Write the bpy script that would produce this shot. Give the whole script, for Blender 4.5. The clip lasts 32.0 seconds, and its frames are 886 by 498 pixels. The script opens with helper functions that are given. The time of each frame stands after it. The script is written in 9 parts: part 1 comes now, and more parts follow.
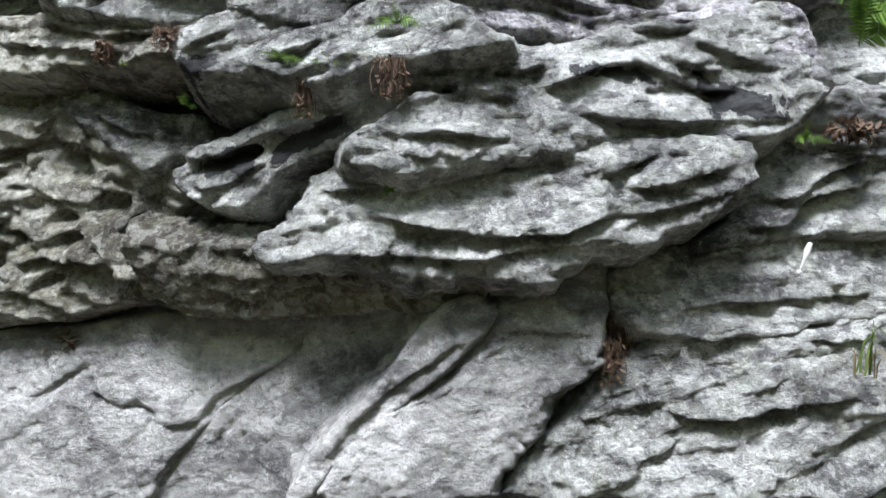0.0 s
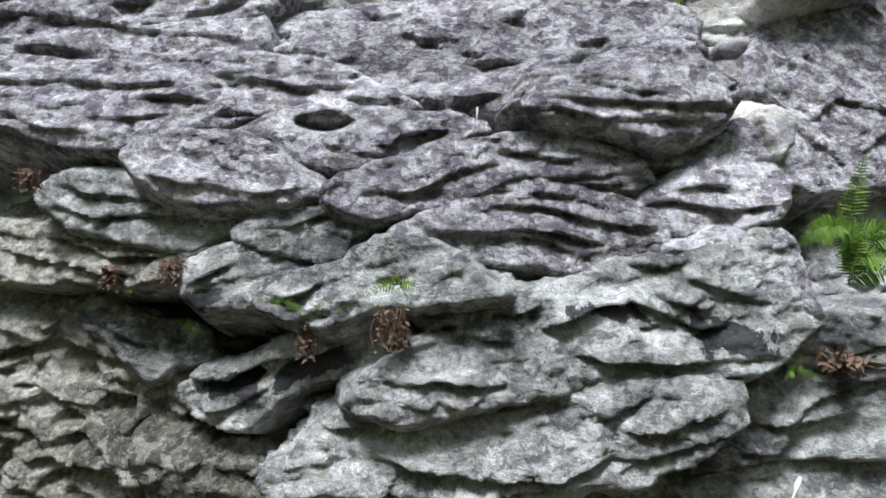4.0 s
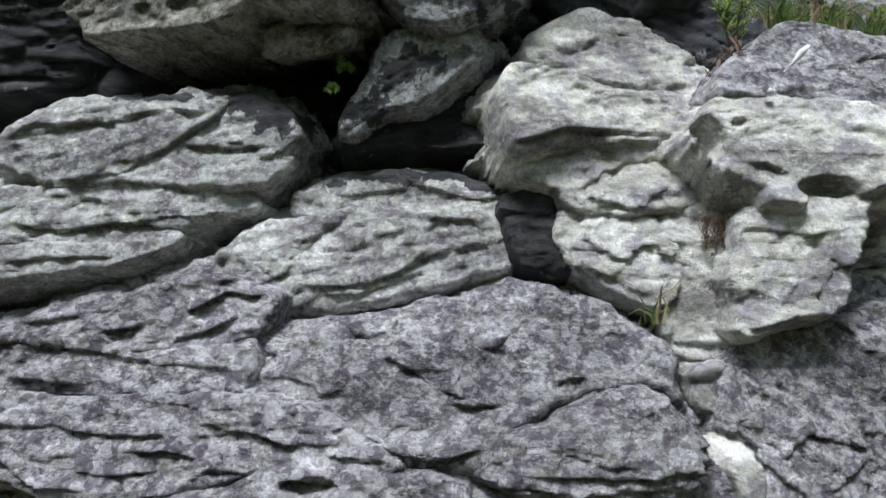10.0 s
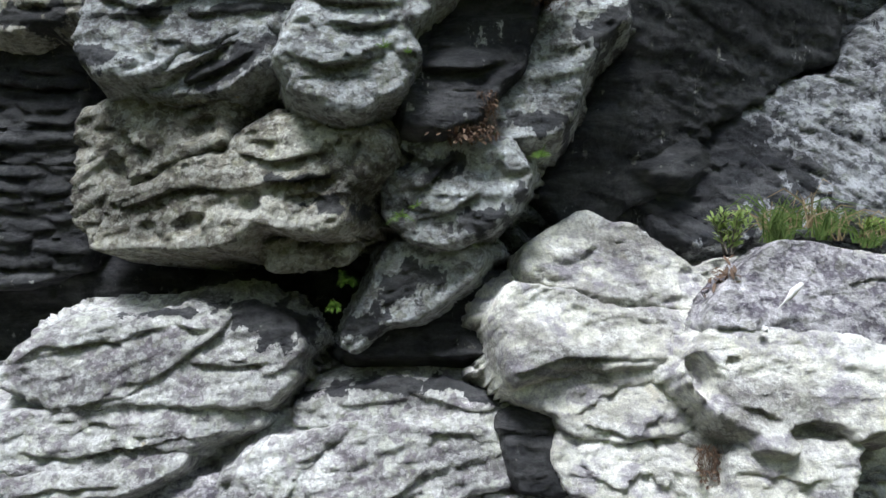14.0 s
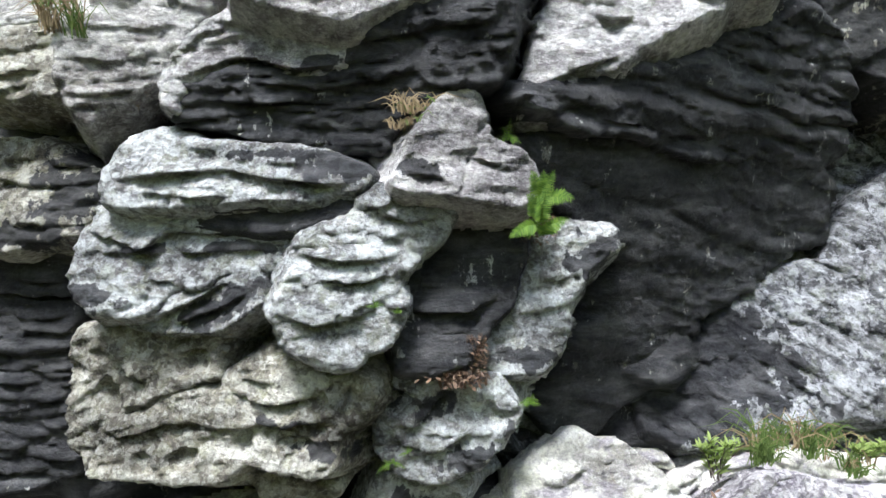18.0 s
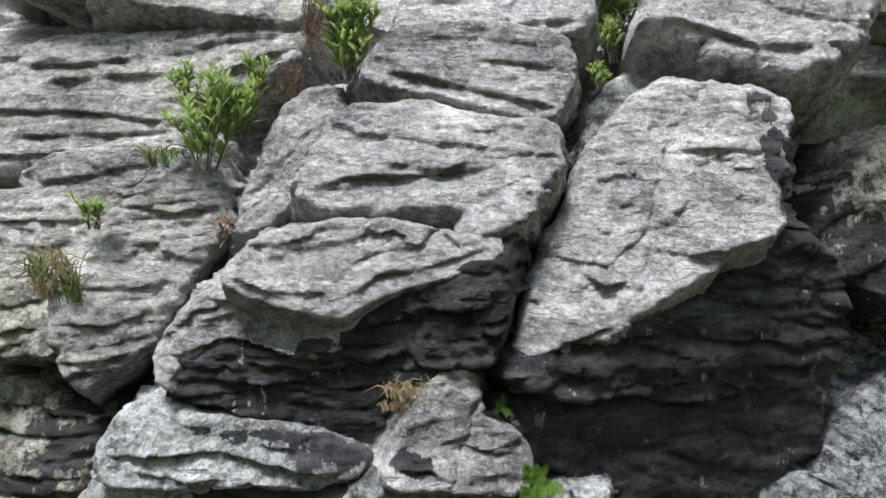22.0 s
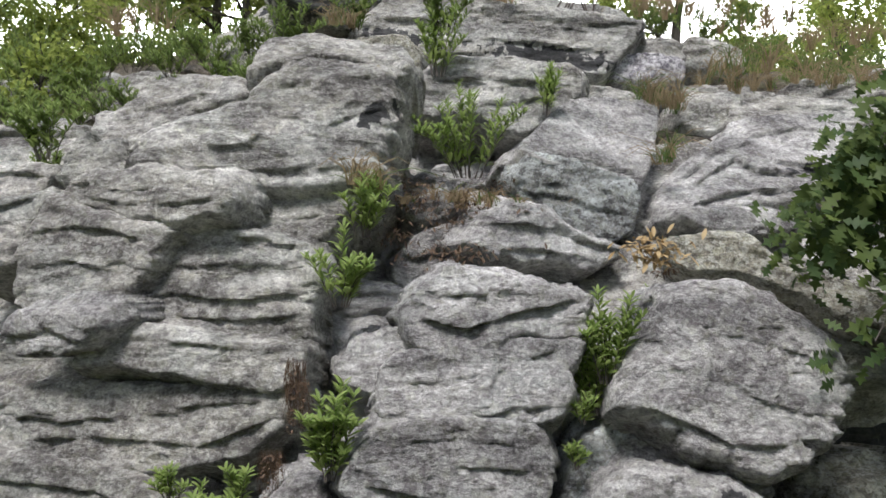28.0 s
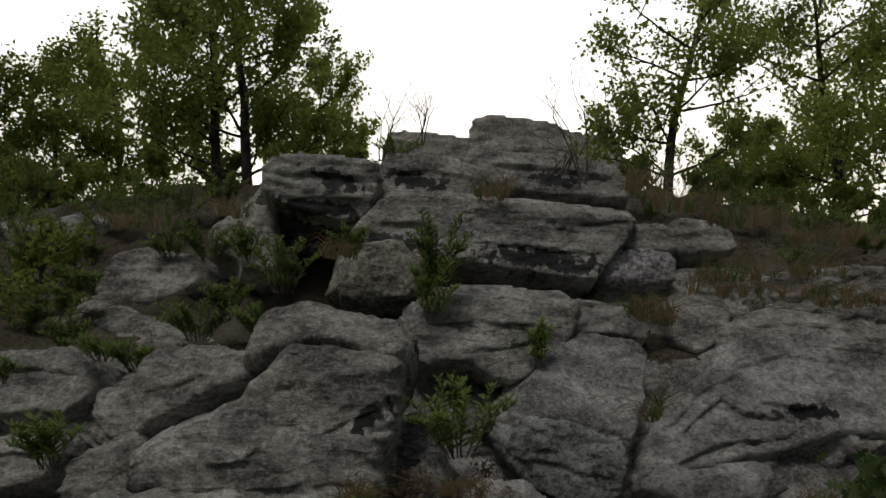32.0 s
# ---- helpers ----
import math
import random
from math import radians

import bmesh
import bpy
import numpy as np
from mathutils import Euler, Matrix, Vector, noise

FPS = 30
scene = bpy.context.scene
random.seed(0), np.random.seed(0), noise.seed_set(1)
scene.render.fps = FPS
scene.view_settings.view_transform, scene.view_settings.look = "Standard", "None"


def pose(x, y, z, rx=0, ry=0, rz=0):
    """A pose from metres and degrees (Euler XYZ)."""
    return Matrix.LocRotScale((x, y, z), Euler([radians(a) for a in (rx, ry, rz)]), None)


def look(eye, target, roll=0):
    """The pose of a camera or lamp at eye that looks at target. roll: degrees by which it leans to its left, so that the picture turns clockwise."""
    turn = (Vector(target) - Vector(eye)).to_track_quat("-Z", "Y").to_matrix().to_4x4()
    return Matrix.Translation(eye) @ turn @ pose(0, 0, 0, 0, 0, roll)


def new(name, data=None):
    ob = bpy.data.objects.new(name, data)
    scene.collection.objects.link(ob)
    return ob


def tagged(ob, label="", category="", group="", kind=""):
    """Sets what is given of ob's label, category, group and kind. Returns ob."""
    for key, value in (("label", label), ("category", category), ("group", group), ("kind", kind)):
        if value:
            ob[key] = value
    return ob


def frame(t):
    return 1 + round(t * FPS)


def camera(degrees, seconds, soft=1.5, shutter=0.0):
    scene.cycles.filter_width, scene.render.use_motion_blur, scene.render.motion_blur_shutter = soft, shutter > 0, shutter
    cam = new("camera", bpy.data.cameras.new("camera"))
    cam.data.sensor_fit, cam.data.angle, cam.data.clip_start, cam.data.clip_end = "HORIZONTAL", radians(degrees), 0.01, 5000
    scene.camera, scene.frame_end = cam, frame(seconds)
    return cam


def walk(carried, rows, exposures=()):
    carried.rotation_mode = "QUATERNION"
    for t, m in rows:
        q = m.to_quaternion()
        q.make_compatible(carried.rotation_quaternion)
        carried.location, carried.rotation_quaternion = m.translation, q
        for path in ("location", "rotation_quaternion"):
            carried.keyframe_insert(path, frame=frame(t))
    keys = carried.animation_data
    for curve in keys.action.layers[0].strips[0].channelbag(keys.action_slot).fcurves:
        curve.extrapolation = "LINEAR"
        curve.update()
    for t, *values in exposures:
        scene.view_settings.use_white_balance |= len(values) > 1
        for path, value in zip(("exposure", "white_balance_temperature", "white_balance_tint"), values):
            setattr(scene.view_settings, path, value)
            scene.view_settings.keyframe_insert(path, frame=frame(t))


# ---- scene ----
cam = camera(66.0, 32.0)
METRES, EYE, TILT, LEAN, TURN = 9.0, 1.8, 0.0, 0.0, 0.0
ROWS = [
    (0.0, 0.0000, 0.0000, 0.0000, 0.00, 0.00, 0.00),
    (0.5, 0.0001, 0.0002, 0.0094, -0.01, -0.05, -0.01),
    (1.0, -0.0009, 0.0003, 0.0187, -0.01, -0.02, -0.02),
    (1.5, -0.0015, -0.0005, 0.0288, -0.02, -0.06, -0.02),
    (2.0, -0.0016, -0.0015, 0.0387, -0.03, -0.06, -0.03),
    (2.5, -0.0014, -0.0022, 0.0478, -0.06, -0.07, -0.05),
    (3.0, -0.0008, -0.0035, 0.0570, -0.05, -0.09, -0.06),
    (3.5, -0.0004, -0.0044, 0.0665, -0.06, -0.07, -0.07),
    (5.5, 0.0015, -0.0079, 0.1079, -0.04, -0.10, -0.08),
    (6.0, 0.0017, -0.0092, 0.1180, -0.04, -0.07, -0.08),
    (6.5, 0.0017, -0.0084, 0.1285, -0.04, -0.01, -0.10),
    (7.0, 0.0021, -0.0082, 0.1395, -0.03, -0.03, -0.09),
    (7.5, 0.0026, -0.0092, 0.1501, -0.02, 0.02, -0.09),
    (8.0, 0.0036, -0.0098, 0.1610, 0.00, -0.00, -0.08),
    (8.5, 0.0047, -0.0099, 0.1721, -0.04, -0.02, -0.06),
    (9.0, 0.0064, -0.0096, 0.1830, 0.02, -0.00, -0.07),
    (9.5, 0.0069, -0.0102, 0.1943, -0.07, 0.03, -0.08),
    (10.0, 0.0071, -0.0118, 0.2059, -0.04, 0.02, -0.06),
    (10.5, 0.0073, -0.0127, 0.2173, -0.01, 0.03, -0.06),
    (11.0, 0.0072, -0.0134, 0.2301, -0.01, 0.04, -0.06),
    (11.5, 0.0069, -0.0145, 0.2428, 0.03, 0.08, -0.06),
    (12.0, 0.0062, -0.0151, 0.2560, 0.05, 0.06, -0.06),
    (12.5, 0.0061, -0.0151, 0.2692, 0.06, 0.05, -0.05),
    (13.0, 0.0060, -0.0159, 0.2814, 0.08, 0.05, -0.05),
    (13.5, 0.0065, -0.0164, 0.2939, 0.07, 0.05, -0.04),
    (14.0, 0.0075, -0.0173, 0.3066, 0.04, 0.04, -0.05),
    (14.5, 0.0089, -0.0185, 0.3200, 0.02, 0.05, -0.06),
    (16.5, 0.0097, -0.0198, 0.3755, -0.01, -0.07, -0.04),
    (17.0, 0.0103, -0.0199, 0.3895, -0.00, -0.08, -0.05),
    (17.5, 0.0113, -0.0201, 0.4035, 0.03, -0.06, -0.06),
    (18.0, 0.0116, -0.0210, 0.4178, -0.00, -0.06, -0.07),
    (18.5, 0.0125, -0.0215, 0.4326, 0.01, -0.06, -0.08),
    (19.0, 0.0124, -0.0217, 0.4481, -0.00, -0.13, -0.11),
    (19.5, 0.0132, -0.0222, 0.4633, 0.04, -0.08, -0.10),
    (20.0, 0.0138, -0.0222, 0.4793, 0.03, -0.04, -0.10),
    (20.5, 0.0140, -0.0221, 0.4962, 0.03, -0.06, -0.10),
    (21.0, 0.0142, -0.0219, 0.5125, 0.02, -0.05, -0.11),
    (21.5, 0.0144, -0.0218, 0.5294, 0.03, -0.02, -0.13),
    (22.0, 0.0147, -0.0222, 0.5461, 0.05, 0.01, -0.13),
    (22.5, 0.0150, -0.0226, 0.5624, 0.03, 0.04, -0.11),
    (23.0, 0.0153, -0.0217, 0.5788, 0.01, 0.09, -0.11),
    (23.5, 0.0156, -0.0217, 0.5954, -0.01, 0.12, -0.11),
    (24.0, 0.0164, -0.0224, 0.6118, -0.02, 0.13, -0.13),
    (24.5, 0.0178, -0.0222, 0.6282, 0.02, 0.12, -0.14),
    (25.0, 0.0187, -0.0213, 0.6444, -0.01, 0.14, -0.14),
    (25.5, 0.0198, -0.0213, 0.6611, 0.02, 0.14, -0.14),
    (27.5, 0.0237, -0.0268, 0.7355, -0.03, 0.16, -0.17),
    (28.0, 0.0251, -0.0273, 0.7616, -0.01, 0.19, -0.17),
    (28.5, 0.0265, -0.0288, 0.7876, -0.02, 0.18, -0.19),
    (29.0, 0.0275, -0.0302, 0.8149, -0.04, 0.16, -0.18),
    (29.5, 0.0275, -0.0313, 0.8418, -0.06, 0.13, -0.22),
    (30.0, 0.0269, -0.0322, 0.8704, -0.07, 0.08, -0.25),
    (30.5, 0.0265, -0.0336, 0.9004, -0.09, 0.04, -0.28),
    (31.0, 0.0266, -0.0353, 0.9317, -0.12, -0.03, -0.28),
    (31.5, 0.0277, -0.0380, 0.9634, -0.13, -0.08, -0.29),
    (32.0, 0.0289, -0.0414, 0.9969, -0.15, -0.18, -0.34),
]
EXPOSURES = [(0.0, 1.58, 5850, 13), (2.5, 1.58, 5850, 13), (4.5, 1.2, 5850, 13), (7.0, 0.78, 5850, 12), (12.0, 0.85, 5850, 10), (14.5, 1.35, 5850, 11), (16.5, 1.85, 5950, 12), (19.5, 1.95, 6000, 12), (22.0, 1.35, 6100, 12), (25.0, 0.76, 6200, 11), (28.0, 0.7, 6350, 12), (29.0, 0.3, 6500, 12), (30.0, -0.3, 6700, 12), (32.0, -1.75, 6800, 11)]
walk(cam, [(t, pose(0, 0, EYE, TILT, LEAN, TURN) @ pose(METRES * x, METRES * y, METRES * z, 90 + pitch, roll, yaw)) for t, x, y, z, yaw, pitch, roll in ROWS], EXPOSURES)

# ---- light: an overcast evening sky, the sun veiled ----
SUN_UP, SUN_ROUND = 64.0, 205.0
world = bpy.data.worlds.new("sky")
scene.world = world
world.use_nodes = True
wn, wl = world.node_tree.nodes, world.node_tree.links
sky = wn.new("ShaderNodeTexSky")
sky.sky_type, sky.sun_disc = "NISHITA", False
sky.sun_elevation, sky.sun_rotation = radians(SUN_UP), radians(SUN_ROUND)
sky.air_density, sky.dust_density, sky.ozone_density = 1.0, 1.2, 1.0
grey = wn.new("ShaderNodeHueSaturation")
grey.inputs["Saturation"].default_value = 0.5
wl.new(sky.outputs[0], grey.inputs["Color"])
wl.new(grey.outputs[0], wn["Background"].inputs["Color"])
wn["Background"].inputs["Strength"].default_value = 0.066
sun = new("sun", bpy.data.lights.new("sun", "SUN"))
sun.data.energy, sun.data.angle, sun.data.color = 2.5, radians(18), (1.0, 0.97, 0.93)
sd = Vector((math.sin(radians(SUN_ROUND)) * math.cos(radians(SUN_UP)), math.cos(radians(SUN_ROUND)) * math.cos(radians(SUN_UP)), math.sin(radians(SUN_UP))))
sun.matrix_world = look(sd * 60, (0, 0, 0))


def sky_backdrop():
    """The bright evening sky low behind the crest, far off."""
    m = bpy.data.materials.new("evening_sky")
    m.use_nodes = True
    n, l = m.node_tree.nodes, m.node_tree.links
    n.remove(n["Principled BSDF"])
    em = n.new("ShaderNodeEmission")
    grad = n.new("ShaderNodeSeparateXYZ")
    l.new(n.new("ShaderNodeNewGeometry").outputs["Position"], grad.inputs[0])
    ramp = n.new("ShaderNodeMapRange")
    l.new(grad.outputs["Z"], ramp.inputs[0])
    ramp.inputs[1].default_value, ramp.inputs[2].default_value = 0, 600
    col = n.new("ShaderNodeMix")
    col.data_type = "RGBA"
    l.new(ramp.outputs[0], col.inputs[0])
    col.inputs[6].default_value, col.inputs[7].default_value = (1.0, 0.93, 0.82, 1), (0.93, 0.96, 1.0, 1)
    l.new(col.outputs[2], em.inputs[0])
    em.inputs[1].default_value = 5.0
    l.new(em.outputs[0], n["Material Output"].inputs[0])
    me = bpy.data.meshes.new("sky_backdrop")
    vs, fs = [], []
    for k in range(25):
        a = radians(-75 + 150 * k / 24)
        vs += [(1400 * math.sin(a), 1400 * math.cos(a), -120), (1400 * math.sin(a), 1400 * math.cos(a), 760)]
    for k in range(24):
        fs.append((2 * k, 2 * k + 2, 2 * k + 3, 2 * k + 1))
    me.from_pydata(vs, [], fs)
    me.materials.append(m)
    tagged(new("backdrop", me), "bright white evening sky behind the trees", "sky", kind="structure")


sky_backdrop()


# ---- materials ----
def material(name, rough=0.85):
    m = bpy.data.materials.new(name)
    m.use_nodes = True
    n, l = m.node_tree.nodes, m.node_tree.links
    b = n["Principled BSDF"]
    b.inputs["Roughness"].default_value = rough
    b.inputs["Specular IOR Level"].default_value = 0.25
    return m, n, l, b


def mix(n, l, fac, a, b):
    x = n.new("ShaderNodeMix")
    x.data_type = "RGBA"
    for k, v in ((0, fac), (6, a), (7, b)):
        if isinstance(v, bpy.types.NodeSocket):
            l.new(v, x.inputs[k])
        else:
            x.inputs[k].default_value = v if k == 0 else (*v, 1)
    return x.outputs[2]


def sums(n, l, op, a, b, clamp=False):
    x = n.new("ShaderNodeMath")
    x.operation, x.use_clamp = op, clamp
    for k, v in ((0, a), (1, b)):
        if isinstance(v, bpy.types.NodeSocket):
            l.new(v, x.inputs[k])
        else:
            x.inputs[k].default_value = v
    return x.outputs[0]


def step_in(n, l, v, lo, hi):
    x = n.new("ShaderNodeMapRange")
    x.interpolation_type = "SMOOTHSTEP"
    l.new(v, x.inputs[0])
    x.inputs[1].default_value, x.inputs[2].default_value = lo, hi
    return x.outputs[0]


def grain(n, l, co, scale, detail=4.0, rough=0.6, stretch=(1, 1, 1), turn=0, warp=0.0):
    mp = n.new("ShaderNodeMapping")
    mp.inputs["Scale"].default_value, mp.inputs["Rotation"].default_value = stretch, (0, radians(turn), 0)
    l.new(co, mp.inputs[0])
    t = n.new("ShaderNodeTexNoise")
    t.inputs["Scale"].default_value, t.inputs["Detail"].default_value = scale, detail
    t.inputs["Roughness"].default_value, t.inputs["Distortion"].default_value = rough, warp
    l.new(mp.outputs[0], t.inputs["Vector"])
    return t.outputs[0]


def rock_material(name, stone, second, lichen, crust, much_lichen=0.5, much_crust=0.5, relief=1.0, turn=0, blackening=0.0, moss=0.3, ochre=0.35, soft=0.06, fineness=1.0, flat=1.0, cool=0.0, patchy=1.0):
    """Weathered sandstone: two tones of stone in faint beds, pale lichen, dark crust, moss and black water stain."""
    m, n, l, b = material(name, 0.9)
    geo = n.new("ShaderNodeNewGeometry")
    co = geo.outputs["Position"]
    broad = grain(n, l, co, 2.2, 3.0, 0.6, (1, 1, 1.6), turn)
    beds = grain(n, l, co, 7.0, 6.0, 0.68, (0.55, 0.55, 1.9), turn, 0.3)
    patch = grain(n, l, co, 17.0 * fineness, 7.0, 0.68, (0.9, 0.9, 1.15 * flat), turn, 0.2)
    crusts = grain(n, l, co, 8.5 * fineness, 7.0, 0.68, (0.9, 0.9, 1.2 * flat), turn, 0.25)
    fine = grain(n, l, co, 60.0, 6.0, 0.75)
    dots = grain(n, l, co, 130.0, 2.0, 0.6)
    col = mix(n, l, step_in(n, l, sums(n, l, "ADD", broad, sums(n, l, "MULTIPLY", beds, 0.7)), 0.62, 1.05), stone, second)
    if cool:
        tint = step_in(n, l, grain(n, l, co, 1.6, 4.0, 0.6, (1, 1, 1.3)), 0.47, 0.6)
        col = mix(n, l, sums(n, l, "MULTIPLY", tint, cool), col, (0.40, 0.435, 0.42))
    # broad zones, darker and purple or washed pale
    zone = grain(n, l, co, 2.4, 6.0, 0.62, (0.8, 0.8, 1.7), turn, 0.4)
    col = mix(n, l, sums(n, l, "MULTIPLY", step_in(n, l, zone, 0.49, 0.40), 0.75), col, tuple(c * k for c, k in zip(stone, (0.55, 0.53, 0.58))))
    col = mix(n, l, sums(n, l, "MULTIPLY", step_in(n, l, zone, 0.53, 0.61), 0.6), col, lichen)
    mossy = step_in(n, l, sums(n, l, "ADD", broad, sums(n, l, "MULTIPLY", fine, 0.3)), 0.72, 0.86)
    col = mix(n, l, sums(n, l, "MULTIPLY", mossy, moss), col, (0.075, 0.085, 0.04))
    rust = step_in(n, l, sums(n, l, "ADD", grain(n, l, co, 3.6, 5.0, 0.65), sums(n, l, "MULTIPLY", fine, 0.15)), 0.735, 0.78)
    col = mix(n, l, sums(n, l, "MULTIPLY", rust, ochre), col, (0.36, 0.27, 0.11))
    lo = 0.735 - 0.26 * much_lichen
    pale = step_in(n, l, sums(n, l, "ADD", patch, sums(n, l, "MULTIPLY", fine, 0.16)), lo - soft / 2, lo + soft / 2 + 0.02)
    col = mix(n, l, sums(n, l, "MULTIPLY", pale, 0.88), col, lichen)
    lo = 0.76 - 0.26 * much_crust
    dark = step_in(n, l, sums(n, l, "ADD", crusts, sums(n, l, "MULTIPLY", fine, 0.2)), lo - soft / 2, lo + soft / 2 + 0.02)
    col = mix(n, l, sums(n, l, "MULTIPLY", dark, 0.82), col, crust)
    col = mix(n, l, sums(n, l, "MULTIPLY", step_in(n, l, sums(n, l, "ADD", fine, sums(n, l, "MULTIPLY", patch, 0.5)), 0.84, 0.92), 0.65), col, lichen)
    col = mix(n, l, sums(n, l, "MULTIPLY", step_in(n, l, sums(n, l, "ADD", fine, sums(n, l, "MULTIPLY", crusts, 0.5)), 0.66, 0.58), 0.6), col, crust)
    col = mix(n, l, step_in(n, l, sums(n, l, "ADD", dots, sums(n, l, "MULTIPLY", patch, 0.4)), 0.9, 1.0), col, tuple(c * 0.35 for c in stone))
    # a mosaic of small lichen patches, each of its own tone
    for scale, much in ((24.0, 0.55 * patchy), (62.0, 0.4 * patchy)):
        shift = n.new("ShaderNodeTexNoise")
        shift.inputs["Scale"].default_value, shift.inputs["Detail"].default_value = scale * 0.6, 3.0
        l.new(co, shift.inputs["Vector"])
        away = n.new("ShaderNodeVectorMath")
        away.operation = "MULTIPLY_ADD"
        away.inputs[1].default_value = (1.6 / scale,) * 3
        l.new(shift.outputs["Color"], away.inputs[0]), l.new(co, away.inputs[2])
        cells = n.new("ShaderNodeTexVoronoi")
        cells.inputs["Scale"].default_value = scale
        l.new(away.outputs[0], cells.inputs["Vector"])
        each = n.new("ShaderNodeSeparateColor")
        l.new(cells.outputs["Color"], each.inputs[0])
        tone = n.new("ShaderNodeHueSaturation")
        l.new(sums(n, l, "ADD", sums(n, l, "MULTIPLY", each.outputs[0], 0.75 * much), 1 - 0.375 * much), tone.inputs["Value"])
        l.new(col, tone.inputs["Color"])
        col = tone.outputs[0]
        col = mix(n, l, sums(n, l, "MULTIPLY", step_in(n, l, each.outputs[1], 0.78, 0.82), much), col, lichen)
        col = mix(n, l, sums(n, l, "MULTIPLY", step_in(n, l, each.outputs[1], 0.16, 0.12), 0.9 * much), col, crust)
        col = mix(n, l, sums(n, l, "MULTIPLY", step_in(n, l, each.outputs[2], 0.86, 0.9), 0.45 * much), col, tuple(c * k for c, k in zip(second, (0.95, 1.02, 0.75))))
        mosaic = each.outputs[0]
    att = n.new("ShaderNodeAttribute")
    att.attribute_name = "stain"
    streak = grain(n, l, co, 11.0, 6.0, 0.7, (1.5, 1.5, 0.45))
    wet = sums(n, l, "ADD", att.outputs["Fac"], sums(n, l, "MULTIPLY", sums(n, l, "SUBTRACT", streak, 0.5), 1.7))
    wet = sums(n, l, "ADD", wet, sums(n, l, "MULTIPLY", sums(n, l, "SUBTRACT", fine, 0.5), 0.35))
    wet = sums(n, l, "ADD", wet, sums(n, l, "MULTIPLY", sums(n, l, "SUBTRACT", beds, 0.5), 1.0))
    black = step_in(n, l, sums(n, l, "ADD", wet, blackening), 0.45, 0.55)
    black_tones = mix(n, l, step_in(n, l, beds, 0.42, 0.68), (0.017, 0.018, 0.022), (0.08, 0.08, 0.084))
    col = mix(n, l, sums(n, l, "MULTIPLY", black, 0.93), col, black_tones)
    shade = n.new("ShaderNodeObjectInfo")
    hsv = n.new("ShaderNodeHueSaturation")
    speck = sums(n, l, "MULTIPLY", sums(n, l, "ADD", sums(n, l, "SUBTRACT", fine, 0.5), sums(n, l, "SUBTRACT", grain(n, l, co, 190.0, 3.0, 0.7), 0.5)), 1.1)
    l.new(sums(n, l, "ADD", sums(n, l, "ADD", speck, sums(n, l, "MULTIPLY", sums(n, l, "SUBTRACT", zone, 0.5), 2.4)), sums(n, l, "ADD", sums(n, l, "MULTIPLY", shade.outputs["Random"], 0.24), 0.9)), hsv.inputs["Value"])
    l.new(col, hsv.inputs["Color"])
    l.new(hsv.outputs[0], b.inputs["Base Color"])
    l.new(sums(n, l, "SUBTRACT", 0.93, sums(n, l, "MULTIPLY", black, 0.38)), b.inputs["Roughness"])
    h = sums(n, l, "ADD", sums(n, l, "MULTIPLY", patch, 0.7), sums(n, l, "MULTIPLY", fine, 0.7))
    h = sums(n, l, "ADD", h, sums(n, l, "MULTIPLY", beds, 0.5))
    h = sums(n, l, "ADD", h, sums(n, l, "MULTIPLY", crusts, 0.8))
    h = sums(n, l, "ADD", h, sums(n, l, "MULTIPLY", mosaic, 0.12))
    bump = n.new("ShaderNodeBump")
    bump.inputs["Strength"].default_value, bump.inputs["Distance"].default_value = 0.9, 0.042 * relief
    l.new(h, bump.inputs["Height"])
    l.new(bump.outputs[0], b.inputs["Normal"])
    return m


PALE, PLUM = (0.60, 0.61, 0.59), (0.15, 0.135, 0.165)
GREY = rock_material("grey_sandstone", (0.27, 0.275, 0.255), (0.42, 0.425, 0.40), PALE, (0.11, 0.11, 0.115), 0.5, 0.44, 0.8, 18, 0.0, 0.2, patchy=0.6)
TAN = rock_material("tan_sandstone", (0.25, 0.235, 0.18), (0.37, 0.355, 0.30), (0.50, 0.50, 0.45), (0.11, 0.10, 0.085), 0.4, 0.42, 0.8, 8)
SMOOTH = rock_material("smooth_grey_sandstone", (0.32, 0.32, 0.31), (0.43, 0.43, 0.415), (0.54, 0.54, 0.53), (0.19, 0.185, 0.19), 0.42, 0.38, 0.5, 40, 0.0, 0.2, 0.15, soft=0.14, patchy=0.3)
WARM = rock_material("warm_grey_sandstone", (0.36, 0.36, 0.335), (0.48, 0.482, 0.455), (0.60, 0.605, 0.59), (0.19, 0.17, 0.19), 0.45, 0.48, 0.6, 10, 0.0, 0.15, 0.5, soft=0.11)
LICHEN = rock_material("purple_lichened_sandstone", (0.29, 0.275, 0.285), (0.40, 0.385, 0.395), (0.66, 0.645, 0.665), PLUM, 0.64, 0.56, 1.0, 10, 0.0, 0.5, 0.5, fineness=1.3)
CRUST = rock_material("pale_lichened_sandstone", (0.38, 0.365, 0.355), (0.50, 0.485, 0.475), (0.62, 0.61, 0.60), (0.20, 0.18, 0.185), 0.54, 0.46, 1.0, 4, 0.0, 0.3, 0.35, soft=0.16, fineness=1.7, flat=1.3, cool=0.5, patchy=0.7)
CREAM = rock_material("cream_sandstone", (0.55, 0.54, 0.465), (0.66, 0.655, 0.585), (0.72, 0.72, 0.68), (0.29, 0.27, 0.305), 0.45, 0.5, 0.5, 0, 0.0, 0.1, 0.2, soft=0.07, fineness=0.6, patchy=0.5)
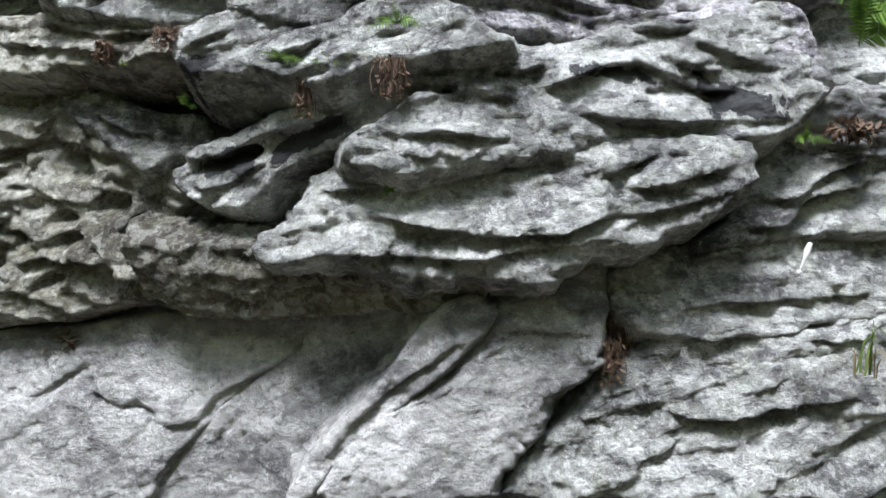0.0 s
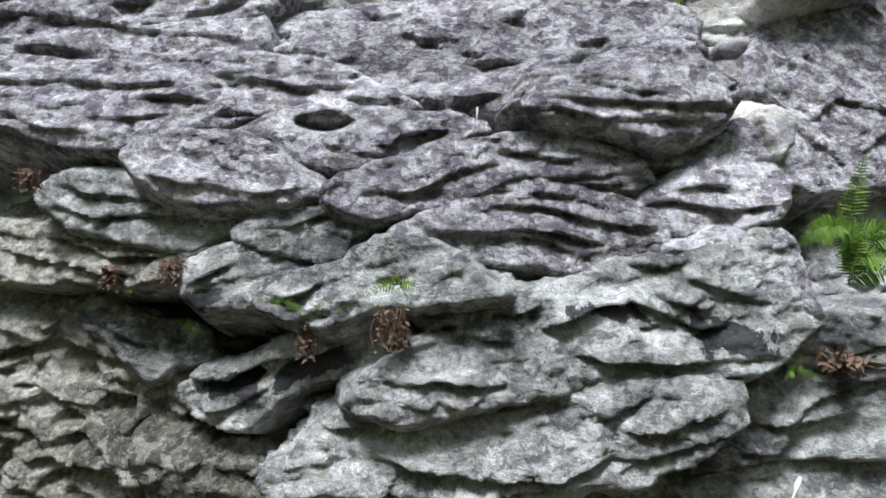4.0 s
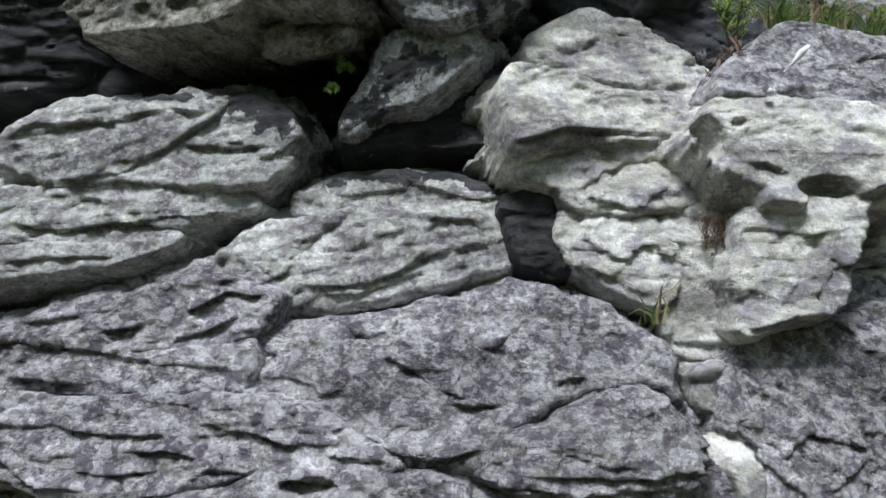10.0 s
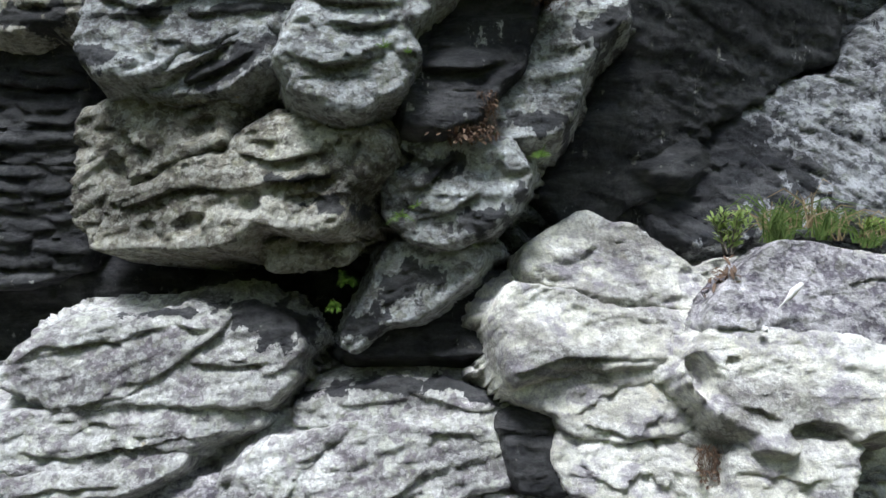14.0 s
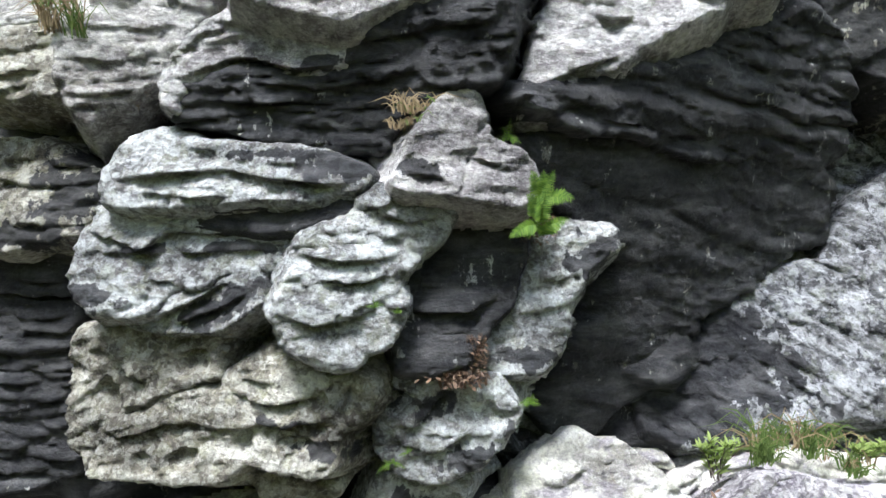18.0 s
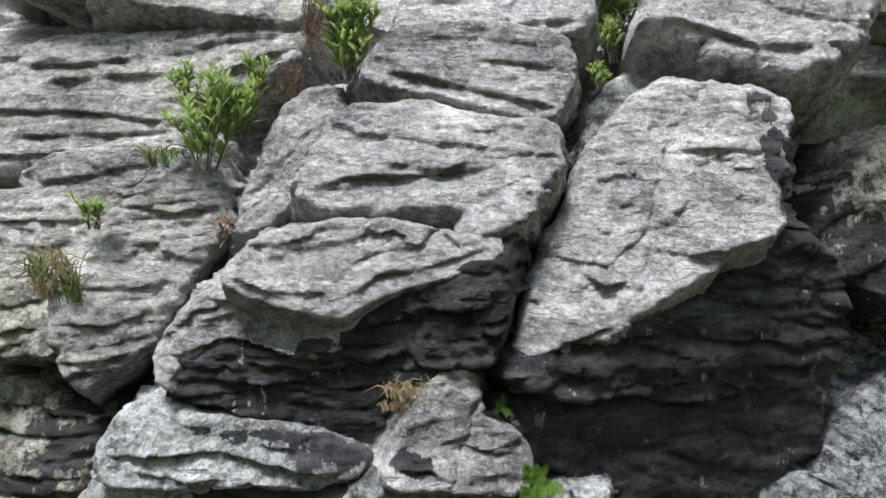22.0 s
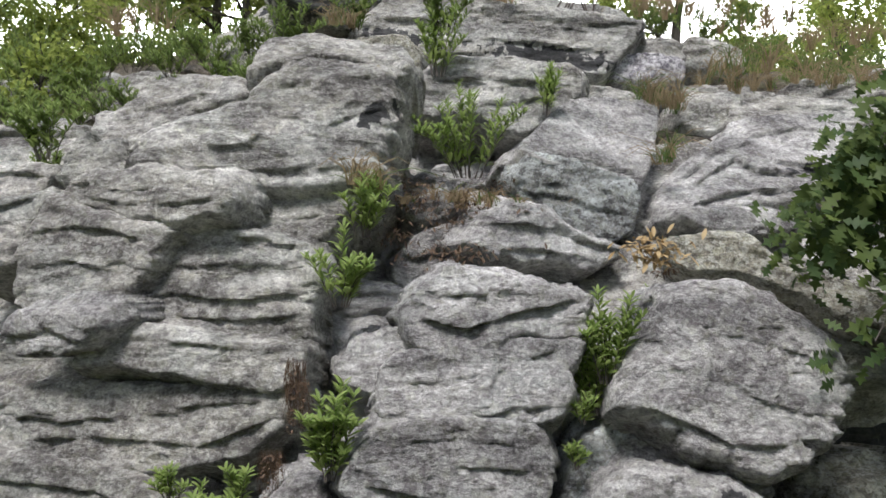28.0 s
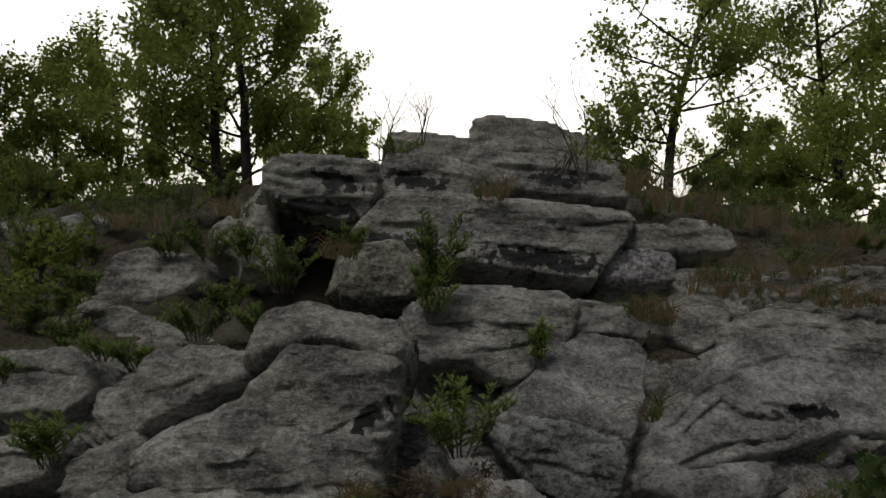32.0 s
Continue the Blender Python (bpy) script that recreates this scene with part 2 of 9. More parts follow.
# black water stain, and shade painted in behind joints and under the crest slab
BLACK = rock_material("black_stained_and_shade_sandstone", (0.17, 0.165, 0.15), (0.26, 0.25, 0.22), (0.40, 0.41, 0.40), (0.03, 0.03, 0.032), 0.3, 0.4, 0.7, 6, 0.78, 0.1)
BLUE = rock_material("blue_grey_lichened_sandstone", (0.25, 0.25, 0.235), (0.35, 0.352, 0.335), (0.45, 0.475, 0.48), (0.09, 0.088, 0.09), 0.5, 0.42, 0.65, 8, 0.0, 0.3, 0.8, soft=0.1, fineness=1.4)
TOP = rock_material("weathered_top_sandstone", (0.345, 0.325, 0.29), (0.47, 0.45, 0.41), (0.64, 0.63, 0.60), (0.18, 0.165, 0.165), 0.46, 0.42, 1.0, 4, 0.0, 0.45, 0.7, soft=0.18, fineness=1.4, flat=1.4, cool=0.5, patchy=0.65)
SLATE = rock_material("dark_bedded_sandstone", (0.2, 0.205, 0.21), (0.28, 0.285, 0.29), (0.42, 0.435, 0.46), (0.045, 0.045, 0.05), 0.42, 0.5, 0.9, -35, 0.3)


def soil_material():
    m, n, l, b = material("leaf_littered_soil", 0.95)
    co = n.new("ShaderNodeNewGeometry").outputs["Position"]
    a, c, d = grain(n, l, co, 3.0, 5), grain(n, l, co, 28.0, 5, 0.7), grain(n, l, co, 0.5, 3)
    col = mix(n, l, step_in(n, l, c, 0.35, 0.65), (0.05, 0.042, 0.032), (0.17, 0.14, 0.105))
    col = mix(n, l, step_in(n, l, a, 0.5, 0.7), col, (0.10, 0.10, 0.05))
    col = mix(n, l, step_in(n, l, d, 0.5, 0.65), col, (0.13, 0.115, 0.085))
    rocky = step_in(n, l, sums(n, l, "ADD", grain(n, l, co, 1.7, 6, 0.65), sums(n, l, "MULTIPLY", c, 0.2)), 0.58, 0.78)
    col = mix(n, l, sums(n, l, "MULTIPLY", rocky, 0.45), col, mix(n, l, c, (0.16, 0.15, 0.14), (0.42, 0.40, 0.37)))
    l.new(col, b.inputs["Base Color"])
    bump = n.new("ShaderNodeBump")
    bump.inputs["Strength"].default_value, bump.inputs["Distance"].default_value = 1.0, 0.05
    l.new(c, bump.inputs["Height"])
    l.new(bump.outputs[0], b.inputs["Normal"])
    return m


def leaf_material(name, low, high, thin=0.3):
    m, n, l, b = material(name, 0.55)
    geo = n.new("ShaderNodeNewGeometry")
    v = grain(n, l, geo.outputs["Position"], 14.0, 2)
    f = sums(n, l, "ADD", sums(n, l, "MULTIPLY", geo.outputs["Random Per Island"], 0.7), sums(n, l, "MULTIPLY", v, 0.4), True)
    col = mix(n, l, f, low, high)
    l.new(col, b.inputs["Base Color"])
    tr = n.new("ShaderNodeBsdfTranslucent")
    l.new(col, tr.inputs[0])
    ms = n.new("ShaderNodeMixShader")
    ms.inputs[0].default_value = thin
    l.new(b.outputs[0], ms.inputs[1]), l.new(tr.outputs[0], ms.inputs[2])
    l.new(ms.outputs[0], n["Material Output"].inputs[0])
    return m


def bark_material(name, low, high):
    m, n, l, b = material(name, 0.9)
    co = n.new("ShaderNodeNewGeometry").outputs["Position"]
    v = grain(n, l, co, 18.0, 5, 0.7, (1, 1, 0.25))
    l.new(mix(n, l, step_in(n, l, v, 0.35, 0.65), low, high), b.inputs["Base Color"])
    bump = n.new("ShaderNodeBump")
    bump.inputs["Strength"].default_value, bump.inputs["Distance"].default_value = 0.8, 0.02
    l.new(v, bump.inputs["Height"])
    l.new(bump.outputs[0], b.inputs["Normal"])
    return m


SOIL = soil_material()
FERN = leaf_material("fern_green", (0.05, 0.13, 0.02), (0.24, 0.38, 0.06), 0.4)
SHRUB = leaf_material("shrub_green", (0.18, 0.28, 0.07), (0.40, 0.49, 0.17), 0.5)
HILL = leaf_material("hillside_shrub_green", (0.10, 0.16, 0.045), (0.28, 0.36, 0.11), 0.45)
OAK = leaf_material("oak_green", (0.17, 0.24, 0.055), (0.40, 0.45, 0.12), 0.6)
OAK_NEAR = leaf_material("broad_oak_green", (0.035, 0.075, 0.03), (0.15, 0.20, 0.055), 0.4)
GRASS = leaf_material("grass_green", (0.06, 0.12, 0.03), (0.2, 0.27, 0.08), 0.3)
STRAW = leaf_material("straw", (0.22, 0.16, 0.09), (0.42, 0.33, 0.2), 0.2)
DEAD = leaf_material("dead_leaf_brown", (0.07, 0.045, 0.03), (0.2, 0.13, 0.085), 0.15)
TANLEAF = leaf_material("dry_tan_leaf", (0.3, 0.2, 0.09), (0.55, 0.42, 0.23), 0.2)
BARK = bark_material("oak_bark", (0.035, 0.03, 0.026), (0.13, 0.115, 0.1))
TWIG = bark_material("grey_twig", (0.09, 0.075, 0.065), (0.22, 0.19, 0.17))
CHALK = material("white_droppings", 0.8)[0]
CHALK.node_tree.nodes["Principled BSDF"].inputs["Base Color"].default_value = (0.85, 0.85, 0.83, 1)


# ---- rock building ----
def hashed(i, j, seed):
    h = (i.astype(np.int64) * 374761393 + j.astype(np.int64) * 668265263 + seed * 1442695041) & 0xFFFFFFFF
    h = ((h ^ (h >> 13)) * 1274126177) & 0xFFFFFFFF
    return ((h ^ (h >> 16)) & 0xFFFF) / 65535.0


def ripple(x, y, seed):
    """Smooth noise, about -1 to 1."""
    i, j = np.floor(x), np.floor(y)
    fx, fy = x - i, y - j
    ux, uy = fx * fx * fx * (fx * (fx * 6 - 15) + 10), fy * fy * fy * (fy * (fy * 6 - 15) + 10)
    out = 0
    for a in (0, 1):
        for b in (0, 1):
            ang = hashed(i + a, j + b, seed) * 6.2832
            g = np.cos(ang) * (fx - a) + np.sin(ang) * (fy - b)
            out = out + g * (ux if a else 1 - ux) * (uy if b else 1 - uy)
    return out * 1.5


def rough(x, y, seed, octaves=4, gain=0.5):
    out, k = 0, 1.0
    for o in range(octaves):
        out = out + k * ripple(x * 2 ** o, y * 2 ** o, seed + 17 * o)
        k *= gain
    return out


def ease(v, lo, hi):
    v = np.clip((v - lo) / (hi - lo), 0, 1)
    return v * v * (3 - 2 * v)


def line_distance(px, pz, pts, closed=False):
    """Distance to a line of points, and for a closed one whether each place lies inside."""
    best, inside = np.full(px.shape, 1e9), np.zeros(px.shape, bool)
    n = len(pts)
    for k in range(n if closed else n - 1):
        (ax, az), (bx, bz) = pts[k], pts[(k + 1) % n]
        ex, ez = bx - ax, bz - az
        s = np.clip(((px - ax) * ex + (pz - az) * ez) / (ex * ex + ez * ez + 1e-12), 0, 1)
        best = np.minimum(best, np.hypot(px - ax - s * ex, pz - az - s * ez))
        if closed and az != bz:
            inside ^= ((az > pz) != (bz > pz)) & (px < ex * (pz - az) / (bz - az) + ax)
    return best, inside


def line_side(px, pz, pts):
    """Distance to a line of points, negative on its right-hand side, and how far along it from the nearer end."""
    best, side, along = np.full(px.shape, 1e9), np.ones(px.shape), np.zeros(px.shape)
    steps = [math.dist(pts[k], pts[k + 1]) for k in range(len(pts) - 1)]
    total, gone = sum(steps), 0.0
    for k, step in enumerate(steps):
        (ax, az), (bx, bz) = pts[k], pts[k + 1]
        ex, ez = bx - ax, bz - az
        s = np.clip(((px - ax) * ex + (pz - az) * ez) / (ex * ex + ez * ez + 1e-12), 0, 1)
        d = np.hypot(px - ax - s * ex, pz - az - s * ez)
        near = d < best
        side = np.where(near, np.where(ex * (pz - az) - ez * (px - ax) >= 0, 1.0, -1.0), side)
        along = np.where(near, np.minimum(gone + s * step, total - gone - s * step), along)
        best = np.minimum(best, d)
        gone += step
    return best * side, along


def softened(pts, turns=1):
    for _ in range(turns):
        out = []
        for k, (ax, az) in enumerate(pts):
            bx, bz = pts[(k + 1) % len(pts)]
            out += [(0.85 * ax + 0.15 * bx, 0.85 * az + 0.15 * bz), (0.15 * ax + 0.85 * bx, 0.15 * az + 0.85 * bz)]
        pts = out
    return pts


def pairs(flat):
    return list(zip(flat[0::2], flat[1::2]))


def solid(name, verts, faces, mat, parent=None, smooth=True):
    me = bpy.data.meshes.new(name)
    me.from_pydata(verts, [], faces)
    me.materials.append(mat)
    if smooth:
        me.polygons.foreach_set("use_smooth", np.ones(len(me.polygons), bool))
    ob = new(name, me)
    ob.parent = parent
    return ob


def marked(ob, values):
    """Where black water stain lies on the stone, 0 to 1."""
    ob.data.attributes.new("stain", "FLOAT", "POINT").data.foreach_set("value", values)


def spread(a, ok, same, rule):
    """Pass values on to the four neighbours."""
    out = a.copy()
    for s, t in (((slice(1, None), slice(None)), (slice(None, -1), slice(None))), ((slice(None), slice(1, None)), (slice(None), slice(None, -1)))):
        for p, q in ((s, t), (t, s)):
            out[p] = np.where(ok[p] & ok[q] & same(p, q), rule(out[p], a[q]), out[p])
    return out


def connected(grid, ok, least=220):
    """Label the connected stretches of a grid of bed numbers; small ones join a neighbour."""
    lab = np.arange(grid.size).reshape(grid.shape)
    for _ in range(900):
        nxt = spread(lab, ok, lambda p, q: grid[p] == grid[q], np.minimum)
        if (nxt == lab).all():
            break
        lab = nxt
    kinds, back, counts = np.unique(np.where(ok, lab, -1), return_inverse=True, return_counts=True)
    small = (counts[back].reshape(grid.shape) < least) & ok
    lab = np.where(small, -5, lab)
    if not (ok & ~small).any():
        return np.zeros(grid.shape, int)
    for _ in range(400):
        if not ((lab == -5) & ok).any():
            break
        nxt = spread(lab, ok, lambda p, q: lab[p] == -5, np.maximum)
        if (nxt == lab).all():
            break
        lab = nxt
    return lab


rock_count = 0


def rock(name, label, mat, at, lean, outline, bed=0, amp=0.03, size=0.22, edge=0.14, back=0.18, thick=0.45,
         layers=(0, 0), cracks=(), lips=(), holes=(), stains=(), chip=0.05, chunk=0.26, fold=0.012, flare=0.08, category="rock", group=""):
    """A block of the cliff. outline: corners (across, up) round at, on a face that leans back by lean = (per metre across, per metre up).
    edge, back: width and depth of its rounded rim; bed: the dip of its beds in degrees; amp, size: their swellings.
    lips: ledges that jut above a line and are undercut below it; holes: sockets eaten into the face."""
    global rock_count
    rock_count += 1
    seed = 31 * rock_count
    a, b = lean
    sx, sz = math.hypot(1, a), math.hypot(1, b)
    nrm = np.array((a, -1.0, b)) / math.sqrt(1 + a * a + b * b)
    cell = max(0.0095, 0.0046 * at[1])
    pts = softened([(u * sx, v * sz) for u, v in pairs(outline)])
    grow, edge = 0.010 + 0.006 * at[1], 0.75 * edge
    us, vs = [p[0] for p in pts], [p[1] for p in pts]
    gu = np.arange(min(us) - 0.2 - 2 * cell, max(us) + 0.2 + 2.1 * cell, cell)
    gv = np.arange(min(vs) - 0.2 - 2 * cell, max(vs) + 0.2 + 2.1 * cell, cell)
    U, V = np.meshgrid(gu, gv)
    wob = 0.36 * min(edge, 0.1)
    WU, WV = U + wob * rough(U / 0.28, V / 0.28, seed + 5, 5, 0.6), V + wob * rough(U / 0.28, V / 0.28, seed + 9, 5, 0.6)
    d, inside = line_distance(WU, WV, pts, True)
    d = np.where(inside, d, -d) + grow
    gy, gx = np.gradient(d, cell)
    norm = np.hypot(gx, gy) + 1e-6
    out = d < 0
    brow = np.clip(gy / norm, -1, 1)
    # round the rim the stone falls back into the joint: gently on top, steeply below
    below = ease(brow, -0.1, 0.45)
    fall = 0.9 + 1.6 * np.clip(brow + 1, 0, 1) + 7.0 * below
    reach_out = flare + (2 * cell - flare) * below
    e = np.clip(d / (edge * (1 - 0.68 * ease(brow, 0.1, 0.8))), 0, 1)
    rim_off = back * (1 - 0.35 * below) * ((1 - (1 - e) ** 3.0) ** (1 / 2.4) - 1)
    off = np.zeros(d.shape)
    X, Z = at[0] + U / sx, at[2] + V / sz
    c, s = math.cos(radians(bed)), math.sin(radians(bed))
    P, Q = X * c + Z * s, -X * s + Z * c
    wq = Q + 0.35 * size * rough(P / (size * 3), Q / (size * 2), seed + 1, 2)
    swell = np.abs(rough(P / (size * 4.8), wq / (size * 1.1), 7, 3, 0.42))
    swell = np.clip(swell * 2.2, 0, 1.3) ** 0.6
    amp = amp * (0.35 if lips else 1.0)
    off = off + amp * 2.6 * (swell - 0.75)
    sub = np.clip(np.abs(rough(P / (size * 1.9), wq / (size * 0.4), 23, 3, 0.5)) * 2, 0, 1.2) ** 0.7
    off = off + amp * (0.8 if fold > 0.008 else 0.35) * (sub - 0.6)
    if layers[0]:
        q = Q / layers[0] + 0.5 * rough(P / 0.9, Q / 0.5, seed + 3, 2)
        row, f = np.floor(q), q - np.floor(q)
        keep = ease(ripple(P / 0.45 + 7.3 * row, row * 1.37, seed + 4), -0.5, 0.35) * (0.4 + 0.9 * hashed(row, row * 0, seed))
        off = off + layers[1] * keep * (np.clip(np.sin(math.pi * f), 0, 1) ** 0.45 - 0.8) * 1.6
    crag = 1 - 2 * np.abs(rough(P / 0.26 + 0.5 * rough(P / 0.3, Q / 0.3, seed + 41, 3), Q / 0.13, seed + 43, 6, 0.58))
    off = off + 0.005 * rough(X / 0.05, Z / 0.035, 91, 4, 0.65) + fold * rough(P / 0.3, Q / 0.12, 57, 3)
    off = off + (0.005 if fold < 0.005 else 0.0115) * crag
    # flat broken facets, each tilted its own way
    CP, CQ = P / (chunk * 1.5) + 0.22 * rough(P / 0.2, Q / 0.2, seed + 12, 3), Q / chunk + 0.22 * rough(P / 0.2, Q / 0.2, seed + 14, 3)
    iu, iv = np.floor(CP), np.floor(CQ)
    near, lift = np.full(X.shape, 9.0), np.zeros(X.shape)
    for da in (-1, 0, 1):
        for db in (-1, 0, 1):
            ju, jv = iu + da, iv + db
            fu, fv = CP - ju - hashed(ju, jv, 5), CQ - jv - hashed(ju, jv, 6)
            r = fu * fu + fv * fv
            tilt = chunk * ((hashed(ju, jv, 7) - 0.5) * fu * 1.6 + (hashed(ju, jv, 8) - 0.85) * fv * 2.2 + (hashed(ju, jv, 9) - 0.5) * 0.7)
            lift = np.where(r < near, tilt, lift)
            near = np.minimum(near, r)
    off = off + chip * lift
    for line, width, depth in cracks:
        ln = [(u * sx, v * sz) for u, v in pairs(line)]
        cd, _ = line_distance(U + 0.014 * rough(U / 0.13, V / 0.13, seed + 6, 3), V + 0.014 * rough(U / 0.13, V / 0.13, seed + 8, 3), ln)
        off = off - depth * np.exp(-((cd / width) ** 1.3)) * (0.75 + 0.4 * ripple(P / 0.2, Q / 0.2, seed + 2))
    for line, reach, depth in lips:
        ln = [(u * sx, v * sz) for u, v in pairs(line)]
        ln = ln if ln[0][0] <= ln[-1][0] else ln[::-1]
        wu, wv = 0.014 * rough(U / 0.4, V / 0.4, seed + 21, 5, 0.5), 0.014 * rough(U / 0.4, V / 0.4, seed + 25, 5, 0.5)
        sd, along = line_side(U + wu, V + wv, ln)
        over = ease(sd, -0.7 * cell, 0.7 * cell)
        fade = ease(along, 0, 2.2 * reach) * (0.85 + 0.6 * rough(P / 0.25, Q / 0.25, seed + 27, 3))
        off = off + depth * fade * (over * 0.8 * np.exp(-np.abs(sd) / (1.5 * reach)) - (1 - over) * 0.65 * np.exp(-np.abs(sd) / (1.1 * reach)))
    for u, v, ru, rv, turn, depth in holes:
        c, s = math.cos(radians(turn)), math.sin(radians(turn))
        du, dv = U / sx - u + 0.1 * ru * ripple(U / (0.7 * ru), V / (0.7 * ru), seed + 31), V / sz - v
        off = off - depth * (1 - ease(np.hypot((du * c + dv * s) / ru, (-du * s + dv * c) / rv), 0.45, 1.15))
    if lips:
        # fine beds, each proud along its lower edge
        q = Q / (0.2 * size + 0.02) + 0.7 * rough(P / 0.7, Q / 0.3, seed + 33, 3)
        row2, f2 = np.floor(q), q - np.floor(q)
        keep = ease(ripple(P / 0.3 + 5.1 * row2, row2 * 1.7, seed + 35), -0.25, 0.4) * hashed(row2, row2 * 0, seed + 37)
        off = off + (0.006 if fold < 0.005 else 0.014) * keep * (0.5 - f2)
    mark = np.zeros(X.shape)
    for u, v, ru, rv, turn in stains:
        c, s = math.cos(radians(turn)), math.sin(radians(turn))
        du, dv = U / sx - u, V / sz - v
        r = np.hypot((du * c + dv * s) / ru, (-du * s + dv * c) / rv) + 0.7 * rough(U / 0.11, V / 0.11, seed + 51, 4, 0.6)
        mark = np.maximum(mark, np.clip(1.15 - 0.6 * r, 0, 1))
    droop = 0.55 * np.clip(off, -0.08, 0.08) * np.clip(d / 0.05, 0, 1)
    off = np.where(out, -back * (1 - 0.35 * below) + d * fall + 0.5 * off, off + rim_off)
    wx = U / sx + nrm[0] * off
    wz = V / sz + nrm[2] * off - droop
    wy = a * U / sx + b * V / sz + nrm[1] * off
    kept = d > -reach_out
    quad = kept[:-1, :-1] & kept[1:, :-1] & kept[:-1, 1:] & kept[1:, 1:]
    if layers[0]:
        grid = np.where(quad, (row[:-1, :-1] // max(1, round(0.16 / layers[0]))).astype(int), -10 ** 6)
        beds = connected(grid, quad)
        quad &= beds != -5
    idx = np.arange(d.size).reshape(d.shape)
    f = np.stack([idx[:-1, :-1], idx[:-1, 1:], idx[1:, 1:], idx[1:, :-1]], -1)[quad]
    used = np.unique(f)
    remap = np.full(d.size, -1)
    remap[used] = np.arange(len(used))
    f = remap[f]
    co = np.stack([wx.ravel()[used], wy.ravel()[used], wz.ravel()[used]], 1)
    edges = np.concatenate([f[:, [0, 1]], f[:, [1, 2]], f[:, [2, 3]], f[:, [3, 0]]])
    key = {tuple(k) for k in edges.tolist()}
    rim = [(p, q) for p, q in key if (q, p) not in key]
    ring = sorted({p for k in rim for p in k})
    low = {p: len(co) + k for k, p in enumerate(ring)}
    shrink = np.array([co[p] * 0.93 - nrm * thick for p in ring])
    hub = len(co) + len(ring)
    allco = np.concatenate([co, shrink, [-nrm * (thick + back)]])
    faces = f.tolist() + [(q, p, low[p], low[q]) for p, q in rim] + [(low[q], low[p], hub) for p, q in rim]
    smear = np.concatenate([mark.ravel()[used], np.zeros(len(ring) + 1)])
    if not layers[0]:
        ob = solid(name, allco.tolist(), faces, mat)
        marked(ob, smear)
    else:
        # each bed of a bedded block is a part of its own
        core = solid(name, allco.tolist(), faces[len(f):], mat)
        marked(core, smear)
        ob = core
        beds = beds[quad]
        big = np.unique(beds)
        for k in big:
            mine = f[beds == k]
            vs_ = np.unique(mine)
            back_to = np.full(len(co), -1)
            back_to[vs_] = np.arange(len(vs_))
            piece = solid("bed", co[vs_].tolist(), back_to[mine].tolist(), mat, core)
            marked(piece, smear[vs_])
    ob.location = at
    return tagged(ob, label, category, group)


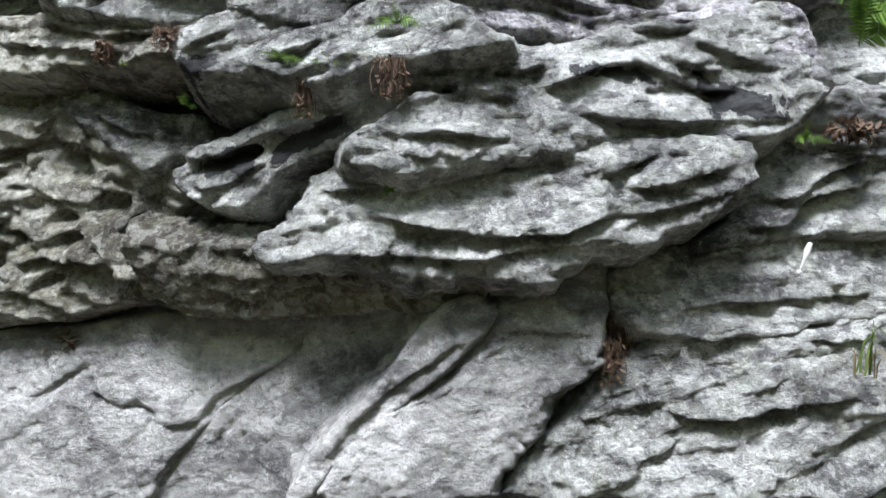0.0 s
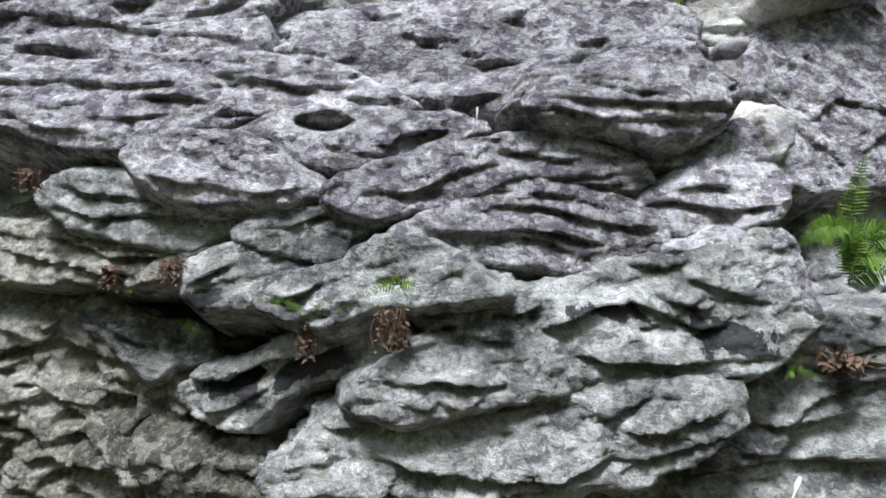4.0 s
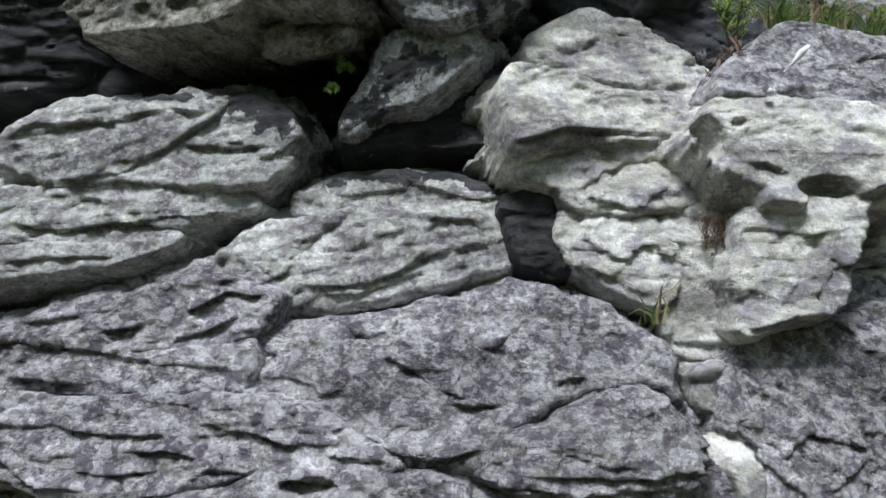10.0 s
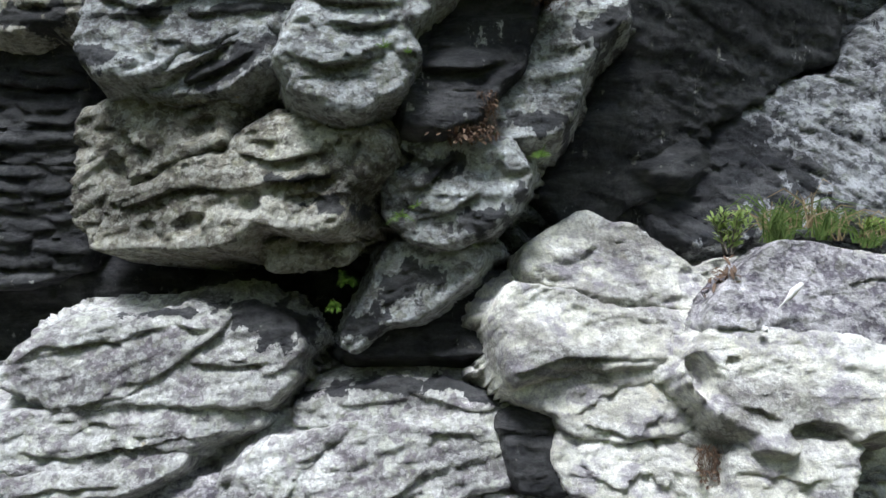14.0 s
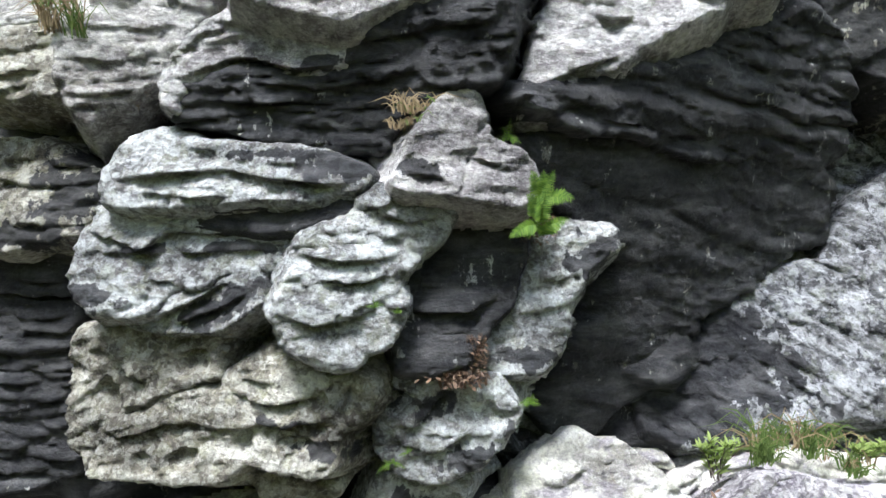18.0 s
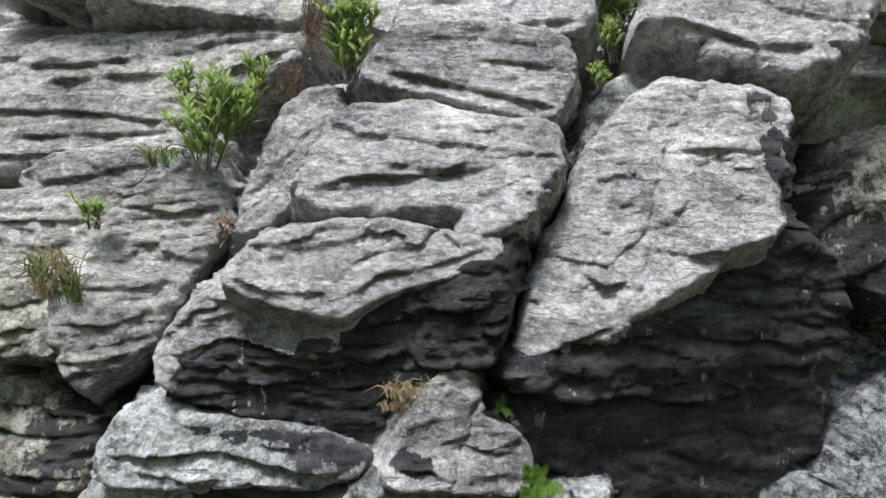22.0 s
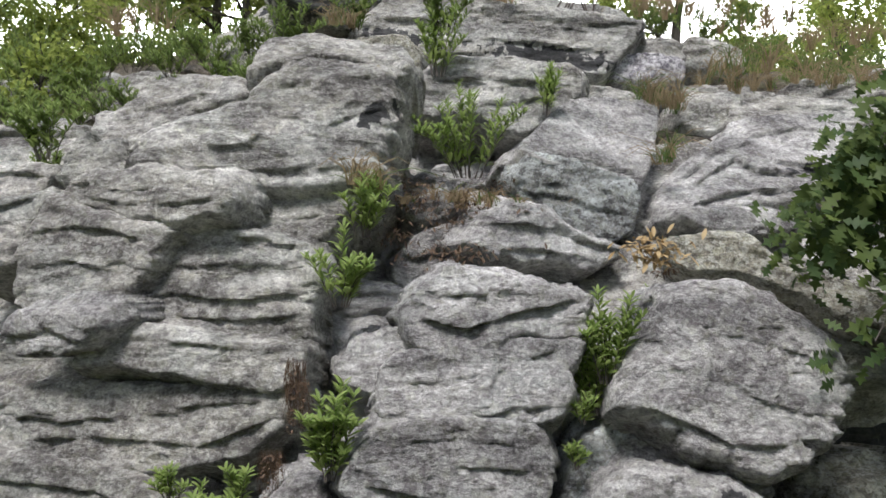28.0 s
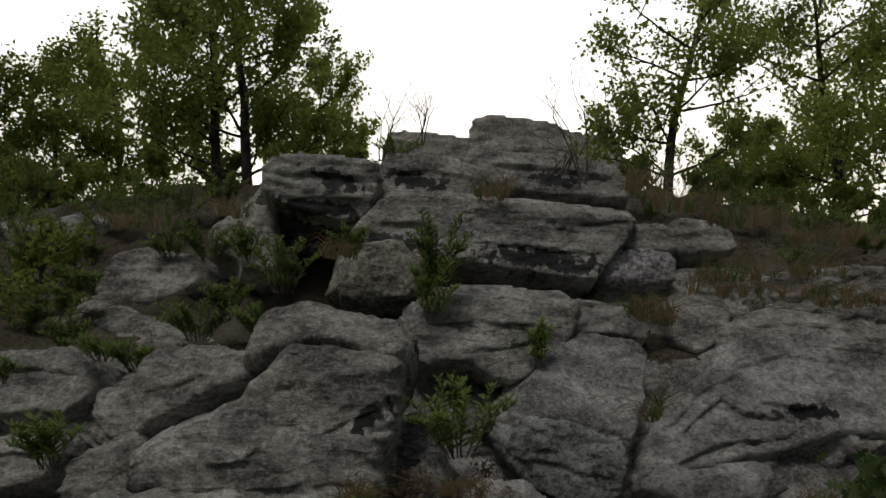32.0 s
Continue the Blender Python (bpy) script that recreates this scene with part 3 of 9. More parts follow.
# ---- the hill and the rock painted dark as shade behind the blocks: one sheet from the valley over the crest to the horizon ----
def hillside():
    prof = [(-900, -40), (-60, -4), (-12, -0.4), (-2, 0.0), (1.6, 0.15), (2.25, 0.5), (2.5, 1.2), (2.35, 2.2), (2.45, 2.9), (2.8, 3.4), (3.25, 3.9), (3.3, 4.6), (3.15, 5.6), (3.25, 6.6),
            (3.7, 7.3), (4.15, 8.0), (4.95, 8.5), (5.6, 9.15), (6.3, 9.75), (7.3, 10.25), (8.3, 10.8), (9.4, 11.4), (10.4, 11.9), (13, 12.0), (19, 11.9), (26, 11.0), (60, 4), (200, -15), (1380, -80)]
    rows = []
    for k in range(len(prof) - 1):
        (y0, z0), (y1, z1) = prof[k], prof[k + 1]
        n = max(1, min(34, int(math.hypot(y1 - y0, z1 - z0) / 0.05))) if -3 < y0 < 14 else 8
        rows += [(y0 + (y1 - y0) * i / n, z0 + (z1 - z0) * i / n) for i in range(n)]
    xs = np.concatenate([[-1500, -500, -160, -70, -40], np.linspace(-25, -6, 30), np.linspace(-5.9, 6.9, 190), np.linspace(7, 25, 30), [40, 70, 160, 500, 1500]])
    RY, RZ = np.array([r[0] for r in rows]), np.array([r[1] for r in rows])
    X, Y = np.meshgrid(xs, RY)
    Z = np.repeat(RZ[:, None], len(xs), 1)
    near = np.exp(-((X / 14) ** 2))
    face = ((Y > 1.7) & (Y < 12)).astype(float)
    Y = Y + face * (0.16 * rough(X / 0.6, Z / 0.3, 61, 5) + 0.8 * ease(X, 1.1, 2.4) * ease(Z, 4.3, 4.9) * (1 - ease(Z, 7.2, 8.0)))
    Y = Y + face * 0.32 * (1 - ease(Z, 3.2, 4.6))
    Y = Y + face * ease(np.abs(X), 2.6, 5.0) * (1 - ease(Z, 7.5, 9.5)) * 0.9
    Z = Z + np.where(Y > 5, 1, 0) * (0.14 * rough(X / 0.7, Y / 0.7, 44, 5, 0.6)) * near
    crest = ease(Z, 9.3, 11.3) * (Y < 30)
    Z = Z - crest * np.clip(0.13 * (np.abs(X) - 1.5), 0, 1.5)
    ny, nx = X.shape
    idx = np.arange(nx * ny).reshape(ny, nx)
    f = np.stack([idx[:-1, :-1], idx[:-1, 1:], idx[1:, 1:], idx[1:, :-1]], -1).reshape(-1, 4)
    ob = solid("ground", np.stack([X, Y, Z], -1).reshape(-1, 3).tolist(), f.tolist(), SOIL)
    # shade between the blocks is put into the colour: black rock behind the joints
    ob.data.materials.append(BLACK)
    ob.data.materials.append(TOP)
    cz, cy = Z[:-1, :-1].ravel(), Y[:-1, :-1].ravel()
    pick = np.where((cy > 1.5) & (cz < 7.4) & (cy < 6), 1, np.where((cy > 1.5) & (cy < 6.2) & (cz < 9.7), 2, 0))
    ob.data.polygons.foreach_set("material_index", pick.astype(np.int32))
    tagged(ob, "brown leaf-littered soil and bedrock of the hillside, painted black behind the cliff joints", "ground", kind="structure")


hillside()

# ---- the blocks of the cliff ----
rock("pale_stone", "small white stone lodged in a cleft", CREAM, (1.08, 2.13, 2.89), (0.01, 0.24), (-0.05, 0.05, -0.00, 0.06, 0.05, 0.04, 0.04, -0.05, -0.01, -0.09, -0.03, -0.02), chip=0.018, chunk=0.42, fold=0.004, bed=0, amp=0.003, size=0.2, edge=0.05, back=0.08, group='cream blocks')
rock("rock_block", "grey block behind a fern", GREY, (1.50, 2.27, 2.46), (0.01, 0.25), (-0.26, 0.25, -0.05, 0.21, 0.39, 0.21, 0.31, -0.20, 0.00, -0.20, -0.16, -0.13, -0.23, -0.10), bed=0, amp=0.02, size=0.2, edge=0.1, back=0.12, group='cream blocks')
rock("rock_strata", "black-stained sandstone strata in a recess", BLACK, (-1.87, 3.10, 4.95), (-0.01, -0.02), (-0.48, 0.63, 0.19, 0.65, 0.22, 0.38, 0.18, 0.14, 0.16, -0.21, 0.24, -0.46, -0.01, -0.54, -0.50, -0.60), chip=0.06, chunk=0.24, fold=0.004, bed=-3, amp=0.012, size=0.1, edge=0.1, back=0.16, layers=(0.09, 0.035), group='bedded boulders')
rock("rock_strata", "tan bedded sandstone with black patches", TAN, (-1.83, 2.98, 5.84), (-0.14, 0.18), (-0.54, 0.26, -0.01, 0.26, 0.32, 0.09, 0.37, -0.04, 0.28, -0.25, -0.46, -0.29), chip=0.06, chunk=0.24, fold=0.004, bed=-3, amp=0.012, size=0.12, edge=0.1, back=0.16, layers=(0.09, 0.025), group='bedded boulders', stains=[(0.22, -0.01, 0.16, 0.16, 0), (-0.03, -0.22, 0.26, 0.05, 0)])
rock("rock_strata", "dark slanting sandstone beds flecked with grey lichen", SLATE, (1.82, 3.31, 5.02), (-0.04, 0.40), (-0.75, -0.18, -0.47, 0.22, -0.08, 0.43, 0.29, 0.49, 1.12, 0.59, 0.86, -0.28, 0.26, -0.30, -0.45, -0.44, -0.72, -0.39), chip=0.06, chunk=0.24, fold=0.004, bed=-32, amp=0.013, size=0.13, edge=0.1, back=0.14, layers=(0.09, 0.025), group='bedded boulders', stains=[(-0.38, 0.05, 0.32, 0.20, -30), (-0.62, -0.29, 0.28, 0.11, 0)])
rock("rock_strata", "grey lichened sandstone slope with slanting beds", SLATE, (2.40, 3.48, 5.37), (-0.02, 0.40), (-0.48, -0.21, -0.15, 0.20, -0.00, 0.46, 0.26, 0.65, 0.81, 0.86, 0.38, -0.58, -0.27, -0.69, -0.44, -0.43), chip=0.06, chunk=0.24, fold=0.004, bed=-40, amp=0.013, size=0.13, edge=0.1, back=0.14, layers=(0.09, 0.025), group='bedded boulders', stains=[(-0.30, -0.04, 0.12, 0.12, 0)])
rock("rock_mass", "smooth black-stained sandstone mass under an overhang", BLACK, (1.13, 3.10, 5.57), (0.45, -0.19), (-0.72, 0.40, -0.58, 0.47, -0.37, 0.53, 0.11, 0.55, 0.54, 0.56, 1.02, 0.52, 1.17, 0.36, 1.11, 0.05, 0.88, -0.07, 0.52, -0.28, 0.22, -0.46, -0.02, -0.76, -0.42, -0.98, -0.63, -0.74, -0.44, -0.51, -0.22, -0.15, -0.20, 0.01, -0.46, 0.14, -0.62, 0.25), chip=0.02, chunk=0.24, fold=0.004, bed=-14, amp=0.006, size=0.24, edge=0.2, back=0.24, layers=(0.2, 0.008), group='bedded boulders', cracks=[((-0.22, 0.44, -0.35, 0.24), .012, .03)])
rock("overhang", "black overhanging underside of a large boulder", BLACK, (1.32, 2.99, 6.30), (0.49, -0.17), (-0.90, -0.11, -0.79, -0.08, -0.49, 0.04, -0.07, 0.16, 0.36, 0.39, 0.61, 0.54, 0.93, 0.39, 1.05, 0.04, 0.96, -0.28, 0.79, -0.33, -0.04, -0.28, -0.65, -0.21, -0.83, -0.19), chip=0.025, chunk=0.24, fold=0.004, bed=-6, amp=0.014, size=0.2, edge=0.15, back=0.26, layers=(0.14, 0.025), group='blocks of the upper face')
rock("rock_block", "tan sandstone wall with black runs", TAN, (2.51, 3.53, 6.84), (0.13, 0.08), (-0.43, -0.09, -0.24, 0.19, 0.07, 0.51, 0.61, 0.56, 0.53, -0.61, -0.13, -0.31, -0.37, -0.21), chip=0.03, chunk=0.24, fold=0.004, bed=30, amp=0.016, size=0.18, edge=0.12, back=0.2, group='blocks of the upper face', stains=[(-0.45, -0.06, 0.27, 0.36, 0), (-0.09, -0.27, 0.46, 0.34, 0)])
rock("rock_pillar", "grey sandstone flank beside a cleft", BLUE, (1.17, 3.48, 7.55), (0.11, 0.38), (-0.25, -0.16, -0.10, 0.12, 0.19, 0.17, 0.37, 0.12, 0.04, -0.01, -0.23, -0.22), chip=0.03, chunk=0.24, fold=0.004, bed=50, amp=0.012, size=0.2, edge=0.1, back=0.18, group='blocks of the upper face')
rock("rock_pillar", "dark grey sandstone flank in a cleft", BLUE, (1.13, 3.42, 7.43), (0.08, 0.38), (-0.32, -0.17, -0.16, 0.09, 0.05, 0.32, 0.29, 0.26, 0.44, 0.15, 0.14, 0.06, -0.09, -0.17, -0.30, -0.49), chip=0.03, chunk=0.24, fold=0.004, bed=50, amp=0.012, size=0.2, edge=0.1, back=0.18, group='blocks of the upper face')
rock("rock_block", "grey sandstone block at a leafy cleft", CRUST, (-0.15, 3.53, 8.04), (0.01, 0.36), (-0.23, 0.00, -0.08, 0.15, 0.17, 0.19, 0.18, -0.02, 0.03, -0.17, -0.07, -0.14), chip=0.03, chunk=0.24, fold=0.004, bed=20, amp=0.012, size=0.2, edge=0.1, back=0.2, group='blocks of the upper face')
rock("rock_slab", "smooth pale grey sandstone slab with a stepped edge", SMOOTH, (-1.02, 2.32, 1.31), (-0.15, 0.19), (-0.99, 0.14, -0.34, 0.20, 0.08, 0.26, 0.56, 0.29, 0.54, 0.16, 0.41, 0.08, 0.26, -0.02, 0.17, -0.12, 0.06, -0.25, 0.03, -0.34, -0.90, -0.39), bed=35, edge=0.038, back=0.039, chip=0.012, chunk=0.35, fold=0.004, amp=0.006, size=0.3, group='smooth slabs at the foot of the cliff', flare=0.12, layers=(0.2, 0.006), cracks=[((-0.40, -0.03, -0.22, 0.06, -0.19, -0.01, -0.09, -0.06, 0.03, -0.06, 0.03, -0.10), 0.012, 0.03), ((-0.56, 0.14, -0.43, 0.20, -0.30, 0.20), 0.02, 0.03)], lips=[((0.54, 0.16, 0.41, 0.08, 0.26, -0.01, 0.20, -0.08, 0.04, -0.10), 0.05, 0.03)])
rock("rock_slab", "smooth pale grey sandstone slab with soft streaks", SMOOTH, (-0.46, 2.22, 1.32), (-0.24, 0.14), (0.01, 0.28, 0.44, 0.30, 0.37, 0.19, 0.29, 0.10, 0.17, -0.01, 0.06, -0.18, -0.03, -0.32, -0.58, -0.37, -0.39, -0.15, -0.28, -0.05, -0.13, 0.06, -0.00, 0.15), bed=48, edge=0.045, back=0.052, chip=0.012, chunk=0.35, fold=0.004, amp=0.006, size=0.3, group='smooth slabs at the foot of the cliff', flare=0.12, layers=(0.2, 0.006), cracks=[((-0.30, -0.17, -0.22, -0.09), 0.02, 0.02)])
rock("rock_rib", "narrow sandstone rib slanting between two slabs", SMOOTH, (-0.14, 2.01, 1.39), (-0.15, 0.17), (0.12, 0.22, 0.22, 0.27, 0.29, 0.23, 0.25, 0.16, 0.17, 0.08, 0.04, -0.02, -0.10, -0.12, -0.21, -0.25, -0.26, -0.32, -0.33, -0.32, -0.20, -0.16, -0.10, -0.04, 0.00, 0.06, 0.05, 0.14), bed=48, edge=0.038, back=0.065, chip=0.012, chunk=0.35, fold=0.004, amp=0.006, size=0.3, group='smooth slabs at the foot of the cliff', flare=0.12, layers=(0.2, 0.006), lips=[((-0.23, -0.24, -0.10, -0.09, 0.04, 0.04, 0.17, 0.13, 0.23, 0.16), 0.04, 0.025)])
rock("rock_slab", "rounded grey sandstone slab with a folded head", SMOOTH, (0.19, 2.00, 1.45), (-0.06, 0.16), (-0.06, 0.18, 0.06, 0.24, 0.18, 0.31, 0.28, 0.33, 0.31, 0.23, 0.30, 0.14, 0.27, 0.02, 0.17, -0.07, 0.07, -0.17, -0.00, -0.26, -0.05, -0.35, -0.57, -0.37, -0.43, -0.18, -0.29, -0.09, -0.16, 0.01, -0.08, 0.09), bed=45, edge=0.12, back=0.13, chip=0.012, chunk=0.35, fold=0.004, amp=0.006, size=0.3, group='smooth slabs at the foot of the cliff', flare=0.12, layers=(0.2, 0.006), cracks=[((-0.16, 0.00, -0.08, 0.07), 0.02, 0.03)], lips=[((-0.06, 0.12, 0.09, 0.11, 0.28, 0.10), 0.05, 0.03), ((0.11, 0.23, 0.19, 0.18, 0.29, 0.17), 0.04, 0.03)], holes=[(-0.09, 0.09, 0.01, 0.01, 0, 0.03)])
rock("rock_block", "mottled grey sandstone slab with purple crust", GREY, (0.81, 2.01, 1.41), (-0.08, 0.19), (-0.40, -0.04, -0.26, 0.05, -0.14, 0.13, 0.06, 0.12, 0.22, 0.15, 0.50, 0.21, 0.63, 0.23, 0.56, -0.30, -0.65, -0.34, -0.52, -0.18), bed=15, edge=0.075, back=0.098, chip=0.05, amp=0.012, size=0.2, group='blocks beside the dark cleft', flare=0.12, layers=(0.2, 0.006), cracks=[((-0.15, -0.20, -0.06, -0.11), 0.015, 0.03), ((0.23, -0.27, 0.35, -0.19, 0.46, -0.13), 0.03, 0.06)], lips=[((-0.28, -0.04, -0.18, -0.06, -0.10, -0.10, 0.04, -0.09, 0.20, -0.06, 0.43, -0.01), 0.07, 0.035), ((0.22, 0.14, 0.35, 0.11, 0.47, 0.12), 0.05, 0.025)])
rock("rock_block", "grey lichened sandstone block beside a dark cleft", GREY, (0.92, 2.05, 1.70), (-0.02, 0.30), (-0.42, 0.04, -0.32, 0.09, -0.13, 0.10, 0.03, 0.13, 0.29, 0.16, 0.58, 0.16, 0.53, -0.07, 0.24, -0.09, 0.07, -0.15, -0.11, -0.16, -0.31, -0.14, -0.39, -0.07), bed=8, edge=0.075, back=0.091, chip=0.05, amp=0.012, size=0.18, group='blocks beside the dark cleft', flare=0.12, layers=(0.2, 0.006), lips=[((-0.18, 0.06, -0.05, 0.09, 0.06, 0.06), 0.05, 0.035), ((-0.24, -0.09, -0.08, -0.06, 0.12, -0.05, 0.40, -0.03), 0.05, 0.03), ((0.19, -0.01, 0.29, 0.01), 0.03, 0.03)])
rock("rock_block", "grey sandstone block with slanting cracks", GREY, (1.07, 2.07, 1.97), (-0.06, 0.25), (-0.32, -0.16, -0.19, -0.09, -0.16, 0.02, -0.07, 0.12, 0.01, 0.16, 0.12, 0.14, 0.42, 0.16, 0.38, -0.09, -0.03, -0.11, -0.13, -0.12), bed=20, edge=0.06, back=0.078, chip=0.05, amp=0.012, size=0.18, group='blocks beside the dark cleft', flare=0.12, layers=(0.2, 0.006), lips=[((-0.17, -0.03, -0.01, 0.00, 0.15, 0.08, 0.28, 0.10), 0.06, 0.04), ((-0.21, -0.12, -0.06, -0.09, 0.03, -0.02, 0.27, 0.03), 0.05, 0.05)])
rock("rock_ledge", "pale crumbled sandstone ledge under a fern", SMOOTH, (1.28, 2.09, 2.21), (-0.05, 0.28), (-0.22, -0.06, -0.15, 0.01, -0.03, 0.09, 0.08, 0.09, 0.23, 0.09, 0.19, -0.11, -0.11, -0.11), edge=0.045, back=0.065, chip=0.04, chunk=0.1, amp=0.02, size=0.1, group='blocks beside the dark cleft', flare=0.12, layers=(0.2, 0.006))
rock("rock_lens", "layered grey sandstone lens over a deep undercut", GREY, (0.19, 1.91, 1.92), (-0.06, 0.17), (-0.69, -0.04, -0.55, 0.07, -0.42, 0.11, -0.29, 0.11, -0.08, 0.12, 0.04, 0.15, 0.20, 0.19, 0.39, 0.21, 0.62, 0.19, 0.68, 0.15, 0.61, 0.04, 0.56, -0.02, 0.44, -0.08, 0.24, -0.13, 0.13, -0.17, -0.04, -0.22, -0.20, -0.21, -0.38, -0.17, -0.54, -0.14, -0.74, -0.13), bed=12, edge=0.15, back=0.104, amp=0.008, size=0.16, flare=0.03, chip=0.05, chunk=0.2, fold=0.006, group='layered lenses over the undercut', layers=(0.2, 0.006), cracks=[((-0.02, 0.03, 0.09, 0.03, 0.03, -0.06, -0.02, 0.02), 0.01, 0.015)], lips=[((-0.42, -0.02, -0.23, -0.05, -0.07, -0.08, 0.07, -0.08, 0.23, -0.04, 0.38, -0.02, 0.60, 0.03), 0.07, 0.04), ((-0.56, -0.12, -0.32, -0.14, -0.09, -0.16, 0.15, -0.11, 0.33, -0.08), 0.06, 0.035), ((-0.55, 0.05, -0.42, 0.06, -0.29, 0.08), 0.04, 0.03), ((0.20, 0.07, 0.34, 0.12, 0.45, 0.16), 0.05, 0.03), ((0.31, 0.05, 0.46, 0.07, 0.64, 0.12), 0.06, 0.03)])
rock("rock_lens", "brown shaded underside of a sandstone lens", TAN, (-0.45, 2.09, 1.70), (-0.10, -0.40), (-0.55, 0.12, -0.39, 0.10, -0.14, 0.10, 0.07, 0.08, 0.31, 0.04, 0.48, -0.01, 0.59, -0.02, 0.47, -0.07, 0.13, -0.09, -0.20, -0.11, -0.36, -0.10, -0.48, -0.03), bed=8, edge=0.045, back=0.065, amp=0.012, size=0.16, flare=0.03, chip=0.05, chunk=0.2, fold=0.006, group='layered lenses over the undercut', layers=(0.2, 0.006), lips=[((-0.36, 0.04, -0.13, 0.01, 0.14, 0.00, 0.41, -0.02), 0.05, 0.02)])
rock("rock_lens", "pale grey sandstone lens with scooped hollows", GREY, (0.39, 1.94, 2.26), (0.07, 0.30), (-0.65, -0.14, -0.55, -0.08, -0.46, -0.04, -0.38, -0.01, -0.46, 0.04, -0.38, 0.11, -0.28, 0.14, -0.12, 0.13, 0.05, 0.16, 0.19, 0.21, 0.34, 0.21, 0.47, 0.27, 0.60, 0.30, 0.68, 0.28, 0.69, 0.15, 0.70, 0.06, 0.74, 0.00, 0.65, -0.07, 0.54, -0.13, 0.27, -0.12, 0.11, -0.13, -0.05, -0.16, -0.21, -0.20, -0.36, -0.23, -0.52, -0.24, -0.62, -0.22, -0.67, -0.18), bed=8, edge=0.075, back=0.091, amp=0.01, size=0.16, flare=0.03, chip=0.05, chunk=0.2, fold=0.006, group='layered lenses over the undercut', layers=(0.2, 0.006), lips=[((-0.47, 0.01, -0.40, -0.01, -0.27, -0.03, -0.13, -0.05), 0.06, 0.045), ((-0.12, -0.04, -0.06, 0.01, 0.06, 0.06, 0.16, 0.07, 0.26, 0.03, 0.35, -0.01, 0.52, 0.00), 0.07, 0.05), ((-0.05, -0.06, 0.11, -0.10, 0.27, -0.11, 0.46, -0.09), 0.06, 0.045), ((-0.28, 0.04, -0.17, 0.04, -0.06, 0.06), 0.04, 0.035), ((0.18, 0.14, 0.26, 0.08, 0.38, 0.05, 0.48, 0.07), 0.06, 0.04), ((0.30, 0.16, 0.45, 0.11, 0.61, 0.05), 0.06, 0.04), ((-0.53, -0.15, -0.40, -0.14, -0.27, -0.16, -0.18, -0.15), 0.06, 0.035), ((0.10, 0.19, 0.27, 0.17, 0.41, 0.21), 0.05, 0.03)], holes=[(-0.38, -0.01, 0.04, 0.02, 0, 0.07), (-0.22, 0.04, 0.03, 0.01, 0, 0.05)], stains=[(0.48, -0.03, 0.13, 0.04, -12), (0.12, 0.04, 0.08, 0.02, -10)])
rock("honeycombed_rock", "tan sandstone eaten into honeycomb hollows", TAN, (-1.05, 2.26, 1.88), (-0.18, 0.02), (-0.37, -0.32, -0.51, -0.29, -0.47, -0.11, -0.46, 0.02, -0.37, 0.13, -0.34, 0.29, -0.24, 0.43, -0.09, 0.39, 0.01, 0.28, 0.16, 0.17, 0.35, 0.06, 0.54, 0.07, 0.49, -0.01, 0.43, -0.09, 0.35, -0.10, 0.22, -0.14, 0.20, -0.26, 0.04, -0.23, -0.14, -0.27), flare=0.03, bed=-20, edge=0.075, back=0.091, amp=0.018, size=0.12, chip=0.05, chunk=0.16, layers=(0.2, 0.006), lips=[((-0.34, 0.29, -0.19, 0.27, -0.05, 0.21, 0.14, 0.17), 0.05, 0.03), ((-0.47, -0.15, -0.29, -0.11, -0.04, -0.11, -0.00, -0.14, 0.22, -0.24), 0.06, 0.05), ((-0.02, -0.07, -0.00, -0.14, 0.08, -0.18), 0.05, 0.05)], holes=[(-0.20, 0.19, 0.08, 0.05, -20, 0.07), (-0.06, 0.06, 0.08, 0.04, 0, 0.07), (-0.23, 0.02, 0.06, 0.03, 0, 0.06), (0.06, -0.01, 0.06, 0.04, 30, 0.08), (0.13, 0.20, 0.06, 0.03, 20, 0.05), (0.23, 0.03, 0.07, 0.04, 25, 0.06), (0.35, -0.02, 0.09, 0.05, 40, 0.08), (-0.34, 0.07, 0.04, 0.03, 0, 0.05), (-0.21, -0.05, 0.07, 0.03, 10, 0.05), (-0.40, -0.04, 0.05, 0.03, 0, 0.05), (-0.29, -0.20, 0.07, 0.03, 20, 0.05), (0.16, -0.07, 0.06, 0.03, 0, 0.04)])
rock("rock_block", "tan sandstone block with hollows", TAN, (-1.50, 2.33, 2.17), (-0.05, 0.14), (-0.41, 0.16, 0.09, 0.20, 0.23, 0.20, 0.20, 0.14, 0.14, 0.02, 0.11, -0.15, 0.01, -0.26, -0.36, -0.27), edge=0.09, back=0.104, amp=0.02, size=0.16, chip=0.05, flare=0.12, layers=(0.2, 0.006), holes=[(0.04, -0.08, 0.06, 0.05, 0, 0.04)])
rock("rock_block", "rounded tan sandstone bulge", TAN, (-1.60, 2.37, 1.70), (-0.07, -0.01), (-0.33, 0.20, 0.07, 0.20, 0.16, 0.14, 0.19, -0.01, 0.16, -0.15, 0.07, -0.17, -0.33, -0.18), edge=0.09, back=0.091, amp=0.02, size=0.14, chip=0.05, flare=0.12, layers=(0.2, 0.006), holes=[(0.09, 0.07, 0.05, 0.04, 0, 0.05)])
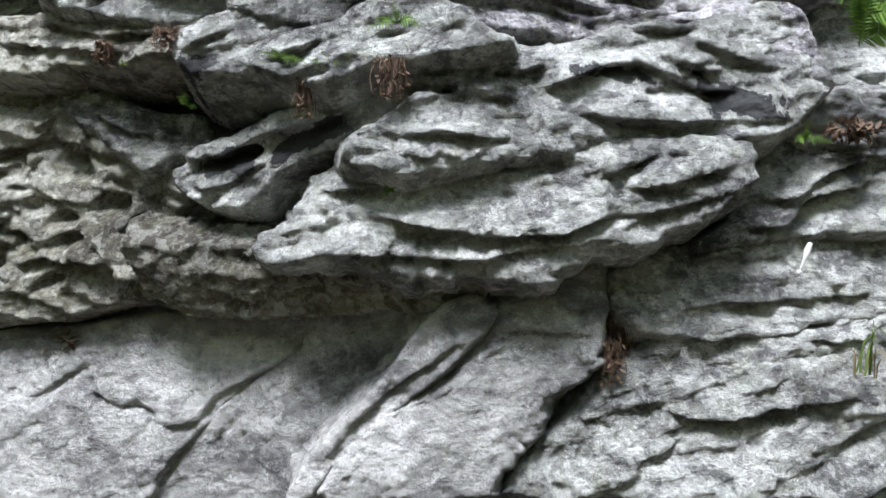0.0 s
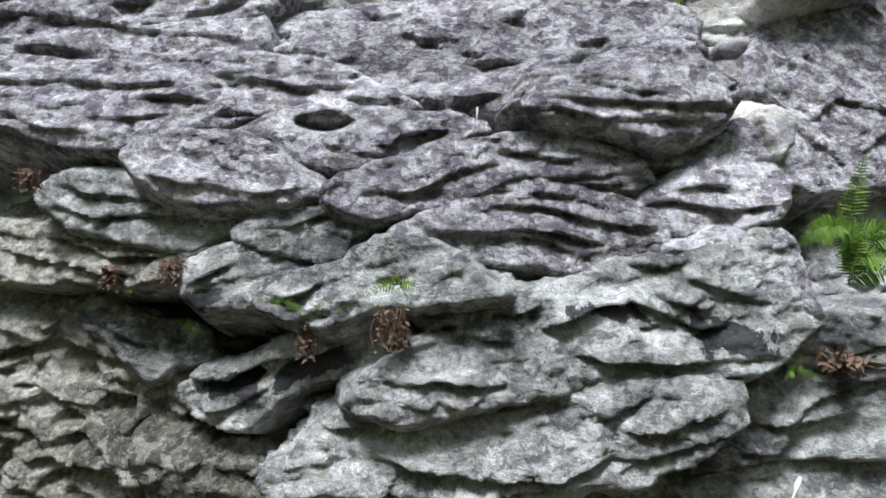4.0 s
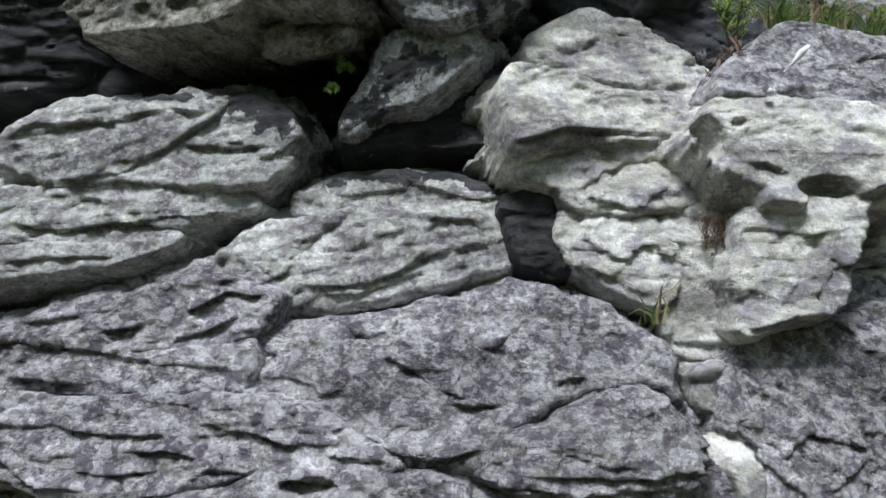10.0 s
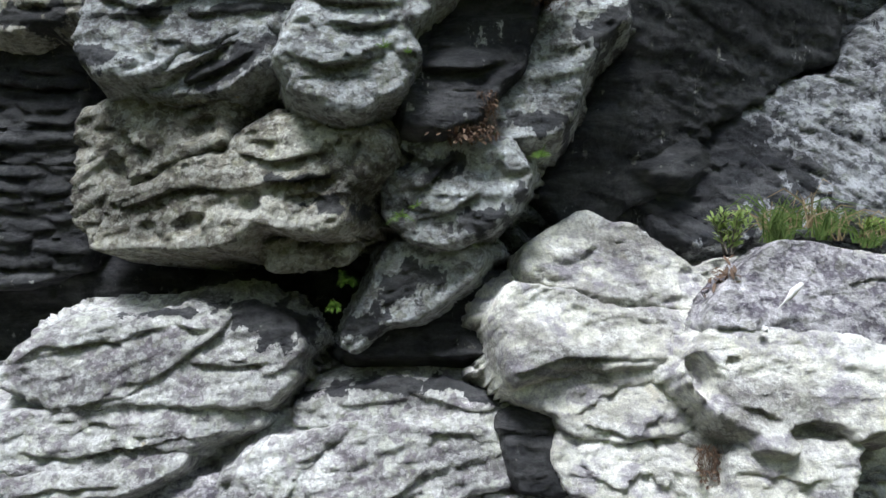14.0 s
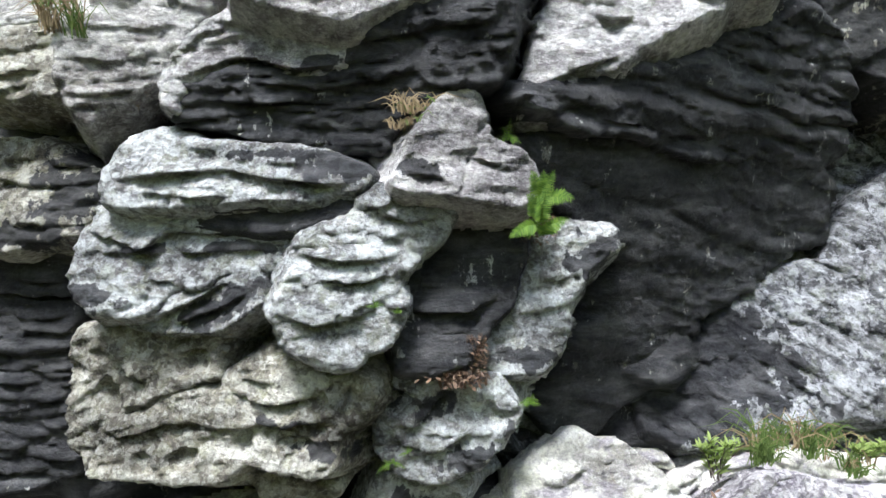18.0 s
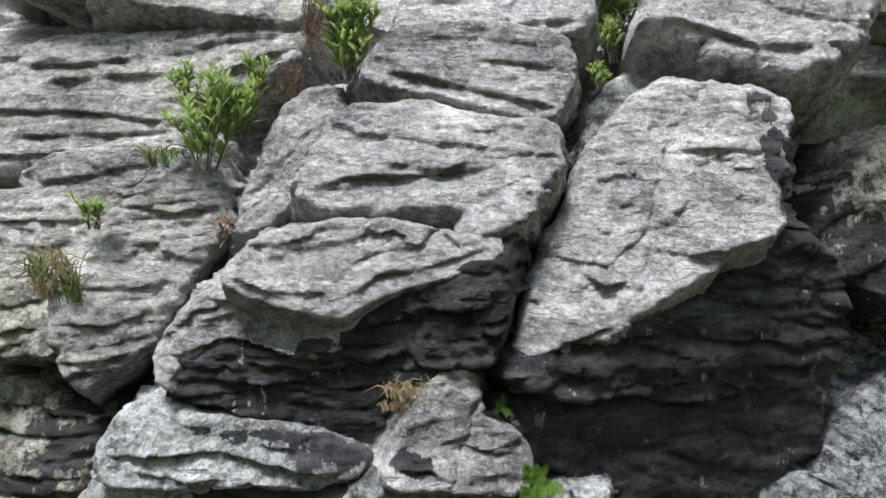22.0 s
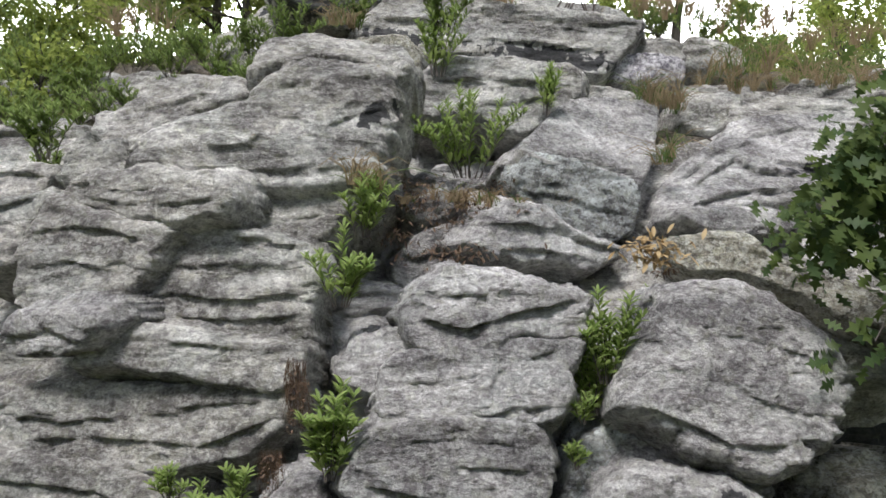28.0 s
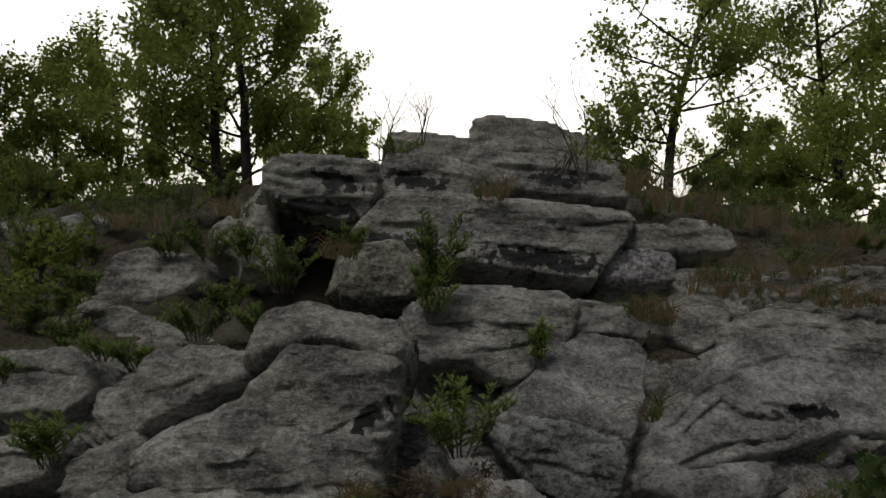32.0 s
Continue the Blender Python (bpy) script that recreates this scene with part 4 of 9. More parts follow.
rock("rock_ledge", "grey sandstone ledge with a black wet stain", GREY, (-0.46, 2.04, 2.12), (-0.30, 0.19), (-0.41, -0.08, -0.28, -0.01, -0.17, 0.01, -0.02, 0.09, 0.12, 0.15, 0.26, 0.17, 0.36, 0.13, 0.29, 0.08, 0.23, 0.04, 0.09, -0.01, -0.02, -0.08, -0.07, -0.14, -0.16, -0.19, -0.31, -0.15), flare=0.02, bed=15, edge=0.045, back=0.065, amp=0.012, size=0.13, chip=0.05, chunk=0.12, layers=(0.2, 0.006), lips=[((-0.40, -0.04, -0.20, -0.04, -0.08, 0.02, 0.09, 0.06, 0.22, 0.09), 0.05, 0.05), ((-0.33, -0.14, -0.20, -0.13, -0.05, -0.05), 0.04, 0.04), ((0.05, 0.12, 0.19, 0.14, 0.31, 0.13), 0.04, 0.03)], holes=[(-0.13, -0.03, 0.04, 0.03, 0, 0.05)], stains=[(0.05, -0.00, 0.15, 0.03, 25), (-0.20, -0.05, 0.10, 0.03, 10)])
rock("rock_scale", "pale scalloped sandstone scale", GREY, (-1.00, 2.23, 2.19), (-0.06, 0.30), (-0.28, 0.11, -0.16, 0.14, 0.05, 0.05, 0.20, 0.04, 0.24, -0.06, 0.12, -0.07, 0.04, -0.14, -0.07, -0.05, -0.18, 0.03), flare=0.02, bed=-20, edge=0.038, back=0.052, amp=0.012, size=0.12, chip=0.05, chunk=0.12, layers=(0.2, 0.006), lips=[((-0.18, 0.07, -0.02, -0.01, 0.17, -0.03), 0.04, 0.03)])
rock("rock_ledge", "black sandstone ledge in a recess", BLACK, (-0.79, 2.30, 2.30), (-0.17, 0.38), (-0.48, 0.08, -0.24, 0.08, 0.09, 0.09, 0.22, 0.05, 0.32, 0.02, 0.27, -0.05, 0.12, -0.14, -0.00, -0.11, -0.05, -0.06, -0.31, 0.01), edge=0.045, back=0.065, amp=0.012, size=0.13, chip=0.05, flare=0.12, layers=(0.2, 0.006), lips=[((-0.47, 0.05, -0.23, 0.02, 0.07, -0.01, 0.22, 0.01), 0.04, 0.03)])
rock("rock_scale", "grey scalloped sandstone scale with a small fern", GREY, (-0.19, 1.90, 2.40), (-0.16, 0.31), (-0.37, -0.06, -0.32, 0.01, -0.20, 0.03, -0.10, 0.05, -0.07, 0.10, 0.02, 0.14, 0.15, 0.12, 0.25, 0.06, 0.32, -0.01, 0.37, -0.03, 0.25, -0.04, 0.12, -0.07, -0.03, -0.08, -0.16, -0.13, -0.26, -0.11), bed=10, flare=0.06, chip=0.05, chunk=0.2, fold=0.006, amp=0.012, size=0.14, edge=0.068, back=0.078, group='overlapping scales of the cliff', layers=(0.2, 0.006), lips=[((-0.12, 0.01, -0.20, -0.04, -0.34, -0.07), 0.05, 0.04), ((-0.10, 0.04, 0.03, 0.00, 0.15, 0.01), 0.05, 0.025)])
rock("rock_scale", "grey sandstone scale over a black recess", GREY, (-0.60, 1.99, 2.41), (-0.08, 0.35), (-0.20, 0.02, -0.06, 0.09, 0.01, 0.11, 0.10, 0.07, 0.23, 0.05, 0.14, -0.00, 0.07, -0.04, 0.03, -0.09, -0.10, -0.11, -0.18, -0.05), bed=5, flare=0.06, chip=0.05, chunk=0.2, fold=0.006, amp=0.012, size=0.14, edge=0.068, back=0.078, group='overlapping scales of the cliff', layers=(0.2, 0.006), lips=[((-0.18, -0.05, -0.07, 0.01, 0.01, 0.04), 0.04, 0.03)], stains=[(-0.11, -0.07, 0.08, 0.03, 0)])
rock("rock_layer", "thin-bedded tan sandstone layers over a dark recess", TAN, (-1.20, 2.18, 2.47), (-0.32, 0.20), (-0.81, 0.09, -0.32, 0.11, -0.13, 0.10, 0.10, 0.06, 0.35, 0.01, 0.45, 0.03, 0.52, 0.00, 0.42, -0.06, 0.26, -0.09, -0.06, -0.08, -0.29, -0.09, -0.78, -0.08), bed=-8, edge=0.06, back=0.065, amp=0.012, size=0.1, chip=0.05, layers=(0.05, 0.012), flare=0.12, lips=[((-0.30, 0.01, -0.02, -0.03, 0.26, -0.07), 0.05, 0.04), ((-0.17, 0.09, 0.10, 0.01, 0.36, -0.02), 0.05, 0.03)])
rock("rock_scale", "grey bedded scale above tan layers", GREY, (-0.96, 2.11, 2.63), (-0.07, 0.31), (-0.35, 0.02, -0.32, 0.09, -0.23, 0.12, -0.06, 0.11, 0.08, 0.04, 0.28, -0.01, 0.33, 0.01, 0.30, -0.06, 0.20, -0.13, 0.02, -0.11, -0.22, -0.08), bed=-15, flare=0.06, chip=0.05, chunk=0.2, fold=0.006, amp=0.012, size=0.14, edge=0.068, back=0.078, group='overlapping scales of the cliff', layers=(0.2, 0.006), lips=[((-0.31, 0.00, -0.11, -0.05, 0.10, -0.04, 0.30, -0.02), 0.05, 0.04), ((-0.28, 0.06, -0.09, 0.02, 0.08, 0.01), 0.05, 0.03)])
rock("rock_scale", "purple-mottled sandstone scale shaped like a leaf", LICHEN, (-0.65, 2.00, 2.73), (0.07, 0.31), (-0.31, 0.05, -0.27, 0.09, -0.13, 0.13, 0.02, 0.11, 0.16, 0.04, 0.27, -0.02, 0.32, -0.06, 0.22, -0.10, 0.06, -0.11, -0.12, -0.08, -0.26, -0.02), bed=-18, flare=0.06, chip=0.05, chunk=0.2, fold=0.006, amp=0.012, size=0.14, edge=0.068, back=0.078, group='overlapping scales of the cliff', layers=(0.2, 0.006), lips=[((-0.26, -0.02, -0.09, -0.06, 0.09, -0.08, 0.25, -0.06), 0.05, 0.025), ((-0.04, 0.07, 0.08, 0.01, 0.20, -0.03), 0.04, 0.02)])
rock("rock_scale", "rounded grey sandstone scale", GREY, (-0.38, 2.00, 2.57), (-0.07, 0.34), (-0.26, -0.02, -0.21, 0.04, -0.04, 0.08, 0.10, 0.09, 0.16, 0.04, 0.27, 0.04, 0.12, -0.04, 0.07, -0.10, -0.03, -0.10, -0.15, -0.06), bed=-8, flare=0.06, chip=0.05, chunk=0.2, fold=0.006, amp=0.012, size=0.14, edge=0.068, back=0.078, group='overlapping scales of the cliff', layers=(0.2, 0.006), lips=[((-0.22, -0.02, -0.07, -0.02, 0.06, 0.03, 0.13, 0.03), 0.04, 0.025)])
rock("rock_scale", "long pale and purple mottled sandstone scale", LICHEN, (0.07, 2.02, 2.71), (0.10, 0.36), (-0.42, -0.04, -0.32, 0.02, -0.12, 0.08, 0.06, 0.13, 0.30, 0.14, 0.48, 0.10, 0.58, 0.05, 0.39, 0.02, 0.12, -0.00, -0.05, -0.08, -0.21, -0.12, -0.31, -0.12, -0.38, -0.08), bed=8, flare=0.06, chip=0.05, chunk=0.2, fold=0.006, amp=0.012, size=0.14, edge=0.068, back=0.078, group='overlapping scales of the cliff', layers=(0.2, 0.006), lips=[((-0.38, -0.06, -0.18, -0.06, -0.01, 0.01, 0.16, 0.05), 0.05, 0.025), ((0.04, 0.08, 0.21, 0.07, 0.41, 0.05), 0.05, 0.025), ((0.30, 0.11, 0.44, 0.07, 0.57, 0.05), 0.04, 0.025)])
rock("rock_scale", "bedded sandstone scale in purple-grey and pale bands", LICHEN, (0.30, 2.02, 2.55), (0.17, 0.36), (-0.45, -0.01, -0.35, 0.04, -0.19, 0.12, -0.02, 0.16, 0.22, 0.14, 0.34, 0.06, 0.44, 0.01, 0.40, -0.05, 0.20, -0.11, 0.06, -0.12, -0.03, -0.08, -0.20, -0.09, -0.34, -0.06), bed=-8, flare=0.06, chip=0.05, chunk=0.2, fold=0.006, amp=0.012, size=0.14, edge=0.068, back=0.078, group='overlapping scales of the cliff', layers=(0.2, 0.006), lips=[((-0.41, -0.01, -0.20, -0.01, 0.03, -0.04, 0.16, -0.09), 0.06, 0.04), ((-0.19, 0.07, 0.03, 0.06, 0.21, 0.02, 0.41, -0.00), 0.06, 0.035), ((-0.14, -0.00, 0.06, -0.01, 0.24, -0.05), 0.05, 0.035), ((-0.11, 0.12, 0.11, 0.10, 0.30, 0.05), 0.05, 0.025)])
rock("rock_scale", "bulging purple-grey sandstone shoulder", LICHEN, (0.87, 2.12, 2.70), (0.00, 0.32), (-0.35, -0.10, -0.21, -0.03, -0.09, 0.04, 0.01, 0.14, 0.11, 0.22, 0.20, 0.18, 0.24, 0.08, 0.25, -0.01, 0.19, -0.11, 0.08, -0.13, -0.15, -0.15, -0.27, -0.13), bed=0, chip=0.05, chunk=0.2, fold=0.006, amp=0.012, size=0.16, edge=0.12, back=0.143, group='overlapping scales of the cliff', flare=0.12, layers=(0.2, 0.006), lips=[((-0.28, -0.07, -0.14, -0.06, 0.03, -0.09, 0.19, -0.07), 0.05, 0.035), ((-0.19, -0.02, -0.05, -0.01, 0.09, -0.02), 0.05, 0.03)])
rock("rock_scale", "purple-grey sandstone block with flowing beds", LICHEN, (0.81, 2.04, 2.44), (0.02, 0.34), (-0.45, -0.01, -0.31, -0.01, -0.11, 0.05, 0.02, 0.11, 0.23, 0.12, 0.29, 0.06, 0.31, -0.06, 0.34, -0.14, 0.26, -0.09, 0.14, -0.01, -0.10, 0.01, -0.24, -0.02, -0.38, -0.06), bed=-10, flare=0.06, chip=0.05, chunk=0.2, fold=0.006, amp=0.012, size=0.14, edge=0.068, back=0.078, group='overlapping scales of the cliff', layers=(0.2, 0.006), lips=[((-0.10, 0.04, 0.07, 0.03, 0.23, -0.06), 0.05, 0.03)])
rock("rock_scale", "sandstone scale pierced by a dark eye-shaped hollow", LICHEN, (-0.24, 2.08, 2.85), (0.01, 0.33), (-0.43, 0.00, -0.29, 0.07, -0.15, 0.09, -0.00, 0.07, 0.14, 0.06, 0.29, 0.05, 0.39, 0.03, 0.34, -0.01, 0.21, -0.04, 0.07, -0.10, -0.07, -0.10, -0.23, -0.08, -0.34, -0.04), bed=4, flare=0.06, chip=0.05, chunk=0.2, fold=0.006, amp=0.012, size=0.14, edge=0.068, back=0.078, group='overlapping scales of the cliff', layers=(0.2, 0.006), lips=[((-0.24, 0.05, -0.15, 0.06, -0.05, 0.06), 0.05, 0.03), ((0.00, -0.04, 0.14, -0.03, 0.25, 0.00), 0.05, 0.05)], holes=[(-0.13, 0.03, 0.09, 0.03, 0, 0.16), (0.17, -0.02, 0.09, 0.02, 10, 0.06)])
rock("rock_scale", "purple-grey sandstone scale with a dark hollow under it", LICHEN, (0.55, 2.18, 2.81), (0.10, 0.31), (-0.35, -0.00, -0.22, 0.07, -0.05, 0.05, 0.10, 0.02, 0.26, -0.01, 0.33, -0.01, 0.25, -0.05, 0.10, -0.03, -0.06, -0.00, -0.13, -0.02, -0.24, -0.02), bed=-6, flare=0.06, chip=0.05, chunk=0.2, fold=0.006, amp=0.012, size=0.14, edge=0.068, back=0.078, group='overlapping scales of the cliff', layers=(0.2, 0.006), holes=[(0.00, -0.00, 0.13, 0.02, -8, 0.08)])
rock("rock_scale", "scale with pale flowing bands", LICHEN, (0.39, 2.09, 2.71), (0.12, 0.34), (-0.24, 0.04, -0.07, 0.08, 0.09, 0.04, 0.24, 0.04, 0.30, 0.01, 0.20, -0.03, 0.05, -0.04, -0.08, -0.06, -0.20, -0.06, -0.31, -0.03), bed=-6, flare=0.06, chip=0.05, chunk=0.2, fold=0.006, amp=0.012, size=0.14, edge=0.068, back=0.078, group='overlapping scales of the cliff', layers=(0.2, 0.006), lips=[((-0.17, 0.01, 0.03, -0.02, 0.22, -0.01), 0.04, 0.035)])
rock("boulder", "rounded sandstone knob thick with purple lichen", LICHEN, (0.59, 2.07, 3.00), (0.10, 0.26), (-0.39, -0.07, -0.33, 0.02, -0.19, 0.10, -0.04, 0.17, 0.15, 0.20, 0.26, 0.14, 0.35, 0.03, 0.36, -0.07, 0.28, -0.14, 0.07, -0.15, -0.13, -0.13, -0.29, -0.12), bed=-8, edge=0.188, back=0.169, amp=0.01, size=0.16, chip=0.05, fold=0.006, group='overlapping scales of the cliff', flare=0.12, layers=(0.2, 0.006), lips=[((-0.27, -0.04, -0.05, -0.05, 0.17, -0.07, 0.34, -0.07), 0.06, 0.03), ((-0.34, -0.07, -0.11, -0.11, 0.16, -0.12, 0.29, -0.11), 0.06, 0.035), ((-0.23, 0.04, -0.05, -0.01, 0.13, -0.04), 0.05, 0.02)])
rock("rock_shelf", "bedded purple-grey sandstone face with small ledges", LICHEN, (-0.90, 2.18, 2.98), (-0.06, 0.46), (-1.01, 0.16, -0.50, 0.16, -0.24, 0.15, -0.02, 0.17, 0.25, 0.17, 0.55, 0.11, 0.74, 0.01, 0.83, -0.04, 0.62, -0.06, 0.34, -0.05, 0.21, -0.08, 0.03, -0.12, -0.12, -0.17, -0.33, -0.16, -0.55, -0.07, -0.94, -0.05), bed=-3, edge=0.06, back=0.078, amp=0.015, size=0.1, chip=0.05, chunk=0.14, layers=(0.045, 0.018), flare=0.12, lips=[((-0.13, 0.01, 0.05, 0.00, 0.21, -0.03), 0.05, 0.045), ((-0.56, -0.05, -0.37, -0.10, -0.19, -0.12), 0.05, 0.04), ((-0.40, 0.07, -0.15, 0.05, 0.06, 0.05), 0.04, 0.03), ((0.11, 0.09, 0.33, 0.06, 0.50, 0.01), 0.04, 0.03), ((-0.41, -0.03, -0.17, -0.07, 0.06, -0.06), 0.05, 0.035)])
rock("boulder", "domed sandstone block furred with purple lichen and moss", LICHEN, (0.15, 2.32, 3.21), (-0.11, 0.69), (-0.85, 0.05, -0.74, 0.17, -0.53, 0.19, -0.27, 0.22, 0.01, 0.27, 0.18, 0.33, 0.35, 0.31, 0.54, 0.23, 0.69, 0.14, 0.71, 0.02, 0.73, -0.07, 0.63, -0.00, 0.44, -0.02, 0.28, -0.09, 0.12, -0.19, 0.04, -0.25, -0.10, -0.26, -0.23, -0.26, -0.35, -0.20, -0.47, -0.13, -0.52, -0.10, -0.75, -0.04), bed=4, edge=0.105, back=0.104, amp=0.02, size=0.2, chip=0.05, chunk=0.24, flare=0.12, layers=(0.2, 0.006), lips=[((-0.47, -0.14, -0.25, -0.24, -0.10, -0.26, 0.06, -0.22), 0.07, 0.05), ((-0.33, 0.07, -0.18, 0.00, -0.10, -0.05, 0.05, -0.10), 0.06, 0.05), ((-0.12, -0.10, 0.01, -0.11, 0.15, -0.10), 0.06, 0.045), ((-0.77, -0.04, -0.65, -0.02, -0.50, -0.07), 0.05, 0.03), ((-0.06, 0.13, 0.10, 0.08, 0.25, -0.01), 0.06, 0.02)], holes=[(0.36, -0.03, 0.06, 0.02, 10, 0.04), (-0.74, 0.03, 0.07, 0.03, 0, 0.03)])
rock("rock_shelf", "purple-grey sandstone shelf with scooped edges", LICHEN, (-1.08, 2.40, 3.39), (0.08, 0.34), (-0.83, -0.08, -0.48, -0.05, -0.30, 0.01, -0.11, 0.07, 0.14, 0.15, 0.32, 0.16, 0.54, 0.10, 0.50, 0.01, 0.39, -0.06, 0.33, -0.10, 0.11, -0.10, -0.13, -0.08, -0.36, -0.07), bed=8, edge=0.068, back=0.091, amp=0.015, size=0.14, chip=0.05, group='shelves of the middle cliff', flare=0.12, layers=(0.2, 0.006), lips=[((0.16, 0.00, 0.33, 0.10, 0.54, 0.09), 0.05, 0.05), ((-0.15, -0.03, 0.08, -0.02), 0.05, 0.04), ((0.11, -0.10, 0.27, -0.05, 0.40, 0.02), 0.05, 0.04), ((-0.49, -0.01, -0.30, 0.00, -0.11, 0.05), 0.05, 0.02)])
rock("rock_shelf", "grey sandstone shelf under scooped ledges", LICHEN, (-1.14, 2.35, 3.23), (-0.00, 0.45), (-0.83, 0.08, -0.04, 0.09, 0.44, 0.05, 0.52, 0.09, 0.51, -0.01, 0.47, -0.08, -0.00, -0.08, -0.29, -0.06, -0.79, -0.05), bed=2, edge=0.053, back=0.065, amp=0.015, size=0.12, chip=0.05, group='shelves of the middle cliff', flare=0.12, layers=(0.2, 0.006), lips=[((-0.41, -0.03, -0.23, -0.05, -0.02, -0.08), 0.05, 0.05), ((-0.03, 0.04, 0.24, 0.01, 0.45, -0.01), 0.04, 0.02)])
rock("rock_shelf", "thin grey sandstone shelf over a black slot", WARM, (-1.45, 2.51, 3.63), (0.16, 0.41), (-0.55, -0.02, -0.09, 0.05, 0.19, 0.03, 0.39, 0.10, 0.47, 0.07, 0.26, -0.03, -0.07, -0.06, -0.51, -0.14), bed=6, edge=0.045, back=0.078, amp=0.01, size=0.14, chip=0.05, group='shelves of the middle cliff', flare=0.12, layers=(0.2, 0.006), lips=[((-0.19, -0.02, 0.04, -0.01, 0.26, -0.01), 0.04, 0.03)])
rock("rock_shelf", "thick grey sandstone shelf", WARM, (-1.30, 2.61, 3.80), (0.15, 0.33), (-0.74, 0.07, -0.25, 0.10, 0.04, 0.11, 0.36, 0.14, 0.56, 0.12, 0.59, 0.04, 0.36, -0.04, 0.28, -0.07, 0.08, -0.14, -0.13, -0.13, -0.33, -0.10, -0.70, -0.11), bed=6, edge=0.075, back=0.104, amp=0.01, size=0.2, chip=0.05, group='shelves of the middle cliff', flare=0.12, layers=(0.2, 0.006), cracks=[((0.05, 0.09, 0.09, -0.00, 0.19, -0.04), 0.012, 0.025)], lips=[((-0.34, -0.05, -0.14, -0.07, 0.06, -0.05, 0.28, -0.07), 0.06, 0.05), ((-0.29, 0.08, -0.06, 0.07, 0.12, -0.00, 0.33, 0.01), 0.05, 0.015)], stains=[(-0.13, 0.13, 0.13, 0.02, 0)])
rock("rock_shelf", "pale rounded sandstone shelf with a black stain on its end", WARM, (-1.11, 2.70, 4.12), (0.09, 0.32), (-0.67, -0.09, -0.53, 0.10, -0.35, 0.16, -0.10, 0.18, 0.26, 0.21, 0.35, 0.22, 0.52, 0.15, 0.56, 0.04, 0.54, -0.07, 0.43, -0.17, 0.19, -0.19, -0.14, -0.18, -0.39, -0.21, -0.51, -0.15), bed=14, edge=0.105, back=0.13, amp=0.012, size=0.2, chip=0.05, group='shelves of the middle cliff', flare=0.12, layers=(0.2, 0.006), lips=[((-0.37, -0.20, -0.10, -0.16, 0.06, -0.04, 0.16, 0.03, 0.31, 0.16), 0.05, 0.04), ((0.06, -0.03, 0.28, -0.05, 0.54, -0.03), 0.05, 0.035), ((-0.59, -0.05, -0.48, 0.04, -0.29, 0.05, -0.13, 0.03), 0.05, 0.03), ((-0.18, 0.07, 0.04, 0.11, 0.25, 0.09), 0.05, 0.02)], stains=[(0.45, 0.13, 0.14, 0.09, -20), (0.03, 0.17, 0.21, 0.02, 0), (0.31, 0.19, 0.12, 0.05, 0)])
rock("rock_block", "pale sandstone block crossed by slanting cracks", WARM, (-0.24, 2.67, 3.64), (0.08, 0.39), (-0.61, -0.11, -0.58, 0.00, -0.48, 0.11, -0.31, 0.14, -0.08, 0.18, 0.08, 0.19, 0.25, 0.14, 0.41, 0.22, 0.56, 0.25, 0.59, 0.15, 0.66, 0.03, 0.57, -0.07, 0.34, -0.10, 0.12, -0.15, -0.10, -0.20, -0.30, -0.19, -0.45, -0.22, -0.54, -0.18), bed=10, edge=0.075, back=0.091, amp=0.01, size=0.22, chip=0.05, group='shelves of the middle cliff', flare=0.12, layers=(0.2, 0.006), cracks=[((-0.32, -0.10, -0.21, 0.03, -0.10, 0.14), 0.014, 0.04), ((-0.58, -0.07, -0.56, 0.02, -0.48, 0.11), 0.014, 0.035), ((0.15, 0.18, 0.25, 0.25), 0.012, 0.02)], lips=[((-0.35, -0.12, -0.17, -0.13, 0.00, -0.12, 0.20, -0.04, 0.37, 0.02), 0.05, 0.035), ((0.20, 0.14, 0.41, 0.14, 0.51, 0.08), 0.05, 0.04), ((-0.28, -0.15, -0.06, -0.17, 0.20, -0.09, 0.46, -0.04), 0.05, 0.02)], stains=[(0.64, 0.08, 0.05, 0.14, 0)])
rock("rock_ledge", "pale sandstone ledge with a black upper rim", WARM, (-0.11, 2.80, 3.88), (0.01, 0.33), (-0.45, -0.07, -0.44, 0.01, -0.27, 0.06, -0.03, 0.10, 0.21, 0.10, 0.43, 0.03, 0.47, -0.02, 0.28, -0.05, 0.12, -0.10, -0.05, -0.06, -0.26, -0.06), bed=4, edge=0.06, back=0.091, amp=0.01, size=0.2, chip=0.05, group='shelves of the middle cliff', flare=0.12, layers=(0.2, 0.006), lips=[((-0.03, 0.07, 0.19, 0.01, 0.41, -0.02), 0.05, 0.03), ((-0.36, 0.01, -0.12, 0.01, 0.07, 0.03), 0.04, 0.02)], stains=[(-0.36, 0.06, 0.10, 0.03, 0), (0.02, 0.10, 0.29, 0.03, 0), (0.31, 0.07, 0.14, 0.03, -15)])
rock("rock_block", "black water-stained sandstone block", BLACK, (0.46, 2.65, 3.73), (-0.01, 0.31), (-0.16, 0.15, 0.01, 0.17, 0.10, 0.07, 0.08, -0.06, 0.10, -0.14, -0.07, -0.13, -0.09, -0.02), edge=0.06, back=0.078, amp=0.015, size=0.14, group='shelves of the middle cliff', flare=0.12, layers=(0.2, 0.006))
